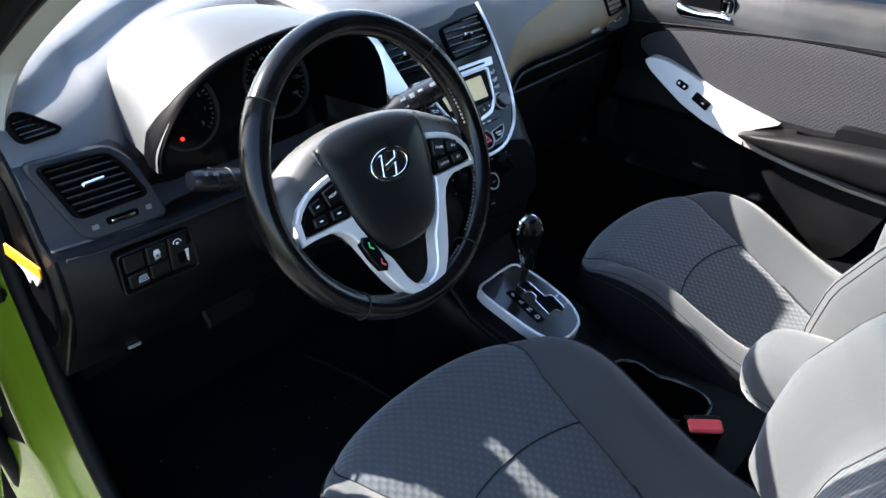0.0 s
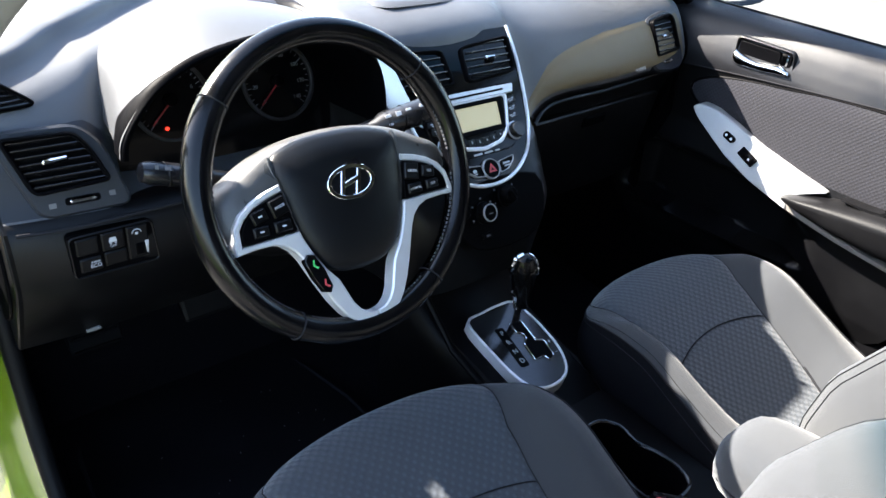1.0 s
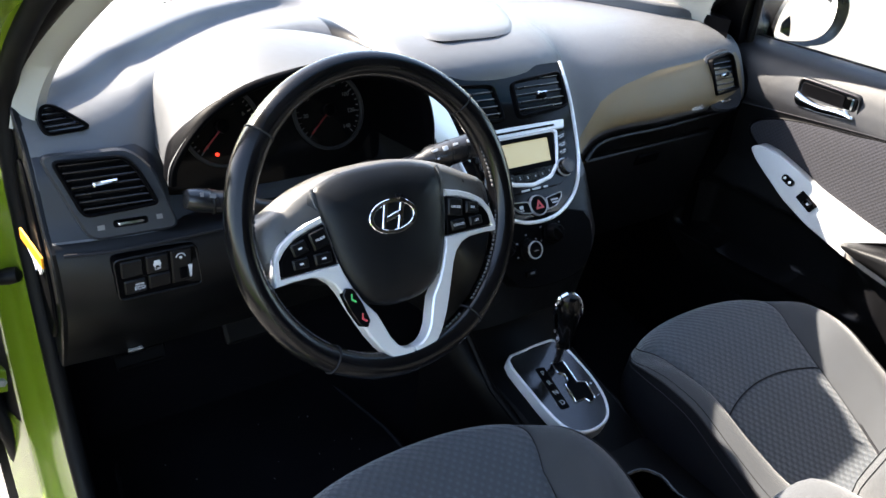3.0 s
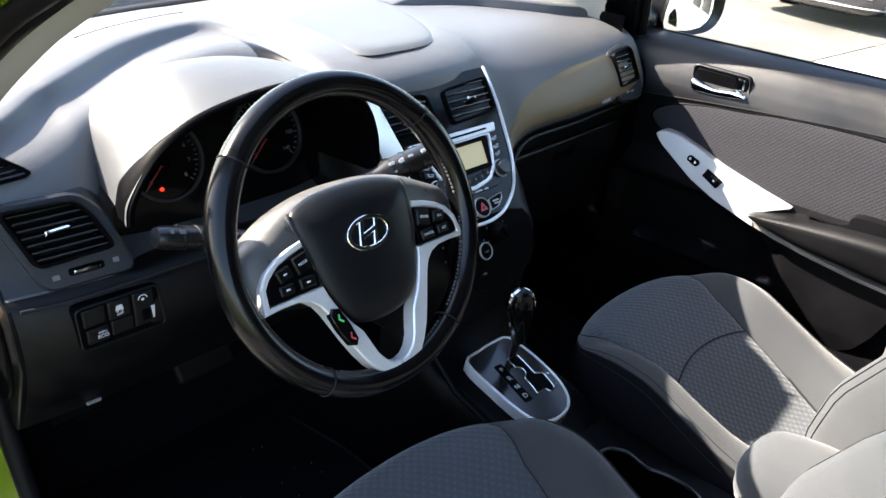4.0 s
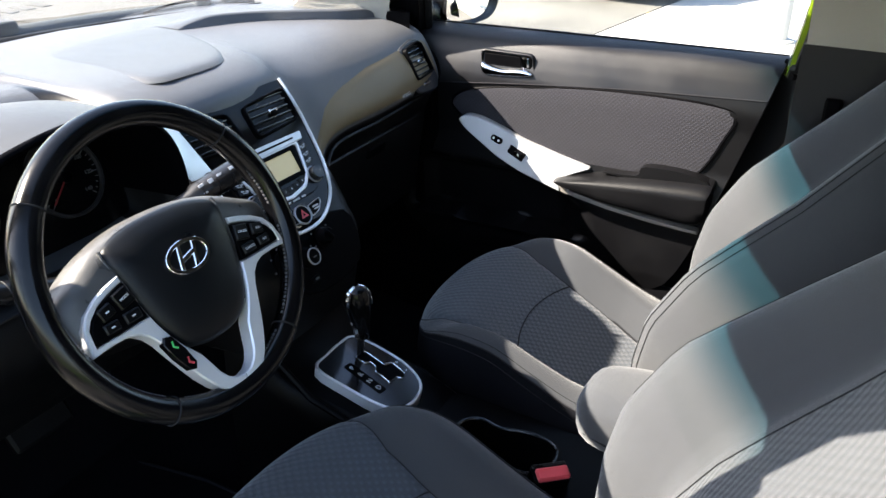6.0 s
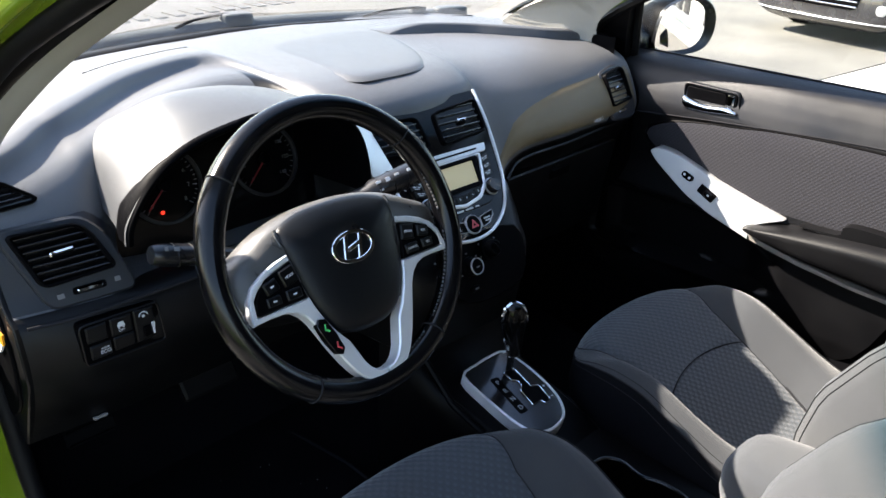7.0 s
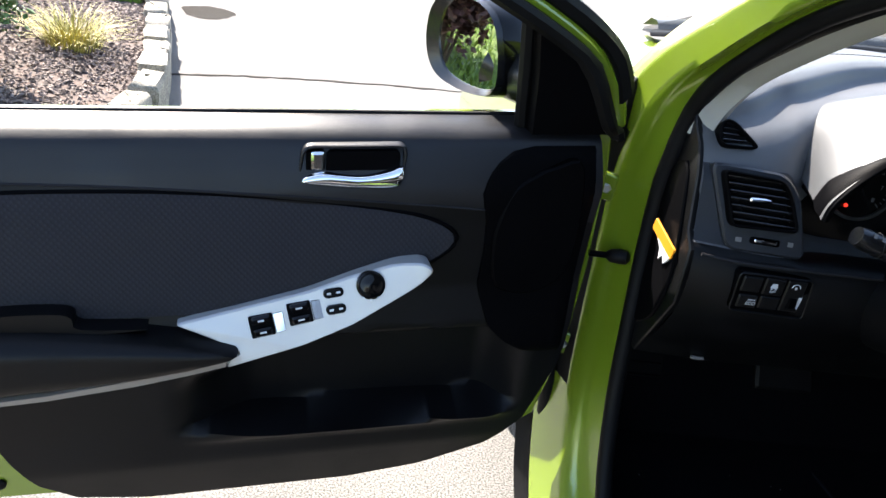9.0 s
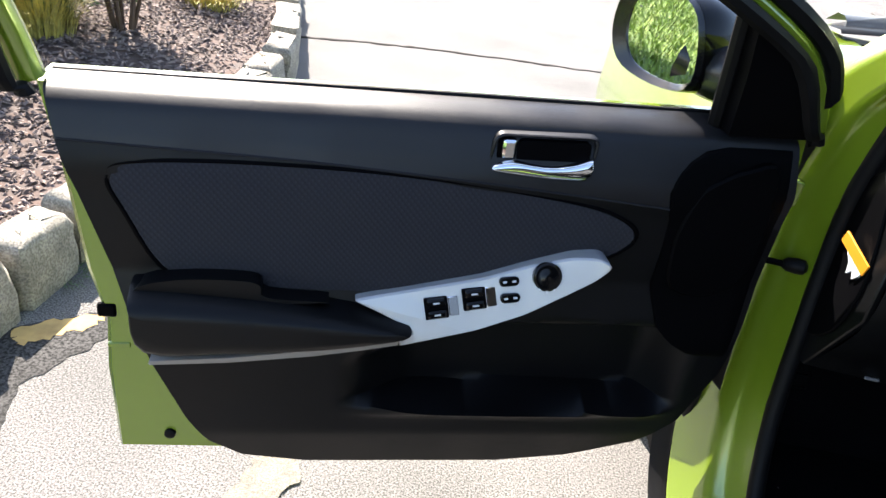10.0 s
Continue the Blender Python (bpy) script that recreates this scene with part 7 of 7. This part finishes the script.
rng = random.Random(5)
FAINT = material("faded yellow paint", (0.138, 0.124, 0.098), 0.9, grain=1.0, grain_size=160, blotch=0.3, blotch_size=25, speckle=0.3, speckle_size=260)


def rough_edge(pts, d):
    """An outline with a worn, uneven edge."""
    out = []
    for (ax, ay), (bx, by) in zip(pts, pts[1:] + pts[:1]):
        for j in range(6):
            out.append((ax + (bx - ax) * j / 6 + rng.uniform(-d, d), ay + (by - ay) * j / 6 + rng.uniform(-d, d)))
    return out


def slab(name, pts, z, mat, label, category, thick=0.01):
    m = Matrix.Translation((0, 0, z))
    return whole(name, plate(pts, m, 0.0, -thick, 0.0005), mat, label, category, kind="structure")


slab("pavement", [(4.6, -6.0), (30, -14.0), (30, 1.0), (7.6, 1.15), (5.0, 1.45), (4.5, 1.2)], 0.012, CONCRETE, "bright pale concrete apron", "pavement")
slab("road", [(4.8, 1.5), (7.6, 1.2), (40, 1.1), (40, 30), (3.0, 30), (3.6, 6.0)], 0.006, DARK_ASPHALT, "grey asphalt parking area", "road")


def flat_mark(name, pts, z, mat, label, category):
    """Paint or damp lying on the asphalt, no thicker than a film."""
    bm = bmesh.new()
    bmesh.ops.triangulate(bm, faces=[bm.faces.new([bm.verts.new((x, y, z)) for x, y in pts])])
    return whole(name, bm, mat, label, category, kind="structure")


def wavy(points, width, z, mat, name, label, category):
    rows = []
    pts = spline([(x, y, z) for x, y in points], 8)
    for i, p in enumerate(pts):
        q = pts[min(i + 1, len(pts) - 1)] - pts[max(i - 1, 0)]
        nrm = Vector((-q.y, q.x, 0)).normalized()
        w = width * (0.55 + 0.9 * rng.random())
        off = nrm * rng.uniform(-0.4, 0.4) * width
        rows.append([p + off - nrm * w / 2, p + off + nrm * w / 2])
    top = sheet(rows)
    sheet([[r[0] for r in rows], [r[0] - Vector((0, 0, 0.004)) for r in rows]], bm=top)
    return whole(name, top, mat, label, category, kind="structure")


wavy([(-2.10, 3.18), (-1.8, 3.30), (-1.5, 3.38), (-1.03, 3.49), (-0.7, 3.54), (-0.2, 3.62), (0.8, 3.7)], 0.018, 0.003, PATCH, "crack", "thin dark crack across the asphalt", "crack")
blob = [(-2.19 + 0.16 * math.cos(a) * (1 + 0.10 * math.sin(3 * a) + rng.uniform(-0.06, 0.06)), 4.48 + 0.16 * math.sin(a) * (1 + rng.uniform(-0.06, 0.06))) for a in (2 * math.pi * i / 30 for i in range(30))]
flat_mark("asphalt_patch", blob, 0.002, PATCH, "round dark repair patch in the asphalt", "patch")
wet = [(-2.30, 0.62), (-2.12, 0.78), (-2.00, 0.86), (-1.93, 0.80), (-1.99, 0.70), (-2.04, 0.58), (-2.02, 0.44), (-2.10, 0.40), (-2.18, 0.50)]
flat_mark("damp_patch", rough_edge(wet, 0.012), 0.002, WET, "damp dark patch on the asphalt beside the kerb", "damp patch")
flat_mark("painted_line", rough_edge([(-2.165, 0.735), (-2.09, 0.80), (-2.02, 0.852), (-1.985, 0.845), (-1.995, 0.805), (-2.06, 0.745), (-2.12, 0.694)], 0.008), 0.003, YELLOW, "worn yellow painted mark", "painted line")
flat_mark("painted_line", rough_edge([(-1.60, 0.20), (-1.53, 0.39), (-1.515, 0.48), (-1.45, 0.54), (-1.40, 0.50), (-1.43, 0.38), (-1.48, 0.20)], 0.012), 0.005, FAINT, "faint yellow painted mark", "painted line")
BAY_PAINT = material("faded yellow bay paint", (0.33, 0.225, 0.085), 0.85, blotch=0.45, blotch_size=9)
for x0, y0, x1, y1 in ((5.50, 2.65, 7.80, 2.16), (6.66, 2.38, 6.55, 1.30), (5.80, 2.52, 5.62, 1.46), (7.55, 2.15, 7.40, 1.1)):
    v = Vector((x1 - x0, y1 - y0, 0)).normalized() * 0.045
    flat_mark("painted_line", rough_edge([(x0 - v.y, y0 + v.x), (x0 + v.y, y0 - v.x), (x1 + v.y, y1 - v.x), (x1 - v.y, y1 + v.x)], 0.006), 0.004, BAY_PAINT, "worn yellow parking line", "painted line")

# planted bed behind a granite kerb
def kerb_x(y):
    return interp(y, ((-2, -2.32), (0.5, -2.265), (1.5, -2.13), (2.1, -2.02), (2.6, -2.03), (3.0, -2.11), (3.7, -2.29), (4.3, -2.47), (6.0, -3.0), (12, -4.9)))


bed_rows = []
for i in range(40):
    y = -1.5 + 13.5 * i / 39
    bed_rows.append([Vector((x, y, 0.125 + 0.05 * noise.noise(Vector((x * 1.3, y * 1.3, 0))) * (0.3 if x > -2.3 else 1) + 0.05 * min(1, (-2.2 - x) / 1.5))) for x in [kerb_x(y) - 0.03 - 0.06 * j for j in range(26)]])
whole("planting_bed", sheet(bed_rows), MULCH, "bed of brown wood mulch behind the kerb", "planting bed", kind="structure")


def stone(l, w, h, seed):
    r = random.Random(seed)
    bm = bmesh.new()
    rings = []
    for z, f in ((-0.08, 1.0), (h * 0.35, 1.02), (h * 0.7, 0.97), (h - 0.026, 0.96), (h - 0.008, 0.90), (h + 0.002, 0.72), (h, 0.3)):
        ring = []
        for x, y in round_rect(w, l, 0.018, 2):
            ring.append(Vector((x * f + r.uniform(-0.008, 0.008), y * f + r.uniform(-0.008, 0.008), z + r.uniform(-0.006, 0.006))))
        rings.append(ring)
    return finish(loft(rings, True, bm), GRANITE, "stone", 45)


kerb = thing("kerb", (-2.17, 2.0, 0), "kerb of rough pale granite blocks", "kerb", kind="structure")
blocks = [stone(0.215, 0.125, 0.175 + 0.006 * (i % 3), i) for i in range(6)]
y, i = -1.2, 0
while y < 11:
    ob = new("stone", blocks[i % 6])
    ob.parent, ob.matrix_parent_inverse = kerb, Matrix.Translation(kerb.location).inverted()
    x = kerb_x(y)
    turn = math.degrees(math.atan2(kerb_x(y + 0.12) - kerb_x(y - 0.12), 0.24))
    ob.matrix_basis = pose(x, y, rng.uniform(-0.008, 0.008), rng.uniform(-2, 2), rng.uniform(-2, 2), -turn + rng.uniform(-2, 2))
    y += 0.236
    i += 1

# mulch chips, one joined sheet of small slivers
verts, faces = [], []
for _ in range(17000):
    y = rng.uniform(0.2, 5.5)
    x = kerb_x(y) - 0.06 - rng.random() ** 1.2 * 1.4
    z = 0.125 + 0.05 * noise.noise(Vector((x * 1.3, y * 1.3, 0))) + 0.05 * min(1, (-2.2 - x) / 1.5) + 0.006
    l, w, a = rng.uniform(0.012, 0.048), rng.uniform(0.005, 0.013), rng.uniform(0, math.pi)
    t = rng.uniform(-0.4, 0.4)
    c, s = math.cos(a), math.sin(a)
    k = len(verts)
    for dx, dy, dz in ((-l, -w, 0), (l, -w, 0), (l * 0.9, w, 0), (-l * 0.9, w, 0), (0, 0, w * 0.7)):
        dx, dy = dx / 2, dy / 2
        verts.append((x + c * dx - s * dy, y + s * dx + c * dy, z + t * dx + dz))
    faces += [(k, k + 1, k + 4), (k + 1, k + 2, k + 4), (k + 2, k + 3, k + 4), (k + 3, k, k + 4)]
me = bpy.data.meshes.new("mulch_chips")
me.from_pydata(verts, [], faces)
CHIP = material("bark chips", (0.20, 0.135, 0.105), 0.9, blotch=0.3, blotch_size=60)
nt = CHIP.node_tree
geo = nt.nodes.new("ShaderNodeNewGeometry")
ramp = nt.nodes.new("ShaderNodeValToRGB")
ramp.color_ramp.elements[0].color, ramp.color_ramp.elements[1].color = (0.028, 0.017, 0.014, 1), (0.20, 0.150, 0.130, 1)
nt.links.new(geo.outputs["Random Per Island"], ramp.inputs[0])
nt.links.new(ramp.outputs[0], bsdf(CHIP).inputs["Base Color"])
me.materials.append(CHIP)
tagged(new("mulch_chips", me), "loose brown bark chips on the bed", "mulch", kind="stuff")


def blades(name, x, y, z, n, height, spread, mat, label, category="ornamental grass", width=0.007):
    """A tuft of bent blades."""
    verts, faces = [], []
    for _ in range(n):
        a, r = rng.uniform(0, 2 * math.pi), spread * math.sqrt(rng.random()) * 0.5
        bx, by = x + r * math.cos(a), y + r * math.sin(a)
        h, out = height * rng.uniform(0.5, 1.05), spread * rng.uniform(0.2, 1.0)
        b = a + rng.uniform(-0.6, 0.6)
        side = Vector((-math.sin(b), math.cos(b), 0)) * width * rng.uniform(0.6, 1.2)
        k = len(verts)
        for f in (0, 0.35, 0.7, 1.0):
            c = Vector((bx + out * f * f * math.cos(b), by + out * f * f * math.sin(b), z - 0.02 + h * (f - 0.28 * f * f * f)))
            wd = 1 - f * 0.9
            verts += [tuple(c - side * wd / 2), tuple(c + side * wd / 2)]
        for q in range(3):
            faces.append((k + 2 * q, k + 2 * q + 1, k + 2 * q + 3, k + 2 * q + 2))
    me = bpy.data.meshes.new(name)
    me.from_pydata(verts, [], faces)
    me.materials.append(mat)
    return tagged(new(name, me), label, category)


def bush(x, y, z, height, width, n, mat, label, leaf=1.0):
    """A low shrub: stems with limbs, and many small leaves."""
    b = thing("shrub", (x, y, z), label, "shrub")
    tips = []
    bm = bmesh.new()
    for i in range(9):
        a = 2 * math.pi * i / 9 + rng.uniform(-0.3, 0.3)
        o = width * rng.uniform(0.25, 0.5)
        p0 = Vector((x + 0.03 * math.cos(a), y + 0.03 * math.sin(a), z - 0.03))
        p2 = Vector((x + o * math.cos(a), y + o * math.sin(a), z + height * rng.uniform(0.6, 0.95)))
        p1 = p0.lerp(p2, 0.5) + Vector((0, 0, height * 0.12))
        path = spline([p0, p1, p2], 5)
        tube(path, 0.011, 6, taper=[1 - 0.8 * k / (len(path) - 1) for k in range(len(path))], bm=bm)
        for f in (0.5, 0.75):
            q = p0.lerp(p2, f) + Vector((0, 0, height * 0.05))
            e = q + Vector((rng.uniform(-1, 1), rng.uniform(-1, 1), rng.uniform(0.2, 1))).normalized() * width * 0.3
            tube([q, e], 0.005, 5, taper=[1, 0.3], bm=bm)
            tips += [q.lerp(e, 0.5), e]
        tips += [p1, p1.lerp(p2, 0.5), p2]
    part("stem", bm, BARK, b)
    verts, faces = [], []
    for _ in range(n):
        c = rng.choice(tips) + Vector((rng.gauss(0, 1), rng.gauss(0, 1), rng.gauss(0, 1))) * width * 0.11
        if c.z < z + 0.03:
            continue
        d = Vector((rng.uniform(-1, 1), rng.uniform(-1, 1), rng.uniform(-0.5, 0.8))).normalized()
        s = d.cross(Vector((rng.uniform(-1, 1), rng.uniform(-1, 1), 1))).normalized()
        l, w = leaf * rng.uniform(0.018, 0.042), leaf * rng.uniform(0.007, 0.014)
        up = d.cross(s) * w * 0.4
        k = len(verts)
        verts += [tuple(c), tuple(c + d * l * 0.5 + s * w + up), tuple(c + d * l), tuple(c + d * l * 0.5 - s * w + up)]
        faces += [(k, k + 1, k + 2), (k, k + 2, k + 3)]
    me = bpy.data.meshes.new("foliage")
    me.from_pydata(verts, [], faces)
    me.materials.append(mat)
    ob = new("foliage", me)
    ob.parent, ob.matrix_parent_inverse = b, Matrix.Translation(b.location).inverted()
    return b


bush(-2.62, 2.40, 0.16, 0.62, 0.46, 3600, LEAF, "small green shrub growing from the mulch")
bush(-3.22, 1.50, 0.20, 0.66, 0.55, 7000, RED_LEAF, "dense shrub with dark red leaves beyond the mulch bed", 1.5)
bush(-3.45, 2.10, 0.20, 0.85, 0.7, 6000, LEAF, "dense green shrub on the lawn", 1.6)
bush(-3.3, 3.6, 0.17, 0.7, 0.6, 2600, LEAF, "green shrub behind the grass tufts")
blades("grass_tuft", -2.86, 2.20, 0.15, 520, 0.42, 0.26, STRAW, "tuft of yellow green ornamental grass")
blades("grass_tuft", -3.02, 2.45, 0.16, 420, 0.5, 0.26, STRAW, "tuft of yellow green ornamental grass")
blades("grass_tuft", -2.95, 2.32, 0.16, 420, 0.38, 0.28, LEAF, "tuft of green ornamental grass")
blades("grass_tuft", -2.47, 2.98, 0.15, 360, 0.22, 0.24, STRAW, "low tuft of green grass")
slab("lawn", [(-2.45, 3.95), (-2.75, 6.0), (-4.2, 11.0), (-4.75, 11), (-4.75, 3.9), (-3.2, 3.9)], 0.18, GRASS, "sunlit lawn behind the bed", "lawn", 0.06)
# lawn and shrubs behind the car, which the side mirror shows
slab("lawn", [(-3.25, 3.9), (-3.05, 2.3), (-2.92, 1.6), (-2.88, -1.6), (-2.5, -1.6), (-2.6, -14), (-4.75, -14), (-4.75, 3.9)], 0.225, GRASS, "lawn beside the driveway", "lawn", 0.06)
slab("road", [(-4.8, -40), (-4.8, 40), (-12, 40), (-12, -40)], 0.02, DARK_ASPHALT, "grey road beyond the lawn", "road")
slab("painted_line", [(-5.6, -40), (-5.6, 40), (-5.7, 40), (-5.7, -40)], 0.026, CONCRETE, "white line along the road", "painted line", 0.003)
bush(-3.75, 2.75, 0.2, 0.8, 0.9, 6000, RED_LEAF, "reddish shrub on the lawn", 1.5)
bush(-3.3, -0.3, 0.16, 0.7, 0.6, 1500, RED_LEAF, "shrub with reddish leaves on the lawn")
verts, faces = [], []
for _ in range(16000):
    x, y = rng.uniform(-4.7, -2.95), rng.uniform(0.3, 2.6)
    a, h, w = rng.uniform(0, 2 * math.pi), rng.uniform(0.02, 0.055), rng.uniform(0.003, 0.006)
    c, d = math.cos(a), math.sin(a)
    k = len(verts)
    verts += [(x - w * d, y + w * c, 0.222), (x + w * d, y - w * c, 0.222), (x + h * 0.6 * c, y + h * 0.6 * d, 0.222 + h)]
    faces.append((k, k + 1, k + 2))
me = bpy.data.meshes.new("grass")
me.from_pydata(verts, [], faces)
BLADE = material("grass blade", (0.17, 0.25, 0.030), 0.6, blotch=0.4, blotch_size=30)
me.materials.append(BLADE)
tagged(new("grass", me), "short sunlit grass of the lawn", "grass", kind="stuff")
# moss and leaf litter at the kerb's foot
blades("grass_tuft", -2.15, 0.98, 0.0, 160, 0.05, 0.08, LEAF, "low green weeds at the kerb's foot", "weeds", 0.005)

for i, (x, y) in enumerate(((-2.17, 0.70), (-2.16, 0.84), (-2.14, 1.12), (-2.10, 1.40), (-2.06, 1.75))):
    blades("moss", x, y, 0.0, 110, 0.028, 0.10, LEAF, "low green moss along the kerb's foot", "moss", 0.006)

# parked car across the driveway, nose towards the bay line
parked = thing("parked_car", (8.6, 1.7, 0), "dark parked car with its wheels on the asphalt", "car")
DARK_PAINT = material("dark car paint", (0.012, 0.012, 0.015), 0.25, coat=1.0)
DARK_PANE = material("dark window", (0.02, 0.022, 0.025), 0.1)
m_pc = axes((6.93, 2.14, 0), (-0.26, -0.965, 0), (0.965, -0.26, 0))
sec = []
for y, zb, zt, hw in ((0.0, 0.20, 0.56, 0.62), (0.06, 0.15, 0.66, 0.76), (0.25, 0.13, 0.78, 0.84), (0.6, 0.12, 0.88, 0.87), (1.25, 0.12, 0.99, 0.88), (1.9, 0.20, 1.40, 0.72), (3.1, 0.20, 1.45, 0.72), (4.0, 0.22, 1.05, 0.86), (4.5, 0.34, 0.78, 0.76)):
    sec.append([m_pc @ Vector((hw * math.copysign(abs(math.cos(w)) ** 0.45, math.cos(w)), y, (zb + zt) / 2 + (zt - zb) / 2 * math.copysign(abs(math.sin(w)) ** 0.6, math.sin(w)))) for w in (2 * math.pi * j / 32 for j in range(32))])
part("body", loft(sec), DARK_PAINT, parked)
m_nose = m_pc @ Matrix(((-1, 0, 0, 0), (0, 0, -1, -0.012), (0, 1, 0, 0), (0, 0, 0, 1)))
part("grille", plate(soft([(-0.42, 0.52), (0.42, 0.52), (0.36, 0.33), (-0.36, 0.33)], 0.04), m_nose, 0.010, -0.04, 0.004), BLACK, parked)
for i in range(4):
    part("grille_bar", box((0.76, 0.012, 0.012), m_nose @ Matrix.Translation((0, 0.36 + 0.045 * i, 0.012)), 0.004), CHROME, parked)
part("bumper_lip", tube(spline([m_pc @ Vector(q) for q in ((-0.80, 0.20, 0.245), (-0.62, 0.02, 0.235), (0, -0.035, 0.232), (0.62, 0.02, 0.235), (0.80, 0.20, 0.245))], 6), 0.011, 8, flat=0.7), DULL_SILVER, parked, "bright lower bumper lip")
for sx in (-1, 1):
    part("fog_lamp", lathe(((0.055, -0.03), (0.055, 0.012), (0.040, 0.020), (0.005, 0.022)), m_nose @ Matrix.Translation((sx * 0.60, 0.36, -0.03)), 20), DULL_SILVER, parked)
    part("headlamp", plate(soft([(sx * 0.46, 0.66), (sx * 0.78, 0.70), (sx * 0.80, 0.62), (sx * 0.50, 0.56)][::sx], 0.02), m_nose @ Matrix.Translation((0, 0, -0.14)), 0.05, -0.1, 0.01), DULL_SILVER, parked)
for x in (-0.76, 0.76):
    for y in (0.86, 3.45):
        t = part("tyre", lathe(((0.2, -0.1), (0.29, -0.1), (0.32, -0.07), (0.32, 0.07), (0.29, 0.1), (0.2, 0.1)), m_pc @ axes((x, y, 0.32), (0, 1, 0), (0, 0, 1)), 32), RUBBER, parked)
        part("rim", lathe(((0.21, -0.05), (0.21, 0.05), (0.05, 0.06)), m_pc @ axes((x, y, 0.32), (0, 1, 0), (0, 0, 1)), 20), SILVER, t)
# white post on the apron
post = thing("bollard", (5.75, 0.06, 0), "white painted post on the concrete apron", "bollard")
part("shaft", lathe(((0.07, 0.0), (0.07, 1.0), (0.05, 1.04)), Matrix.Translation((5.75, 0.06, 0.0)), 20), CONCRETE, post)
part("foot_plate", lathe(((0.12, 0.0), (0.12, 0.03), (0.10, 0.035)), Matrix.Translation((5.75, 0.06, 0.0)), 20), CONCRETE, post)

# low white building behind the car, which the passenger's mirror shows
house = thing("building", (3.2, -6.5, 0), "low white building with dark windows along the driveway", "building")
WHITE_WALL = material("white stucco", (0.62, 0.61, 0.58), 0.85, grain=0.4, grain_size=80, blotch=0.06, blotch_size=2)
m_b = axes((3.2, -5.9, 0), (-0.138, 0.99, 0), (-0.99, -0.138, 0))
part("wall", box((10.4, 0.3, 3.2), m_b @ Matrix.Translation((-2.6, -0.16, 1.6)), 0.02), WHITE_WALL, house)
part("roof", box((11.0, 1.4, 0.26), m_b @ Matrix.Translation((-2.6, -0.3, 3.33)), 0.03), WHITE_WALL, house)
part("plinth", box((10.4, 0.06, 0.12), m_b @ Matrix.Translation((-2.6, 0.01, 0.05)), 0.01), CONCRETE, house)
for i in range(8):
    x = -6.9 + 1.25 * i
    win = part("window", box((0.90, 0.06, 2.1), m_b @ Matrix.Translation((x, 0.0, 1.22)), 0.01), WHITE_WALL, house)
    for j in range(3):
        part("pane", box((0.22, 0.02, 1.96), m_b @ Matrix.Translation((x - 0.27 + 0.27 * j, 0.028, 1.22)), 0.004), DARK_PANE, win)

# ladder of narrow dark pavers across the driveway
strip = thing("paving_band", (4.2, 6.9, 0), "row of narrow dark pavers across the pale driveway", "paving", kind="structure")
PAVER = material("dark paver", (0.066, 0.063, 0.058), 0.9, grain=0.6, grain_size=90, blotch=0.2)
tile = finish(box((0.105, 0.30, 0.016), Matrix.Identity(4), 0.004), PAVER, "paver")
for i in range(22):
    if 11 <= i < 14:
        continue
    ob = new("paver", tile)
    ob.parent, ob.matrix_parent_inverse = strip, Matrix.Translation(strip.location).inverted()
    x = 2.30 + 0.190 * i
    ob.matrix_basis = pose(x, 6.72 + 0.05 * (x - 2.45), 0.010, 0, 0, rng.uniform(-3, 3))
